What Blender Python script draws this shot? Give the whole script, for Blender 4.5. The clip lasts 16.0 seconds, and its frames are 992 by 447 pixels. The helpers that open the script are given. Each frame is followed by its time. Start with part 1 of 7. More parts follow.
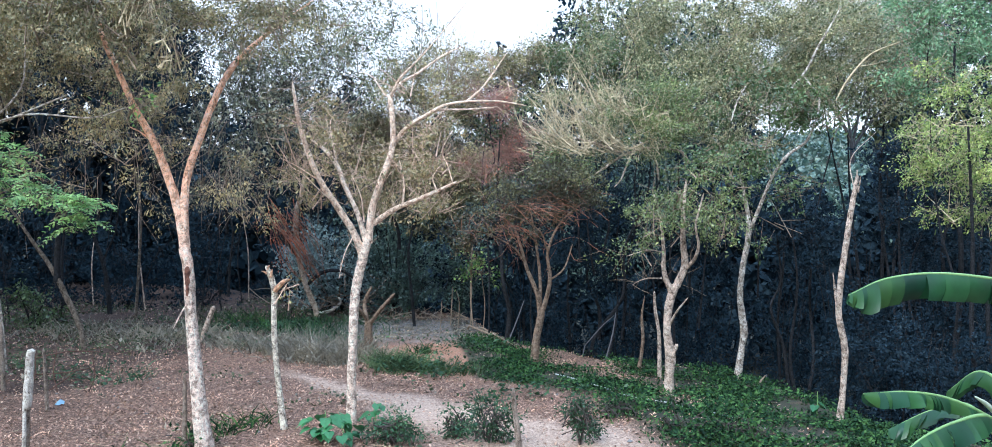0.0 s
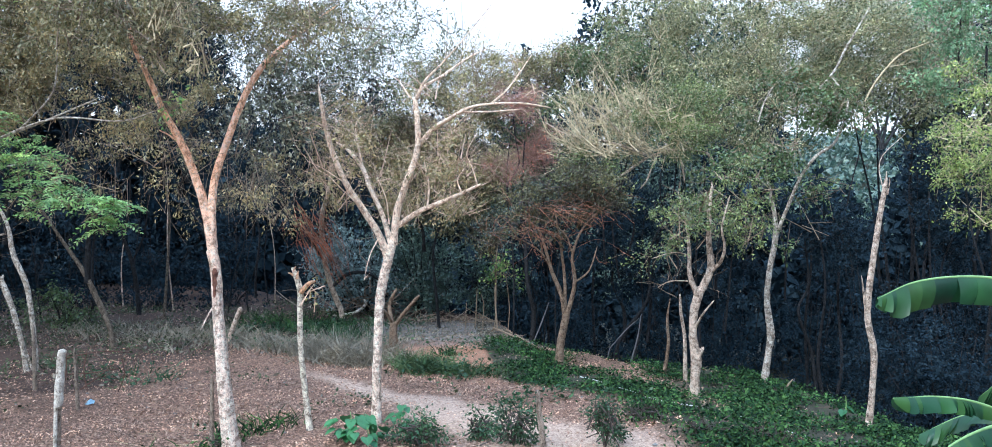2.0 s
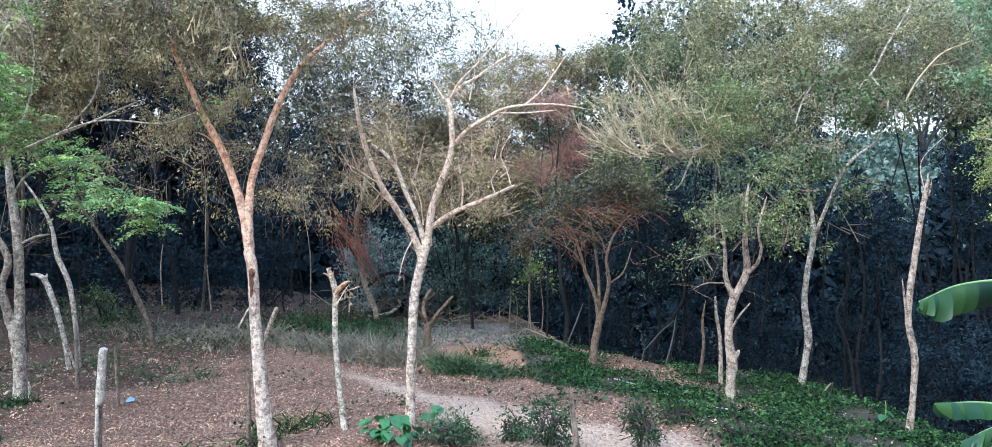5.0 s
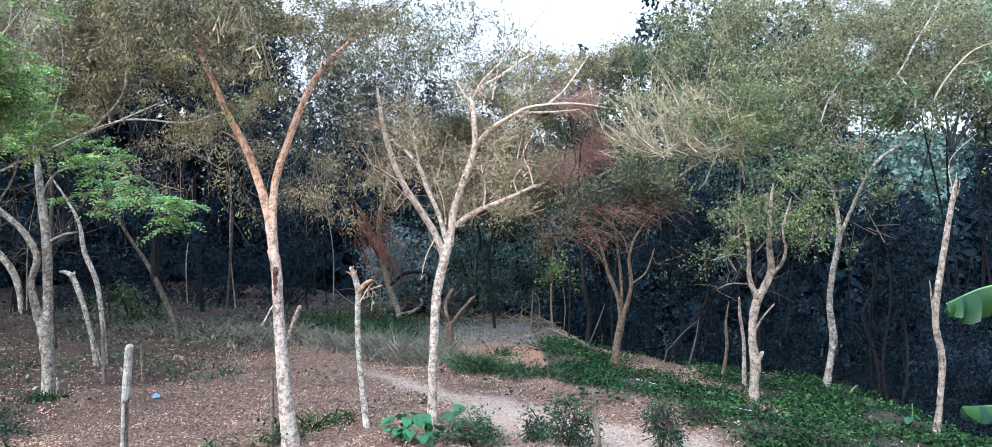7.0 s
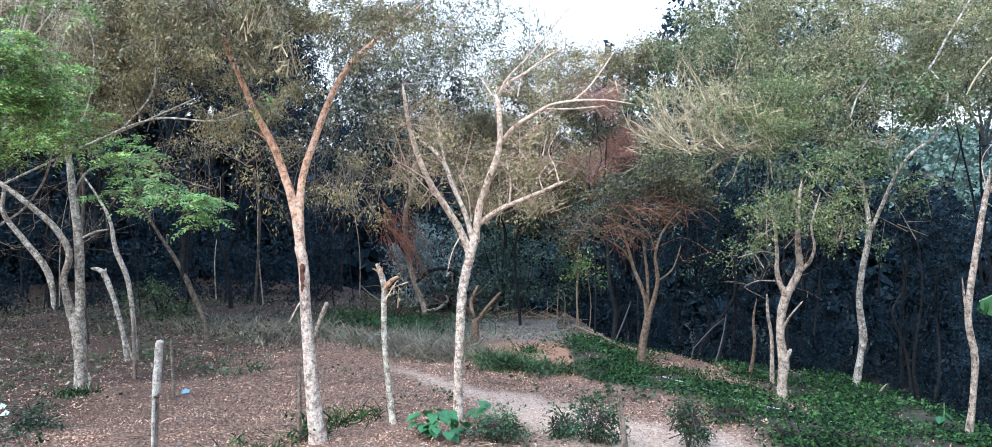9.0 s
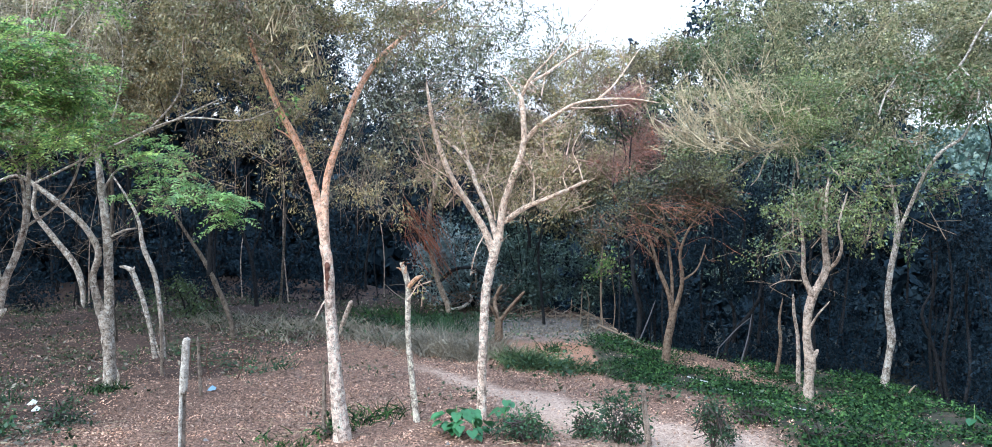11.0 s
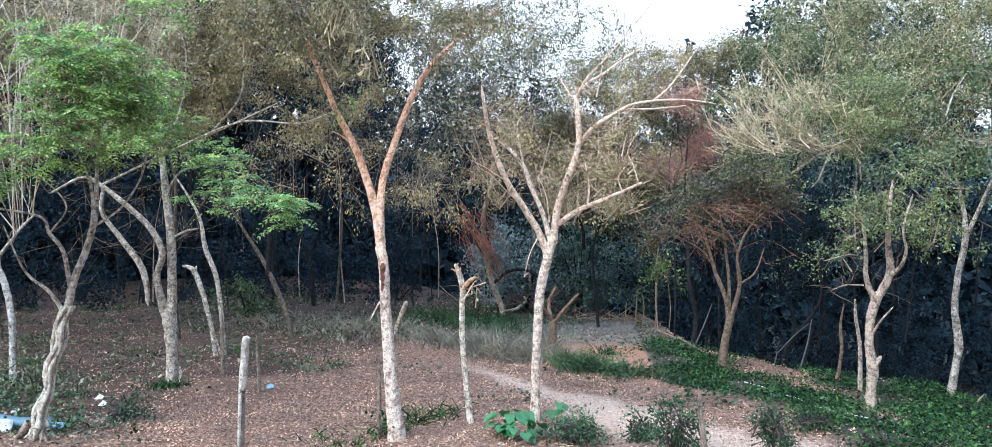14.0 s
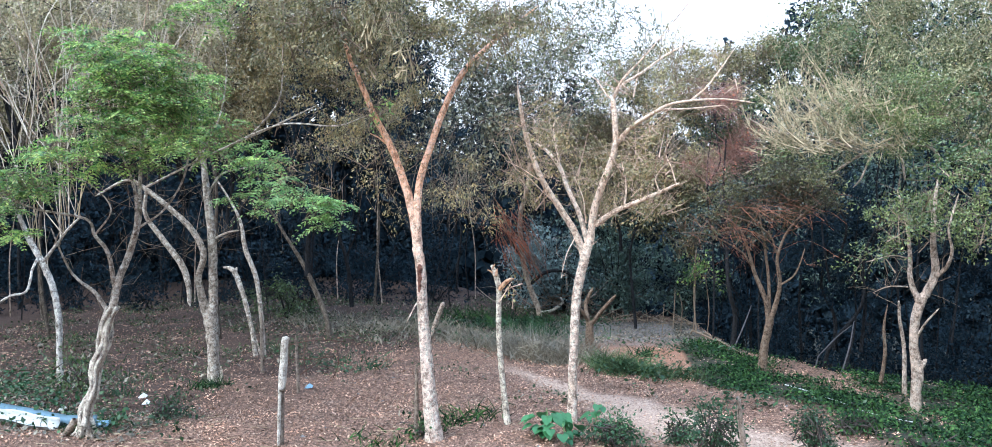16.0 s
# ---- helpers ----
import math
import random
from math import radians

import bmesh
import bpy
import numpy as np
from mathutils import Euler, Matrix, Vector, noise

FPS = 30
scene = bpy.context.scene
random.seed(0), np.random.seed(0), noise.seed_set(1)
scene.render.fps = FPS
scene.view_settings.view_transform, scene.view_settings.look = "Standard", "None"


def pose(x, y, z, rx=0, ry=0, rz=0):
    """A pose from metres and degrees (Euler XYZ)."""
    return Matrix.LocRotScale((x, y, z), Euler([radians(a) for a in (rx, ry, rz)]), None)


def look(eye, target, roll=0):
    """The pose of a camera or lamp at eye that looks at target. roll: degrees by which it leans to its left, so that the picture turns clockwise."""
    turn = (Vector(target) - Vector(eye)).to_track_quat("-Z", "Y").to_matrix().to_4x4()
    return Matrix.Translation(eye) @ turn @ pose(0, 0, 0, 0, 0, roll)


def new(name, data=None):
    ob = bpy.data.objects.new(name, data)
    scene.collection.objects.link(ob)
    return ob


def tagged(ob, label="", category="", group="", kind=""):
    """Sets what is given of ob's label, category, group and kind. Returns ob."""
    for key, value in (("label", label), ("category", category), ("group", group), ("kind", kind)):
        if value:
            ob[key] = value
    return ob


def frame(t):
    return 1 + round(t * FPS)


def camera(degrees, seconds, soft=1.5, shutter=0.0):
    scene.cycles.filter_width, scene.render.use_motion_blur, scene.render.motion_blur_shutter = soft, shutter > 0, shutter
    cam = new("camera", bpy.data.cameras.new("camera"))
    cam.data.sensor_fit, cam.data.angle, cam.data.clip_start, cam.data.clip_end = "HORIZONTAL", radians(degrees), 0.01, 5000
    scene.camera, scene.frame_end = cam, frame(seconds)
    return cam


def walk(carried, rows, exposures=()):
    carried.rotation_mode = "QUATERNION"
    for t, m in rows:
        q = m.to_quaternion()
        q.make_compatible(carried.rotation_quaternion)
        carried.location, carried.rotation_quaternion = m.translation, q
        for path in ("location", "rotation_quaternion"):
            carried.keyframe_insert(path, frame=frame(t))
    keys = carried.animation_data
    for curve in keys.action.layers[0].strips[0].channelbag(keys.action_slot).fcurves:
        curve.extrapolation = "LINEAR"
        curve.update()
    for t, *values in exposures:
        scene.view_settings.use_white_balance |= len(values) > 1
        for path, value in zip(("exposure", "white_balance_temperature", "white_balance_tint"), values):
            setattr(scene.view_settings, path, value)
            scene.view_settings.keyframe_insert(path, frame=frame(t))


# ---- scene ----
PATH = [
    (0.0, (0, 0, 3.2), (1.0623, 9.9417, 3.0168), -0.257),
    (0.5, (0, 0, 3.2), (0.9953, 9.9487, 3.0209), -0.268),
    (1.0, (0, 0, 3.2), (0.9107, 9.9569, 3.0268), -0.275),
    (1.5, (0, 0, 3.2), (0.8473, 9.9626, 3.0318), -0.255),
    (2.0, (0, 0, 3.2), (0.7773, 9.9685, 3.0431), -0.248),
    (2.5, (0, 0, 3.2), (0.7049, 9.9740, 3.0500), -0.271),
    (3.0, (0, 0, 3.2), (0.6361, 9.9787, 3.0549), -0.288),
    (3.5, (0, 0, 3.2), (0.5594, 9.9833, 3.0563), -0.300),
    (4.0, (0, 0, 3.2), (0.4983, 9.9866, 3.0573), -0.273),
    (6.5, (0, 0, 3.2), (0.1960, 9.9971, 3.0570), -0.053),
    (7.0, (0, 0, 3.2), (0.1264, 9.9981, 3.0517), -0.017),
    (7.5, (0, 0, 3.2), (0.0668, 9.9985, 3.0373), 0.018),
    (8.0, (0, 0, 3.2), (-0.0000, 9.9985, 3.0255), 0.000),
    (8.5, (0, 0, 3.2), (-0.0908, 9.9979, 3.0190), -0.039),
    (9.0, (0, 0, 3.2), (-0.1703, 9.9969, 3.0166), -0.116),
    (11.5, (0, 0, 3.2), (-0.5113, 9.9849, 3.0011), -0.071),
    (12.0, (0, 0, 3.2), (-0.5852, 9.9808, 2.9973), -0.040),
    (12.5, (0, 0, 3.2), (-0.7023, 9.9734, 3.0054), 0.038),
    (13.0, (0, 0, 3.2), (-0.8445, 9.9625, 3.0136), 0.075),
    (13.5, (0, 0, 3.2), (-0.9637, 9.9518, 3.0209), 0.059),
    (14.0, (0, 0, 3.2), (-1.0745, 9.9406, 3.0277), 0.057),
    (14.5, (0, 0, 3.2), (-1.1938, 9.9270, 3.0304), 0.038),
    (15.0, (0, 0, 3.2), (-1.3108, 9.9123, 3.0338), -0.017),
    (15.5, (0, 0, 3.2), (-1.4165, 9.8978, 3.0328), -0.049),
    (16.0, (0, 0, 3.2), (-1.4952, 9.8863, 3.0413), -0.114),
]
cam = camera(59.96, 16.0, soft=0.9)
walk(cam, [(t, look(eye, target, roll)) for t, eye, target, roll in PATH], [(0.0, 1.20, 5060, 3), (16.0, 1.33, 5180, 4)])

# ---- world and light: a bright hazy evening sky, soft warm light from behind the camera ----
world = bpy.data.worlds.new("sky")
scene.world = world
world.use_nodes = True
wn, wl = world.node_tree.nodes, world.node_tree.links
sky = wn.new("ShaderNodeTexSky")
sky.sky_type, sky.sun_disc = "NISHITA", False
sky.sun_elevation, sky.sun_rotation = radians(47), radians(217)
sky.dust_density, sky.air_density = 3.0, 1.0
veil = wn.new("ShaderNodeValToRGB")
veil.color_ramp.elements[0].position, veil.color_ramp.elements[0].color = 0.0, (5.3, 4.85, 4.45, 1)
veil.color_ramp.elements[1].position, veil.color_ramp.elements[1].color = 1.0, (6.6, 8.2, 10.8, 1)
middle = veil.color_ramp.elements.new(0.38)
middle.color = (5.4, 5.05, 4.75, 1)
coord = wn.new("ShaderNodeTexCoord")
height = wn.new("ShaderNodeSeparateXYZ")
haze = wn.new("ShaderNodeMix")
haze.data_type = "RGBA"
haze.inputs[0].default_value = 0.8
wl.new(coord.outputs["Generated"], height.inputs[0])
wl.new(height.outputs["Z"], veil.inputs[0])
wl.new(sky.outputs[0], haze.inputs[6])
wl.new(veil.outputs[0], haze.inputs[7])
wl.new(haze.outputs[2], wn["Background"].inputs[0])
wn["Background"].inputs[1].default_value = 0.134

sun = new("sun", bpy.data.lights.new("sun", "SUN"))
sun.data.energy, sun.data.angle, sun.data.color = 2.35, radians(40), (1.0, 0.88, 0.75)
sun.matrix_world = look((-20, -13, 36), (0, 14, 0))


# ---- materials ----
def material(name, rough=0.9):
    m = bpy.data.materials.new(name)
    m.use_nodes = True
    b = m.node_tree.nodes["Principled BSDF"]
    b.inputs["Roughness"].default_value = rough
    b.inputs["Specular IOR Level"].default_value = 0.25
    return m, m.node_tree.nodes, m.node_tree.links, b


def ramp(nodes, stops):
    r = nodes.new("ShaderNodeValToRGB")
    while len(r.color_ramp.elements) < len(stops):
        r.color_ramp.elements.new(0.5)
    for e, (at, c) in zip(r.color_ramp.elements, stops):
        e.position, e.color = at, (*c, 1)
    return r


def noise_node(nodes, links, scale, detail=4, rough=0.6, stretch=None):
    n = nodes.new("ShaderNodeTexNoise")
    n.inputs["Scale"].default_value, n.inputs["Detail"].default_value, n.inputs["Roughness"].default_value = scale, detail, rough
    g = nodes.new("ShaderNodeNewGeometry")
    if stretch:
        mp = nodes.new("ShaderNodeMapping")
        mp.inputs["Scale"].default_value = stretch
        links.new(g.outputs["Position"], mp.inputs["Vector"])
        links.new(mp.outputs[0], n.inputs["Vector"])
    else:
        links.new(g.outputs["Position"], n.inputs["Vector"])
    return n


def leaf_material(name, colours, gloss=0.42, thin=0.22, shine=0.5):
    """Leaves: each its own tone, some light shining through."""
    m, n, l, b = material(name, gloss)
    b.inputs["Specular IOR Level"].default_value = shine
    g = n.new("ShaderNodeNewGeometry")
    r = ramp(n, [(i / max(1, len(colours) - 1), c) for i, c in enumerate(colours)])
    l.new(g.outputs["Random Per Island"], r.inputs[0])
    patch = noise_node(n, l, 1.5, 4)
    pr = ramp(n, [(0.32, (0.45, 0.47, 0.47)), (0.5, (0.95, 0.95, 0.92)), (0.68, (1.6, 1.5, 1.35))])
    l.new(patch.outputs[0], pr.inputs[0])
    mx = n.new("ShaderNodeMix")
    mx.data_type, mx.blend_type = "RGBA", "MULTIPLY"
    mx.inputs[0].default_value = 1
    l.new(r.outputs[0], mx.inputs[6])
    l.new(pr.outputs[0], mx.inputs[7])
    l.new(mx.outputs[2], b.inputs["Base Color"])
    t = n.new("ShaderNodeBsdfTranslucent")
    l.new(mx.outputs[2], t.inputs[0])
    s = n.new("ShaderNodeMixShader")
    s.inputs[0].default_value = thin
    l.new(b.outputs[0], s.inputs[1])
    l.new(t.outputs[0], s.inputs[2])
    l.new(s.outputs[0], n["Material Output"].inputs[0])
    return m


def bark_material(name, low, dark, patchy, upper=None, start=2.6, end=3.6, mottle=0.5):
    """Bark: fine vertical cracks, lichen patches; upper: the colour of the young bark higher up."""
    m, n, l, b = material(name, 0.92)
    fine = noise_node(n, l, 18, 8, 0.9, (1.0, 1.0, 0.5))
    blot = noise_node(n, l, 10, 6, 0.8, (1.0, 1.0, 1.3))
    broad = noise_node(n, l, 13, 7, 0.8, (1.0, 1.0, 1.1))
    r1 = ramp(n, [(0.395, tuple(c * 0.6 for c in dark)), (0.44, tuple(c * 0.66 for c in low)), (0.50, low), (0.56, tuple(min(0.85, c * 1.45) for c in low))])
    l.new(fine.outputs[0], r1.inputs[0])
    r2 = ramp(n, [(0.52, (0, 0, 0)), (0.56, (0.8, 0.8, 0.8))])
    l.new(broad.outputs[0], r2.inputs[0])
    mx = n.new("ShaderNodeMix")
    mx.data_type = "RGBA"
    l.new(r2.outputs[0], mx.inputs[0])
    l.new(r1.outputs[0], mx.inputs[6])
    mx.inputs[7].default_value = (*patchy, 1)
    rr = ramp(n, [(0.42, (0.34, 0.29, 0.25)), (0.485, (0.90, 0.88, 0.86)), (0.56, (1.2, 1.19, 1.17))])
    l.new(blot.outputs[0], rr.inputs[0])
    banded = n.new("ShaderNodeMix")
    banded.data_type, banded.blend_type = "RGBA", "MULTIPLY"
    banded.inputs[0].default_value = mottle
    l.new(mx.outputs[2], banded.inputs[6])
    l.new(rr.outputs[0], banded.inputs[7])
    mx = last = banded
    if upper:
        g = n.new("ShaderNodeNewGeometry")
        sx = n.new("ShaderNodeSeparateXYZ")
        l.new(g.outputs["Position"], sx.inputs[0])
        wob = n.new("ShaderNodeMath")
        wob.operation = "MULTIPLY_ADD"
        wob.inputs[1].default_value = 1.6
        l.new(broad.outputs[0], wob.inputs[0])
        l.new(sx.outputs["Z"], wob.inputs[2])
        mr = n.new("ShaderNodeMapRange")
        mr.inputs[1].default_value, mr.inputs[2].default_value = start + 0.8, end + 0.8
        l.new(wob.outputs[0], mr.inputs[0])
        up = n.new("ShaderNodeMix")
        up.data_type = "RGBA"
        l.new(mr.outputs[0], up.inputs[0])
        l.new(mx.outputs[2], up.inputs[6])
        r3 = ramp(n, [(0.41, tuple(c * 0.3 for c in upper)), (0.455, tuple(c * 0.9 for c in upper)), (0.52, tuple(min(1, c * 1.25) for c in upper)), (0.58, tuple(min(1, c * 0.5 + 0.4) for c in upper))])
        l.new(fine.outputs[0], r3.inputs[0])
        l.new(r3.outputs[0], up.inputs[7])
        flecked = n.new("ShaderNodeMix")
        flecked.data_type, flecked.blend_type = "RGBA", "MULTIPLY"
        flecked.inputs[0].default_value = 0.6
        l.new(up.outputs[2], flecked.inputs[6])
        l.new(rr.outputs[0], flecked.inputs[7])
        last = flecked
    l.new(last.outputs[2], b.inputs["Base Color"])
    bump = n.new("ShaderNodeBump")
    bump.inputs["Strength"].default_value, bump.inputs["Distance"].default_value = 1.0, 0.045
    l.new(fine.outputs[0], bump.inputs["Height"])
    l.new(bump.outputs[0], b.inputs["Normal"])
    return m


def plain(name, colour, vary=0.3, rough=0.85, scale=14.0, metal=0.0):
    m, n, l, b = material(name, rough)
    b.inputs["Metallic"].default_value = metal
    nz = noise_node(n, l, scale, 5, 0.65)
    r = ramp(n, [(0.3, tuple(c * (1 - vary) for c in colour)), (0.7, tuple(min(1, c * (1 + vary)) for c in colour))])
    l.new(nz.outputs[0], r.inputs[0])
    l.new(r.outputs[0], b.inputs["Base Color"])
    return m


leaf_olive_brown = leaf_material("leaf_olive_brown", [(0.04, 0.045, 0.02), (0.155, 0.15, 0.068), (0.29, 0.25, 0.13), (0.085, 0.10, 0.044), (0.36, 0.32, 0.18)])
leaf_brown = leaf_material("leaf_brown", [(0.06, 0.058, 0.028), (0.27, 0.235, 0.11), (0.40, 0.29, 0.145), (0.15, 0.155, 0.07), (0.40, 0.365, 0.21)])
leaf_grey = leaf_material("leaf_grey", [(0.04, 0.05, 0.038), (0.18, 0.185, 0.13), (0.10, 0.115, 0.08), (0.30, 0.29, 0.20)], 0.5, 0.12)
leaf_olive = leaf_material("leaf_olive", [(0.042, 0.064, 0.032), (0.20, 0.225, 0.108), (0.33, 0.325, 0.165), (0.10, 0.135, 0.066)])
leaf_khaki = leaf_material("leaf_khaki", [(0.085, 0.088, 0.04), (0.33, 0.305, 0.15), (0.46, 0.39, 0.21), (0.17, 0.18, 0.08)])
leaf_khaki_green = leaf_material("leaf_khaki_green", [(0.06, 0.075, 0.035), (0.345, 0.345, 0.185), (0.50, 0.475, 0.28), (0.17, 0.20, 0.10), (0.09, 0.12, 0.055)])
leaf_dry = leaf_material("leaf_dry", [(0.14, 0.14, 0.065), (0.41, 0.36, 0.185), (0.33, 0.245, 0.125), (0.14, 0.145, 0.065)])
leaf_mid = leaf_material("leaf_mid", [(0.05, 0.085, 0.032), (0.15, 0.205, 0.075), (0.29, 0.33, 0.13)])
leaf_green = leaf_material("leaf_green", [(0.05, 0.09, 0.035), (0.09, 0.14, 0.05), (0.12, 0.15, 0.07)])
leaf_bright = leaf_material("leaf_bright", [(0.032, 0.095, 0.036), (0.20, 0.38, 0.095), (0.52, 0.63, 0.20), (0.065, 0.18, 0.06), (0.36, 0.52, 0.15)], thin=0.45)
leaf_fresh = leaf_material("leaf_fresh", [(0.10, 0.20, 0.11), (0.22, 0.37, 0.20), (0.32, 0.44, 0.26)], thin=0.35)
leaf_yellowgreen = leaf_material("leaf_yellowgreen", [(0.12, 0.20, 0.055), (0.33, 0.43, 0.115), (0.52, 0.57, 0.20), (0.08, 0.15, 0.045)], thin=0.4)
leaf_sprig = leaf_material("leaf_sprig", [(0.11, 0.24, 0.08), (0.28, 0.47, 0.16), (0.44, 0.60, 0.25)], thin=0.4)
leaf_pale = leaf_material("leaf_pale", [(0.17, 0.23, 0.15), (0.36, 0.41, 0.28), (0.26, 0.31, 0.20)], thin=0.35)
leaf_dull = leaf_material("leaf_dull", [(0.17, 0.185, 0.10), (0.46, 0.44, 0.28), (0.62, 0.54, 0.38), (0.30, 0.33, 0.18)])
# Forest shade put into the leaf colour: near-black and bluish.
leaf_deep_shade = leaf_material("leaf_deep_shade", [(0.014, 0.025, 0.038), (0.020, 0.034, 0.051), (0.027, 0.042, 0.055)], 0.9, 0.15, 0.0)
# Bluish haze of distance put into these two leaf colours.
leaf_far_haze = leaf_material("leaf_far_haze", [(0.045, 0.085, 0.078), (0.085, 0.135, 0.115), (0.13, 0.18, 0.14)])
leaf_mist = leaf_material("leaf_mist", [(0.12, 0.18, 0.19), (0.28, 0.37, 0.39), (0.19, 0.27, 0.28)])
leaf_rust = leaf_material("leaf_rust", [(0.03, 0.038, 0.02), (0.065, 0.065, 0.032), (0.13, 0.08, 0.04)])
leaf_umber = leaf_material("leaf_umber", [(0.03, 0.038, 0.02), (0.08, 0.085, 0.04), (0.20, 0.18, 0.085), (0.055, 0.07, 0.032)])
leaf_red = leaf_material("leaf_red", [(0.36, 0.12, 0.075), (0.55, 0.20, 0.12), (0.24, 0.12, 0.08)])
leaf_yellow = leaf_material("leaf_yellow", [(0.30, 0.26, 0.10), (0.22, 0.22, 0.08)])
leaf_litter = leaf_material("leaf_litter", [(0.055, 0.033, 0.025), (0.29, 0.17, 0.12), (0.50, 0.325, 0.24), (0.10, 0.06, 0.046), (0.58, 0.42, 0.32), (0.41, 0.24, 0.17), (0.16, 0.097, 0.074)], 0.8, 0.1)
# Bank shade put into these greens, down to near-black.
leaf_cover = leaf_material("leaf_cover", [(0.006, 0.019, 0.010), (0.014, 0.040, 0.017), (0.07, 0.14, 0.042), (0.010, 0.028, 0.013)], 0.75, 0.15, 0.15)
leaf_grass = leaf_material("leaf_grass", [(0.04, 0.075, 0.035), (0.08, 0.13, 0.055), (0.14, 0.18, 0.085)], 0.6, 0.25, 0.3)
leaf_shade = leaf_material("leaf_shade", [(0.03, 0.05, 0.03), (0.06, 0.085, 0.045), (0.10, 0.12, 0.065)], 0.7, 0.2, 0.2)
leaf_shrub = leaf_material("leaf_shrub", [(0.022, 0.06, 0.03), (0.04, 0.09, 0.045), (0.06, 0.12, 0.05)], 0.5, 0.2, 0.35)
leaf_big = leaf_material("leaf_big", [(0.03, 0.11, 0.045), (0.055, 0.17, 0.065), (0.04, 0.14, 0.05)], 0.45)
grass_dry = leaf_material("grass_dry", [(0.15, 0.135, 0.105), (0.28, 0.255, 0.205), (0.085, 0.08, 0.06)])
bark_orange = bark_material("bark_orange", (0.80, 0.625, 0.52), (0.22, 0.15, 0.11), (0.76, 0.63, 0.55), (0.95, 0.50, 0.31), 2.0, 3.7, 0.38)
bark_pink = bark_material("bark_pink", (0.80, 0.62, 0.51), (0.26, 0.18, 0.13), (0.78, 0.65, 0.56), (0.93, 0.66, 0.50), 2.0, 3.6, 0.38)
bark_pale = bark_material("bark_pale", (0.68, 0.59, 0.49), (0.20, 0.15, 0.10), (0.64, 0.58, 0.5), (0.42, 0.24, 0.17), 2.4, 2.7)
bark_tan = bark_material("bark_tan", (0.46, 0.365, 0.295), (0.10, 0.07, 0.05), (0.56, 0.49, 0.42), mottle=0.8)
bark_grey = bark_material("bark_grey", (0.40, 0.345, 0.29), (0.05, 0.04, 0.03), (0.70, 0.68, 0.63), mottle=0.8)
bark_old = bark_material("bark_old", (0.38, 0.30, 0.235), (0.035, 0.025, 0.02), (0.52, 0.46, 0.39))
bark_brown = bark_material("bark_brown", (0.18, 0.128, 0.09), (0.04, 0.03, 0.023), (0.24, 0.19, 0.145))
wood_raw = bark_material("wood_raw", (0.62, 0.36, 0.22), (0.16, 0.08, 0.05), (0.66, 0.48, 0.34))
bark_scar = bark_material("bark_scar", (0.15, 0.07, 0.05), (0.04, 0.02, 0.015), (0.28, 0.14, 0.10))
# Bark dimmed in colour for the shade at the wood's edge.
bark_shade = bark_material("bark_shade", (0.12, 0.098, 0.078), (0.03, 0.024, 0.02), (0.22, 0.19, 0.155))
bark_hollow = bark_material("bark_hollow", (0.66, 0.58, 0.49), (0.015, 0.012, 0.01), (0.74, 0.68, 0.60))
bark_white = bark_material("bark_white", (0.625, 0.575, 0.525), (0.16, 0.13, 0.10), (0.62, 0.60, 0.56), mottle=0.75)
# The wood's shade put into the bark: near-black instead of brown.
bark_deep_shade = bark_material("bark_deep_shade", (0.018, 0.019, 0.022), (0.010, 0.010, 0.012), (0.028, 0.029, 0.033))
twig_blue = plain("twig_blue", (0.10, 0.10, 0.11))
twig_dark = plain("twig_dark", (0.06, 0.05, 0.045))
twig_grey = plain("twig_grey", (0.215, 0.165, 0.12))
twig_pink = plain("twig_pink", (0.50, 0.36, 0.27))
twig_pale = plain("twig_pale", (0.58, 0.51, 0.42))
twig_rust = plain("twig_rust", (0.25, 0.118, 0.075), 0.5, 0.9, 4)
twig_red = plain("twig_red", (0.25, 0.14, 0.115), 0.4, 0.9, 4)
vine_rust = plain("vine_rust", (0.42, 0.15, 0.085), 0.6, 0.9, 2.5)
twig_khaki = plain("twig_khaki", (0.46, 0.38, 0.245), 0.45, 0.9, 5)
post_wood = bark_material("post_wood", (0.696, 0.636, 0.552), (0.18, 0.14, 0.11), (0.66, 0.63, 0.58))
old_wood = bark_material("old_wood", (0.26, 0.21, 0.17), (0.09, 0.07, 0.05), (0.36, 0.31, 0.26))
rust = plain("rust", (0.09, 0.05, 0.038), 0.4)
pipe_blue = plain("pipe_blue", (0.19, 0.30, 0.40), 0.25, 0.5, 6)
pipe_white = plain("pipe_white", (0.46, 0.48, 0.47), 0.2, 0.6, 5)
clod_soil = plain("clod_soil", (0.36, 0.27, 0.21), 0.4)
stone_grey = plain("stone_grey", (0.16, 0.155, 0.15), 0.5)
banana_green = leaf_material("banana_green", [(0.018, 0.062, 0.034), (0.030, 0.092, 0.034), (0.05, 0.118, 0.03)], 0.38, 0.35)
banana_pale = plain("banana_pale", (0.40, 0.46, 0.36), 0.15, 0.5)
banana_rib = plain("banana_rib", (0.20, 0.32, 0.12), 0.2, 0.5)
banana_stem = plain("banana_stem", (0.16, 0.15, 0.07), 0.4, 0.7)

# ---- builders ----
rng = np.random.default_rng(7)


def unit(v):
    return v / np.maximum(np.linalg.norm(v, axis=-1, keepdims=True), 1e-9)


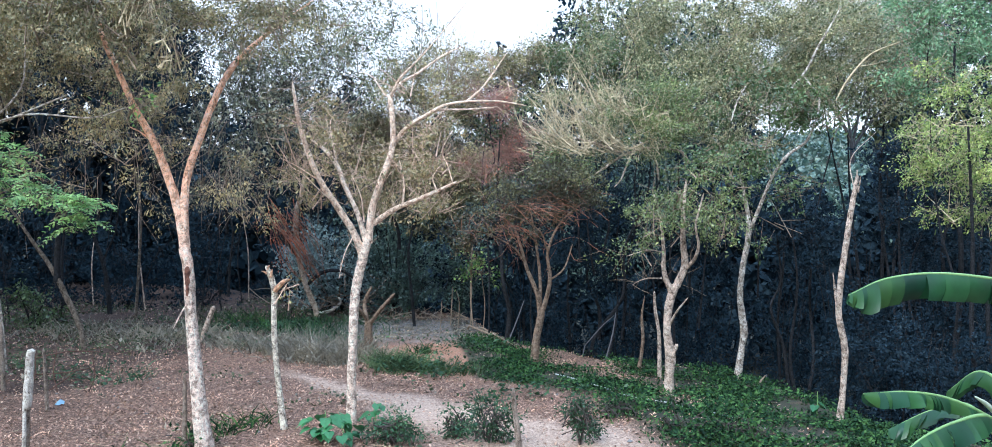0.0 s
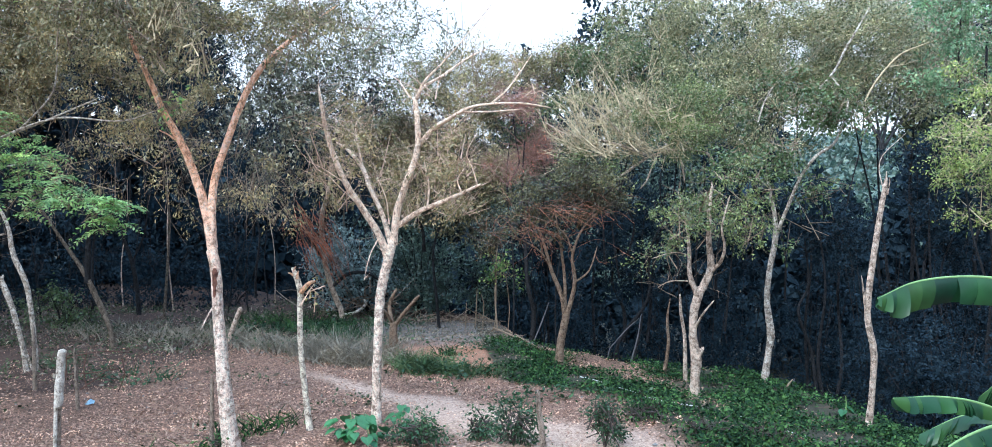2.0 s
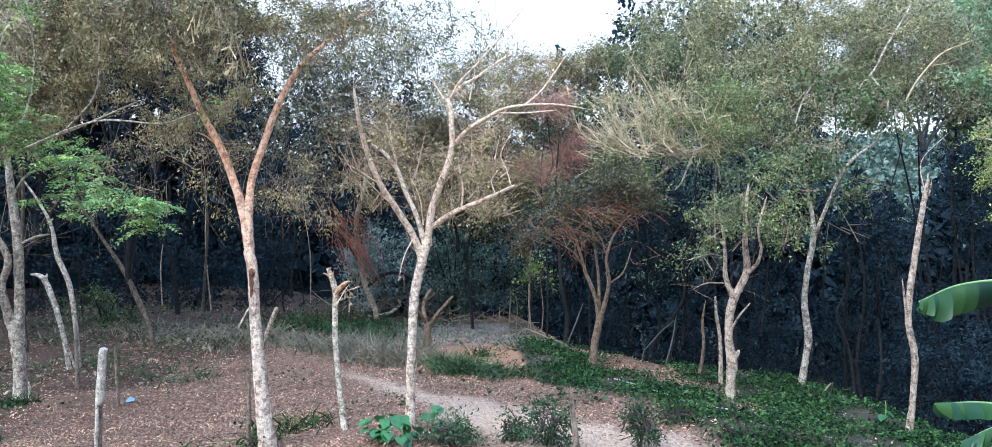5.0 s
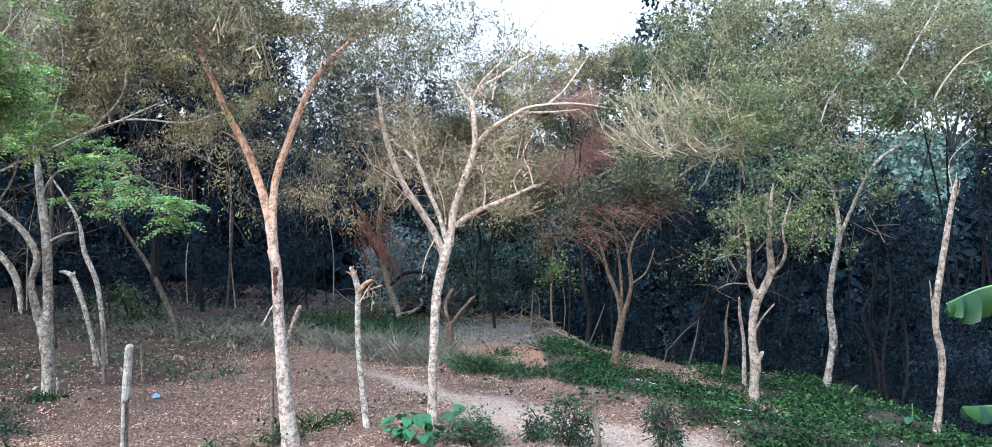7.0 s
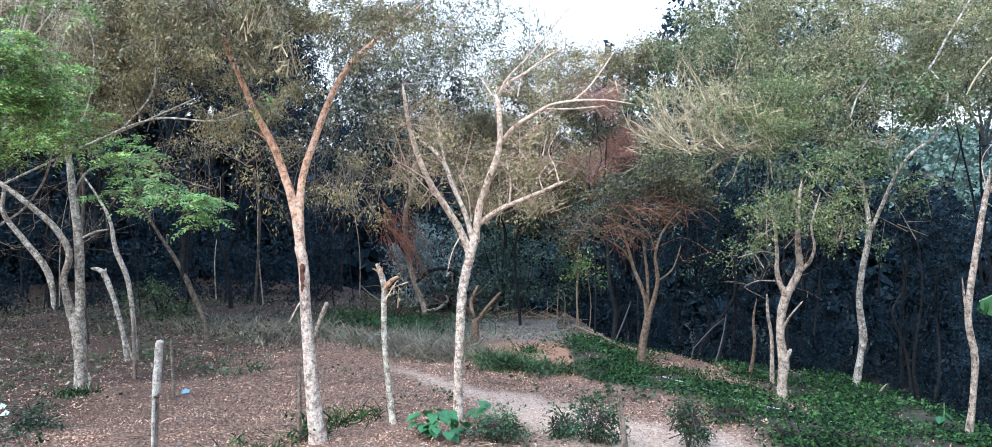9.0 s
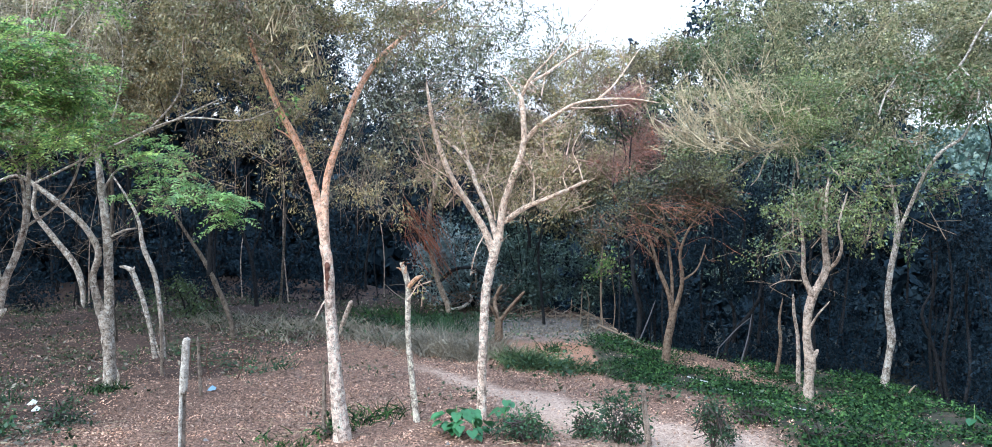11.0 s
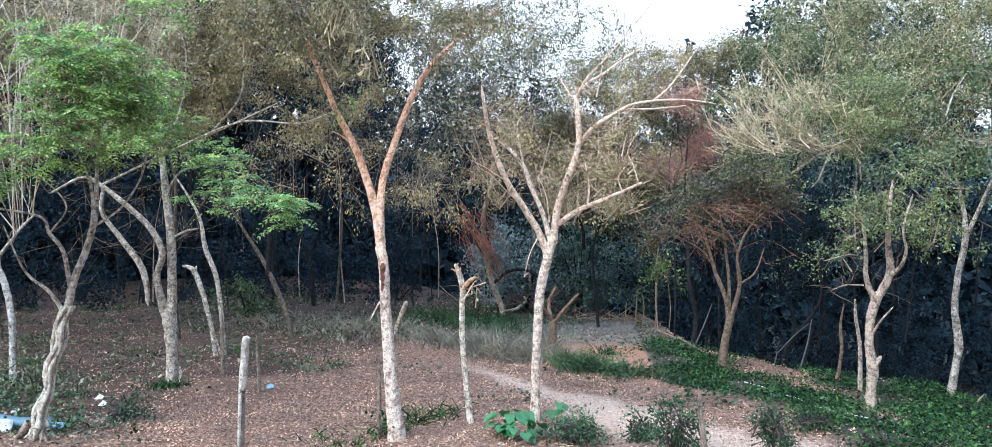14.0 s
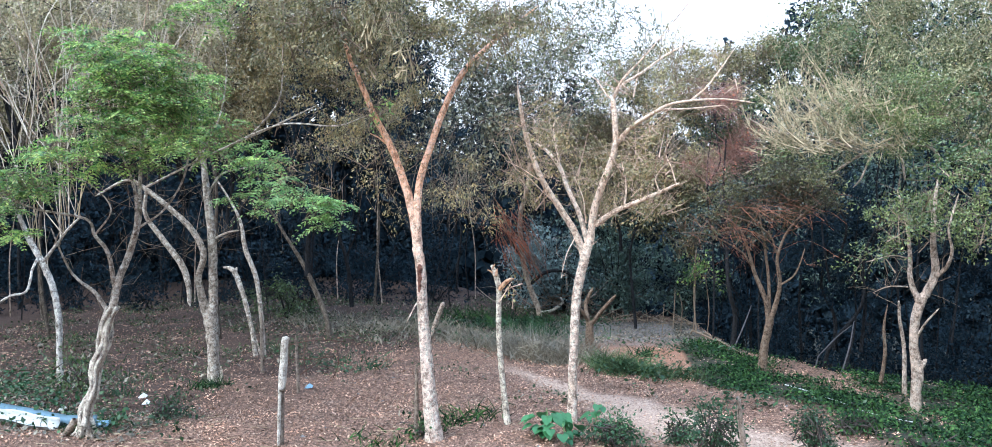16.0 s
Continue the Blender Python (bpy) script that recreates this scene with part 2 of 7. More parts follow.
def mesh(name, verts, quads, mat, smooth=False):
    me = bpy.data.meshes.new(name)
    verts, quads = np.ascontiguousarray(verts, np.float32), np.ascontiguousarray(quads, np.int32)
    k = quads.shape[1]
    me.vertices.add(len(verts))
    me.vertices.foreach_set("co", verts.ravel())
    me.loops.add(quads.size)
    me.loops.foreach_set("vertex_index", quads.ravel())
    me.polygons.add(len(quads))
    me.polygons.foreach_set("loop_start", np.arange(0, quads.size, k, dtype=np.int32))
    me.polygons.foreach_set("use_smooth", np.full(len(quads), smooth))
    me.update(calc_edges=True)
    me.materials.append(mat)
    return me


def thing(name, at, label, category, group=""):
    return tagged(put_at(new(name), at), label, category, group)


def put_at(ob, at):
    ob.location = at
    return ob


def part(name, me, parent, label=""):
    """Links a mesh whose points are in world metres under a thing."""
    ob = new(name, me)
    ob.parent = parent
    off = parent.matrix_basis.translation
    while parent.parent:
        parent = parent.parent
        off = off + parent.matrix_basis.translation
    me.transform(Matrix.Translation(-off))
    return tagged(ob, label)


def lone(name, me, label="", category="", group="", kind=""):
    """Links a mesh as a top-level thing, its origin at its foot."""
    co = np.zeros(len(me.vertices) * 3, np.float32)
    me.vertices.foreach_get("co", co)
    co = co.reshape(-1, 3)
    at = Vector((float(co[:, 0].mean()), float(co[:, 1].mean()), float(co[:, 2].min())))
    me.transform(Matrix.Translation(-at))
    ob = new(name, me)
    ob.location = at
    return tagged(ob, label, category, group, kind)


def glide(points, steps):
    """A smooth curve through points (Catmull-Rom)."""
    p = np.array(points, float)
    p = np.vstack([2 * p[0] - p[1], p, 2 * p[-1] - p[-2]])
    out = []
    for i in range(1, len(p) - 2):
        for s in np.linspace(0, 1, steps, endpoint=False):
            a, b, c, d = p[i - 1:i + 3]
            out.append(0.5 * (2 * b + (c - a) * s + (2 * a - 5 * b + 4 * c - d) * s * s + (3 * b - 3 * c + d - a) * s ** 3))
    out.append(p[-2])
    return np.array(out)


def tube(rows, sides=9, rough=0.06):
    """Verts and quads of a rough round stem along rows of x, y, z, radius."""
    q = np.array(rows)
    p, r = q[:, :3], np.maximum(q[:, 3], 0.002)
    d = unit(np.gradient(p, axis=0))
    ref = np.array([0.0, 1.0, 0.0]) if abs(d[0][1]) < 0.8 else np.array([1.0, 0.0, 0.0])
    u = unit(np.cross(d, ref))
    v = np.cross(d, u)
    a = np.linspace(0, 2 * math.pi, sides, endpoint=False)
    ridge = rng.normal(size=sides)
    lump = 1 + rough * (0.35 * rng.normal(size=(len(p), sides)) + 0.7 * ridge[None]) + rough * np.sin(a * 2 + rng.uniform(0, 6)) * 0.8
    ring = p[:, None] + (r[:, None] * lump)[..., None] * (np.cos(a)[None, :, None] * u[:, None] + np.sin(a)[None, :, None] * v[:, None])
    n = len(p)
    tip = np.repeat(p[-1:] + d[-1:] * r[-1] * 0.5, sides, 0)
    verts = np.vstack([ring.reshape(-1, 3), tip])
    i, j = np.meshgrid(np.arange(n), np.arange(sides), indexing="ij")
    i, j = i.ravel(), j.ravel()
    k = (j + 1) % sides
    return verts, np.stack([i * sides + j, i * sides + k, (i + 1) * sides + k, (i + 1) * sides + j], 1)


def stem_mesh(name, rows, mat, sides=9, rough=0.06):
    v, q = tube(rows, sides, rough)
    return mesh(name, v, q, mat, True)


def limb(tree, name, points, mat):
    rows = glide(points, 9 if name == "trunk" else 6)
    r = rows[:, 3:4]
    rows[:, 3] *= 1 + 0.012 * rng.normal(size=len(rows))
    rows[:, :3] += rng.normal(size=(len(rows), 3)) * r * 0.03
    if name == "trunk":
        rows[0, 2] -= 0.15
    rows[:, 3] *= 0.88
    rows[-1, 3] *= 0.35
    return part(name, stem_mesh(name, rows, mat, 14 if rows[0, 3] > 0.05 else 7, 0.035), tree)


def side_twigs(tree, count, reach, mat, low=2.0, rise=0.5):
    """Fine bare twigs, each bent once, springing from the branches of a tree."""
    spots = []
    for ob in tree.children:
        if ob.name.startswith("branch"):
            co = np.zeros(len(ob.data.vertices) * 3, np.float32)
            ob.data.vertices.foreach_get("co", co)
            spots.append(co.reshape(-1, 3) + np.array(tree.location))
    spots = np.vstack(spots)
    spots = spots[spots[:, 2] > low]
    p = spots[rng.integers(0, len(spots), count)]
    d = unit(rng.normal(size=(count, 3)) + np.array([0, 0, rise]))
    ln = reach * rng.uniform(0.3, 1.2, count)
    m = p + d * (ln * 0.5)[:, None]
    q = m + unit(d + rng.normal(size=(count, 3)) * 0.4 + np.array([0, 0, rise * 0.4])) * (ln * 0.6)[:, None]
    d3 = unit(q - m + rng.normal(size=(count, 3)) * 0.25 * ln[:, None])
    e = m + d3 * (ln * 0.4)[:, None]
    r = rng.uniform(0.002, 0.005, count)
    v1, q1 = twig_prisms(p, m, r, r * 0.75)
    v2, q2 = twig_prisms(m, q, r * 0.75, r * 0.35)
    v3, q3 = twig_prisms(m, e, r * 0.6, r * 0.3)
    k = len(v1)
    tagged(part("twig_spray", mesh("twig_spray", np.vstack([v1, v2, v3]), np.vstack([q1, q2 + k, q3 + 2 * k]), mat), tree), kind="stuff")


def wild_limb(tree, name, foot, tip, radius, mat):
    """A crooked stem from the ground at foot to tip."""
    z0 = ground_height(*foot) - 0.2
    a, b = np.array([*foot, z0]), np.array(tip)
    if name != "trunk":
        a = a + (b - a) * 0.45
    pts = []
    for s in np.linspace(0, 1, 6):
        p = a + (b - a) * s + rng.normal(size=3) * 0.13 * math.sin(math.pi * s)
        pts.append((*p, radius * (1 - 0.75 * s)))
    return part(name, stem_mesh(name, glide(pts, 4), mat, 7), tree)


def wobble(u, seed):
    return 1 + 0.16 * np.sin(u[:, 0] * 5 + seed) + 0.14 * np.sin(u[:, 1] * 6 + 2 * seed) + 0.16 * np.sin(u[:, 2] * 7 + 3 * seed)


def leaf_quads(pos, ld, side, length, width):
    n = len(pos)
    a = pos
    b = pos + ld * (length * 0.45)[:, None] + side * (width * 0.5)[:, None]
    c = pos + ld * length[:, None]
    d = pos + ld * (length * 0.45)[:, None] - side * (width * 0.5)[:, None]
    return np.stack([a, b, c, d], 1).reshape(-1, 3), np.arange(4 * n).reshape(-1, 4)


def twig_prisms(p, q, r0, r1):
    """Three-sided tapered twigs from p to q."""
    d = unit(q - p)
    u = unit(np.cross(d, rng.normal(size=d.shape)))
    v = np.cross(d, u)
    ring = []
    for base, r in ((p, r0), (q, r1)):
        for k in range(3):
            a = 2 * math.pi * k / 3
            ring.append(base + (u * math.cos(a) + v * math.sin(a)) * r[:, None])
    verts = np.stack(ring, 1).reshape(-1, 3)
    o = (np.arange(len(p)) * 6)[:, None]
    quads = np.concatenate([o + np.array([[0, 1, 4, 3]]), o + np.array([[1, 2, 5, 4]]), o + np.array([[2, 0, 3, 5]])])
    return verts, quads


LEAVES = 0.82   # density of foliage


def crown(tree, blobs, leaf, twig, size=0.07, twigs=1.0, droop=0.25, pinnate=False, per=9, flow=None, slim=0.5):
    """Foliage of a tree: sprays of leaves on twigs, gathered in uneven clumps (x, y, z, three radii, weight)."""
    lv, lq, tv, tq, nl, nt = [], [], [], [], 0, 0
    for x, y, z, rx, ry, rz, w in blobs:
        c, rad = np.array([x, y, z]), np.array([rx, ry, rz])
        area = math.pi * rx * rz
        n = max(6, int(LEAVES * w * 2.4 * area / (size * size * 0.3) / per))
        groups = max(4, int((1.3 if size > 0.045 else 4) * area / 0.35))
        u = unit(rng.normal(size=(groups, 3)))
        shell = rng.uniform(0.2, 1, groups) ** 0.6 * wobble(u, rng.uniform(0, 6)) * 1.08
        knots = u * shell[:, None] * rad
        pick = rng.integers(0, groups, n)
        u = u[pick]
        p = c + knots[pick] + rng.normal(size=(n, 3)) * np.array([1.0, 1.0, 0.3 if pinnate else 0.45]) * min((0.15 if pinnate else 0.19) * (0.6 + size * 7), 0.3 * min(rx, rz) + 0.02)
        d = unit(u * 0.6 + rng.normal(size=(n, 3)) * 0.55 + np.array([0, 0, -droop]))
        if flow:
            d = unit(d * 0.45 + np.array(flow) + rng.normal(size=(n, 3)) * 0.18)
        ln = size * rng.uniform(3.0, 6.5, n)
        s = rng.uniform(0.05, 1, (n, per))
        side = unit(np.cross(d, rng.normal(size=(n, 3)) + np.array([0, 0, 1.5])))
        pos = p[:, None] + d[:, None] * (s * ln[:, None])[..., None]
        if pinnate:
            s = np.tile(np.linspace(0.1, 1, per), (n, 1))
            pos = p[:, None] + d[:, None] * (s * ln[:, None])[..., None]
            sign = np.where(np.arange(per) % 2 == 0, 1.0, -1.0)[None, :, None]
            ld = unit(side[:, None] * sign + d[:, None] * 0.6 + rng.normal(size=pos.shape) * 0.18)
            sd = unit(d[:, None] - ld * np.sum(d[:, None] * ld, -1, keepdims=True) + rng.normal(size=pos.shape) * 0.15)
        else:
            pos = pos + rng.normal(size=pos.shape) * size * 0.55
            ld = unit(d[:, None] * 0.7 + rng.normal(size=pos.shape) * 0.8 + np.array([0, 0, -droop * 0.8]))
            sd = unit(np.cross(ld, rng.normal(size=pos.shape)))
        length = size * rng.uniform(0.6, 1.35, pos.shape[:2]).ravel()
        v, q = leaf_quads(pos.reshape(-1, 3), ld.reshape(-1, 3), sd.reshape(-1, 3), length, length * (0.45 if pinnate else slim))
        lv.append(v)
        lq.append(q + nl)
        nl += len(v)
        m = int(min(n * 1.0, 40 + n * 0.35) * min(twigs, 1.0)) if twigs <= 1 else int(n * min(0.4 * twigs, 1) if w > 0.3 else n * twigs * 0.25)
        if m:
            k = rng.integers(0, n, m)
            jitter = rng.normal(size=(m, 3)) * 0.12
            long = ln[k] * (1.0 if twigs <= 1 else rng.uniform(1.0, 2.6, m))
            d2 = unit(d[k] + rng.normal(size=(m, 3)) * (0.0 if twigs <= 1 else 0.12 if flow else 0.25))
            a = p[k] + (jitter if twigs > 1 else 0) - d2 * (long * 0.7)[:, None]
            b = p[k] + (jitter if twigs > 1 else 0) + d2 * long[:, None]
            r = rng.uniform(0.0018, 0.0045, m) * (size / 0.065)
            v, q = twig_prisms(a, b, r, r * 0.4)
            tv.append(v)
            tq.append(q + nt)
            nt += len(v)
        h = 3 + int(4 * w)
        e = c + unit(rng.normal(size=(h, 3))) * rad * 0.9
        f = np.tile(c - np.array([0, 0, rz * 0.6]), (h, 1)) + rng.normal(size=(h, 3)) * 0.1
        v, q = twig_prisms(f, e, np.full(h, 0.012), np.full(h, 0.004))
        tv.append(v)
        tq.append(q + nt)
        nt += len(v)
    tagged(part("twig_spray", mesh("twig_spray", np.vstack(tv), np.vstack(tq), twig), tree), kind="stuff")
    part("crown", mesh("crown", np.vstack(lv), np.vstack(lq), leaf), tree)


def frond_crown(tree, blobs, leaf, twig, size=0.06, pairs=7, reach=0.32, amount=60, droop=0.5):
    """Feathery foliage: shoots in uneven tiers, each with a ring of drooping fronds of paired leaflets."""
    lv, tv, tq, nt = [], [], [], 0
    up = np.array([0, 0, 1.0])
    for x, y, z, rx, ry, rz, w in blobs:
        c, rad = np.array([x, y, z]), np.array([rx, ry, rz])
        m = max(4, int(amount * w * math.pi * rx * rz))
        u = unit(rng.normal(size=(m, 3)) + up * 0.25)
        shoot = c + u * rad * (rng.uniform(0.25, 1.0, (m, 1)) ** 0.6) * wobble(u, rng.uniform(0, 6))[:, None]
        k = 6
        a = rng.uniform(0, 6.28, (m, 1)) + np.arange(k)[None] * 2 * math.pi / k + rng.normal(size=(m, k)) * 0.3
        d = unit(np.stack([np.cos(a), np.sin(a), rng.uniform(-0.1, 0.55, (m, k))], -1) + u[:, None] * 0.25).reshape(-1, 3)
        p = np.repeat(shoot, k, 0)
        n = len(p)
        ln = reach * rng.uniform(0.55, 1.25, n)
        t = np.linspace(0.18, 1, pairs)
        pos = p[:, None] + d[:, None] * (t[None] * ln[:, None])[..., None] - up * (droop * t[None] ** 2 * ln[:, None])[..., None]
        tan = unit(d[:, None] - up * (2 * droop * t)[None, :, None])
        side = unit(np.cross(tan, up + rng.normal(size=(n, 1, 3)) * 0.35))
        for sign in (1, -1):
            ld = unit(side * sign + tan * 0.55 - up * 0.18 + rng.normal(size=pos.shape) * 0.16)
            sd = unit(tan - ld * np.sum(tan * ld, -1, keepdims=True) + rng.normal(size=pos.shape) * 0.2)
            length = size * rng.uniform(0.75, 1.2, (n, pairs)) * (0.65 + 0.4 * np.sin(math.pi * t))[None]
            v, _ = leaf_quads(pos.reshape(-1, 3), ld.reshape(-1, 3), sd.reshape(-1, 3), length.ravel(), length.ravel() * 0.42)
            lv.append(v)
        stalk = np.tile(c - up * rz * 0.7, (m, 1)) + rng.normal(size=(m, 3)) * rad * 0.25
        for a0, b0, r0 in ((p, pos[:, -1], 0.0022), (stalk, shoot, 0.006)):
            v, q = twig_prisms(a0, b0, np.full(len(a0), r0), np.full(len(a0), r0 * 0.4))
            tv.append(v)
            tq.append(q + nt)
            nt += len(v)
    lv = np.vstack(lv)
    tagged(part("twig_spray", mesh("twig_spray", np.vstack(tv), np.vstack(tq), twig), tree), kind="stuff")
    part("crown", mesh("crown", lv, np.arange(len(lv)).reshape(-1, 4), leaf), tree)


def whip_rows(a, b, radius, bow):
    """A bowed twig from a to b that thins to its tip."""
    a, b = np.array(a, float), np.array(b, float)
    m = (a + b) / 2 + np.array(bow) + rng.normal(size=3) * 0.05
    return glide([(*a, radius), (*m, radius * 0.7), (*b, radius * 0.25)], 5)


# ---- ground: a litter-strewn terrace that breaks off into a wooded ravine ----
EDGE = [(-60, 60), (-12, 40), (1.2, 26), (2.1, 21.0), (2.9, 19.4), (3.6, 18.2), (4.9, 16.9), (5.8, 16.1), (6.3, 14.7), (6.4, 13.2), (6.5, 12.2), (6.8, 11.6), (7.4, 10.8), (8.7, 9.6), (14, 4), (40, -20)]


def edge_distance(x, y):
    """How far beyond the bank's edge a place lies; negative on the terrace."""
    x, y = np.asarray(x, float), np.asarray(y, float)
    best, sign = np.full(x.shape, 1e9), np.zeros(x.shape)
    for (ax, ay), (bx, by) in zip(EDGE[:-1], EDGE[1:]):
        dx, dy = bx - ax, by - ay
        s = np.clip(((x - ax) * dx + (y - ay) * dy) / (dx * dx + dy * dy), 0, 1)
        dist = np.hypot(x - ax - s * dx, y - ay - s * dy)
        cross = (x - ax) * dy - (y - ay) * dx
        closer = dist < best
        sign = np.where(closer, np.sign(cross), sign)
        best = np.where(closer, dist, best)
    return -best * sign


def ground_heights(x, y):
    x, y = np.asarray(x, float), np.asarray(y, float)
    e = edge_distance(x, y)
    s = np.clip(e / 5.0, 0, 1)
    drop = -4.6 * s * s * (3 - 2 * s)
    near = np.clip((y - 3) / 6, 0, 1)
    bumps = 0.035 * np.sin(x * 1.3 + 0.7 * y) + 0.03 * np.sin(y * 1.9 - x * 0.8) + 0.018 * np.sin(3.7 * x + 1.1) * np.sin(3.1 * y)
    far = np.clip((np.hypot(x, y) - 55) / 120, 0, 1)
    hill = 19 * far * far * (3 - 2 * far)
    return drop + bumps * near + hill * (y > 0)


def ground_height(x, y):
    return float(ground_heights(np.array([x]), np.array([y]))[0])


def lines(lo, hi, step, far):
    fine = np.arange(lo, hi + step / 2, step)
    out = np.geomspace(step * 2, far, 26)
    return np.concatenate([(lo - out)[::-1], fine, hi + out])


gx, gy = lines(-17, 9, 0.13, 900), lines(9, 31, 0.14, 900)
X, Y = np.meshgrid(gx, gy, indexing="ij")
Z = ground_heights(X, Y)
Z += np.where((np.abs(X) < 30) & (Y > 5) & (Y < 50), rng.normal(size=Z.shape) * 0.008, 0)
ii, jj = np.meshgrid(np.arange(len(gx) - 1), np.arange(len(gy) - 1), indexing="ij")
o = (ii * len(gy) + jj).ravel()
quads = np.stack([o, o + len(gy), o + len(gy) + 1, o + 1], 1)


def ground_masks(x, y):
    """Trodden path, bare reddish soil, grey wash, green cover, humus with painted shade: 0 to 1 each."""
    wig = 0.25 * np.sin(x * 2.3 + y) + 0.2 * np.sin(y * 2.9 - x * 1.7)
    way = np.interp(y, [9, 11.5, 12.3, 13.2, 14.2, 15.4, 16.6, 18.5], [2.6, 2.1, 1.5, 0.75, 0.05, -0.95, -2.1, -3.0])
    wide = np.interp(y, [9, 11.5, 13, 15, 17, 18.5], [2.2, 1.7, 1.25, 0.75, 0.42, 0.2])
    path = np.clip(1.25 - np.abs(x - way + 0.3 * wig) / wide, 0, 1) * np.clip((18.6 - y) / 3.5, 0, 1) * np.clip((y - 4 + wig) / 5, 0, 1)
    soil = np.clip(1.3 - np.hypot((x - 1.0 - 0.25 * (19 - y)) / 1.5, (y - 18.6) / 3.4) + 0.3 * wig, 0, 1)
    wash = np.clip(1.5 - np.abs(y - 22.6 - 0.12 * x + 0.5 * wig) / 2.0, 0, 1) * np.clip(1.2 - np.abs(x - 0.2) / 3.2, 0, 1)
    e = edge_distance(x, y)
    strip = np.clip(1.35 - np.abs(e + np.interp(y, [12, 16, 19, 21], [2.3, 2.4, 1.1, 0.6]) + 0.4 * wig) / 0.8, 0, 1) * (x > 1.2)
    slope = np.clip(1.3 - np.abs(e + 0.7) / 1.3, 0, 1) * np.clip((x - 3.9) / 0.9, 0.25, 1) * (x > 1.8)
    green = np.maximum(strip, slope) + np.clip(e / 2, 0, 1) + np.clip((np.hypot(x, y) - 38) / 10, 0, 1)
    # dark humus plus painted tree shade, towards the wood and the left
    humus_shade = np.clip((y - 15.5 - 0.9 * np.clip(x + 6, 0, 5) + 2.0 * wig) / 5, 0, 1) * (x < 1) + np.clip((-x - 4.6 + 1.5 * wig) / 4, 0, 1) * np.clip((y - 10) / 3, 0, 1)
    return path, soil, wash, np.clip(green, 0, 1), np.clip(humus_shade, 0, 1)


ground_mat, n, l, b = material("ground_soil", 0.95)
attrs = []
for k in ("humus_shade", "path", "soil", "wash", "green"):
    a = n.new("ShaderNodeAttribute")
    a.attribute_name = k
    attrs.append(a)
fine = noise_node(n, l, 22, 9, 0.85)
mid = noise_node(n, l, 2.2, 5, 0.65)
spots = n.new("ShaderNodeTexVoronoi")
spots.inputs["Scale"].default_value = 16
gg = n.new("ShaderNodeNewGeometry")
l.new(gg.outputs["Position"], spots.inputs["Vector"])
base = ramp(n, [(0.40, (0.026, 0.017, 0.013)), (0.5, (0.145, 0.088, 0.063)), (0.6, (0.39, 0.242, 0.172))])
l.new(fine.outputs[0], base.inputs[0])
last = base.outputs[0]
# first and last tones also carry shade, on wood floor and bank
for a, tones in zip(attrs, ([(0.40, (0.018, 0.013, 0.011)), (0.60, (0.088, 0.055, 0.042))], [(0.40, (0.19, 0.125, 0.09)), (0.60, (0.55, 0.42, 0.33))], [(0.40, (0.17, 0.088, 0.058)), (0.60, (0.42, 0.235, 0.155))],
                            [(0.40, (0.09, 0.085, 0.085)), (0.60, (0.27, 0.25, 0.245))], [(0.3, (0.018, 0.022, 0.015)), (0.7, (0.06, 0.055, 0.038))])):
    tone = ramp(n, tones)
    l.new(fine.outputs[0], tone.inputs[0])
    add = n.new("ShaderNodeMath")
    add.operation = "MULTIPLY_ADD"
    add.inputs[1].default_value = 1.3
    l.new(mid.outputs[0], add.inputs[0])
    l.new(a.outputs["Fac"], add.inputs[2])
    mr = n.new("ShaderNodeMapRange")
    mr.inputs[1].default_value, mr.inputs[2].default_value = 0.8, 1.45
    l.new(add.outputs[0], mr.inputs[0])
    mx = n.new("ShaderNodeMix")
    mx.data_type = "RGBA"
    l.new(mr.outputs[0], mx.inputs[0])
    l.new(last, mx.inputs[6])
    l.new(tone.outputs[0], mx.inputs[7])
    last = mx.outputs[2]
l.new(last, b.inputs["Base Color"])
bump = n.new("ShaderNodeBump")
bump.inputs["Strength"].default_value, bump.inputs["Distance"].default_value = 0.6, 0.03
l.new(fine.outputs[0], bump.inputs["Height"])
l.new(bump.outputs[0], b.inputs["Normal"])

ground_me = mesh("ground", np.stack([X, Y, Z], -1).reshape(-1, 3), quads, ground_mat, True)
for k, v in zip(("path", "soil", "wash", "green", "humus_shade"), ground_masks(X, Y)):
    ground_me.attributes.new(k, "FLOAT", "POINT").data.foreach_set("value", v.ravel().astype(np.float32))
ground = tagged(new("ground", ground_me), "reddish litter-strewn earth breaking off into a ravine", "ground", kind="structure")

# ---- trees on the terrace ----
tree = thing('forked_tree', (-2.67, 11.82, 0), 'tall forked tree with pale lower bark and peeling orange upper bark', 'tree')
limb(tree, 'trunk', [(-2.67, 11.82, -0.07, 0.161), (-2.73, 11.82, 0.49, 0.122), (-2.79, 11.82, 1.17, 0.104), (-2.84, 11.82, 1.85, 0.087), (-2.86, 11.82, 2.36, 0.087), (-2.92, 11.82, 2.71, 0.087)], bark_orange)
limb(tree, 'branch', [(-2.90, 11.82, 2.63, 0.074), (-2.99, 11.82, 3.20, 0.070), (-3.14, 11.82, 3.71, 0.061), (-3.26, 11.72, 4.08, 0.056), (-3.47, 11.62, 4.52, 0.051), (-3.61, 11.52, 4.91, 0.042), (-3.77, 11.42, 5.33, 0.036), (-3.88, 11.52, 5.69, 0.020), (-3.98, 11.72, 6.05, 0.010)], bark_orange)
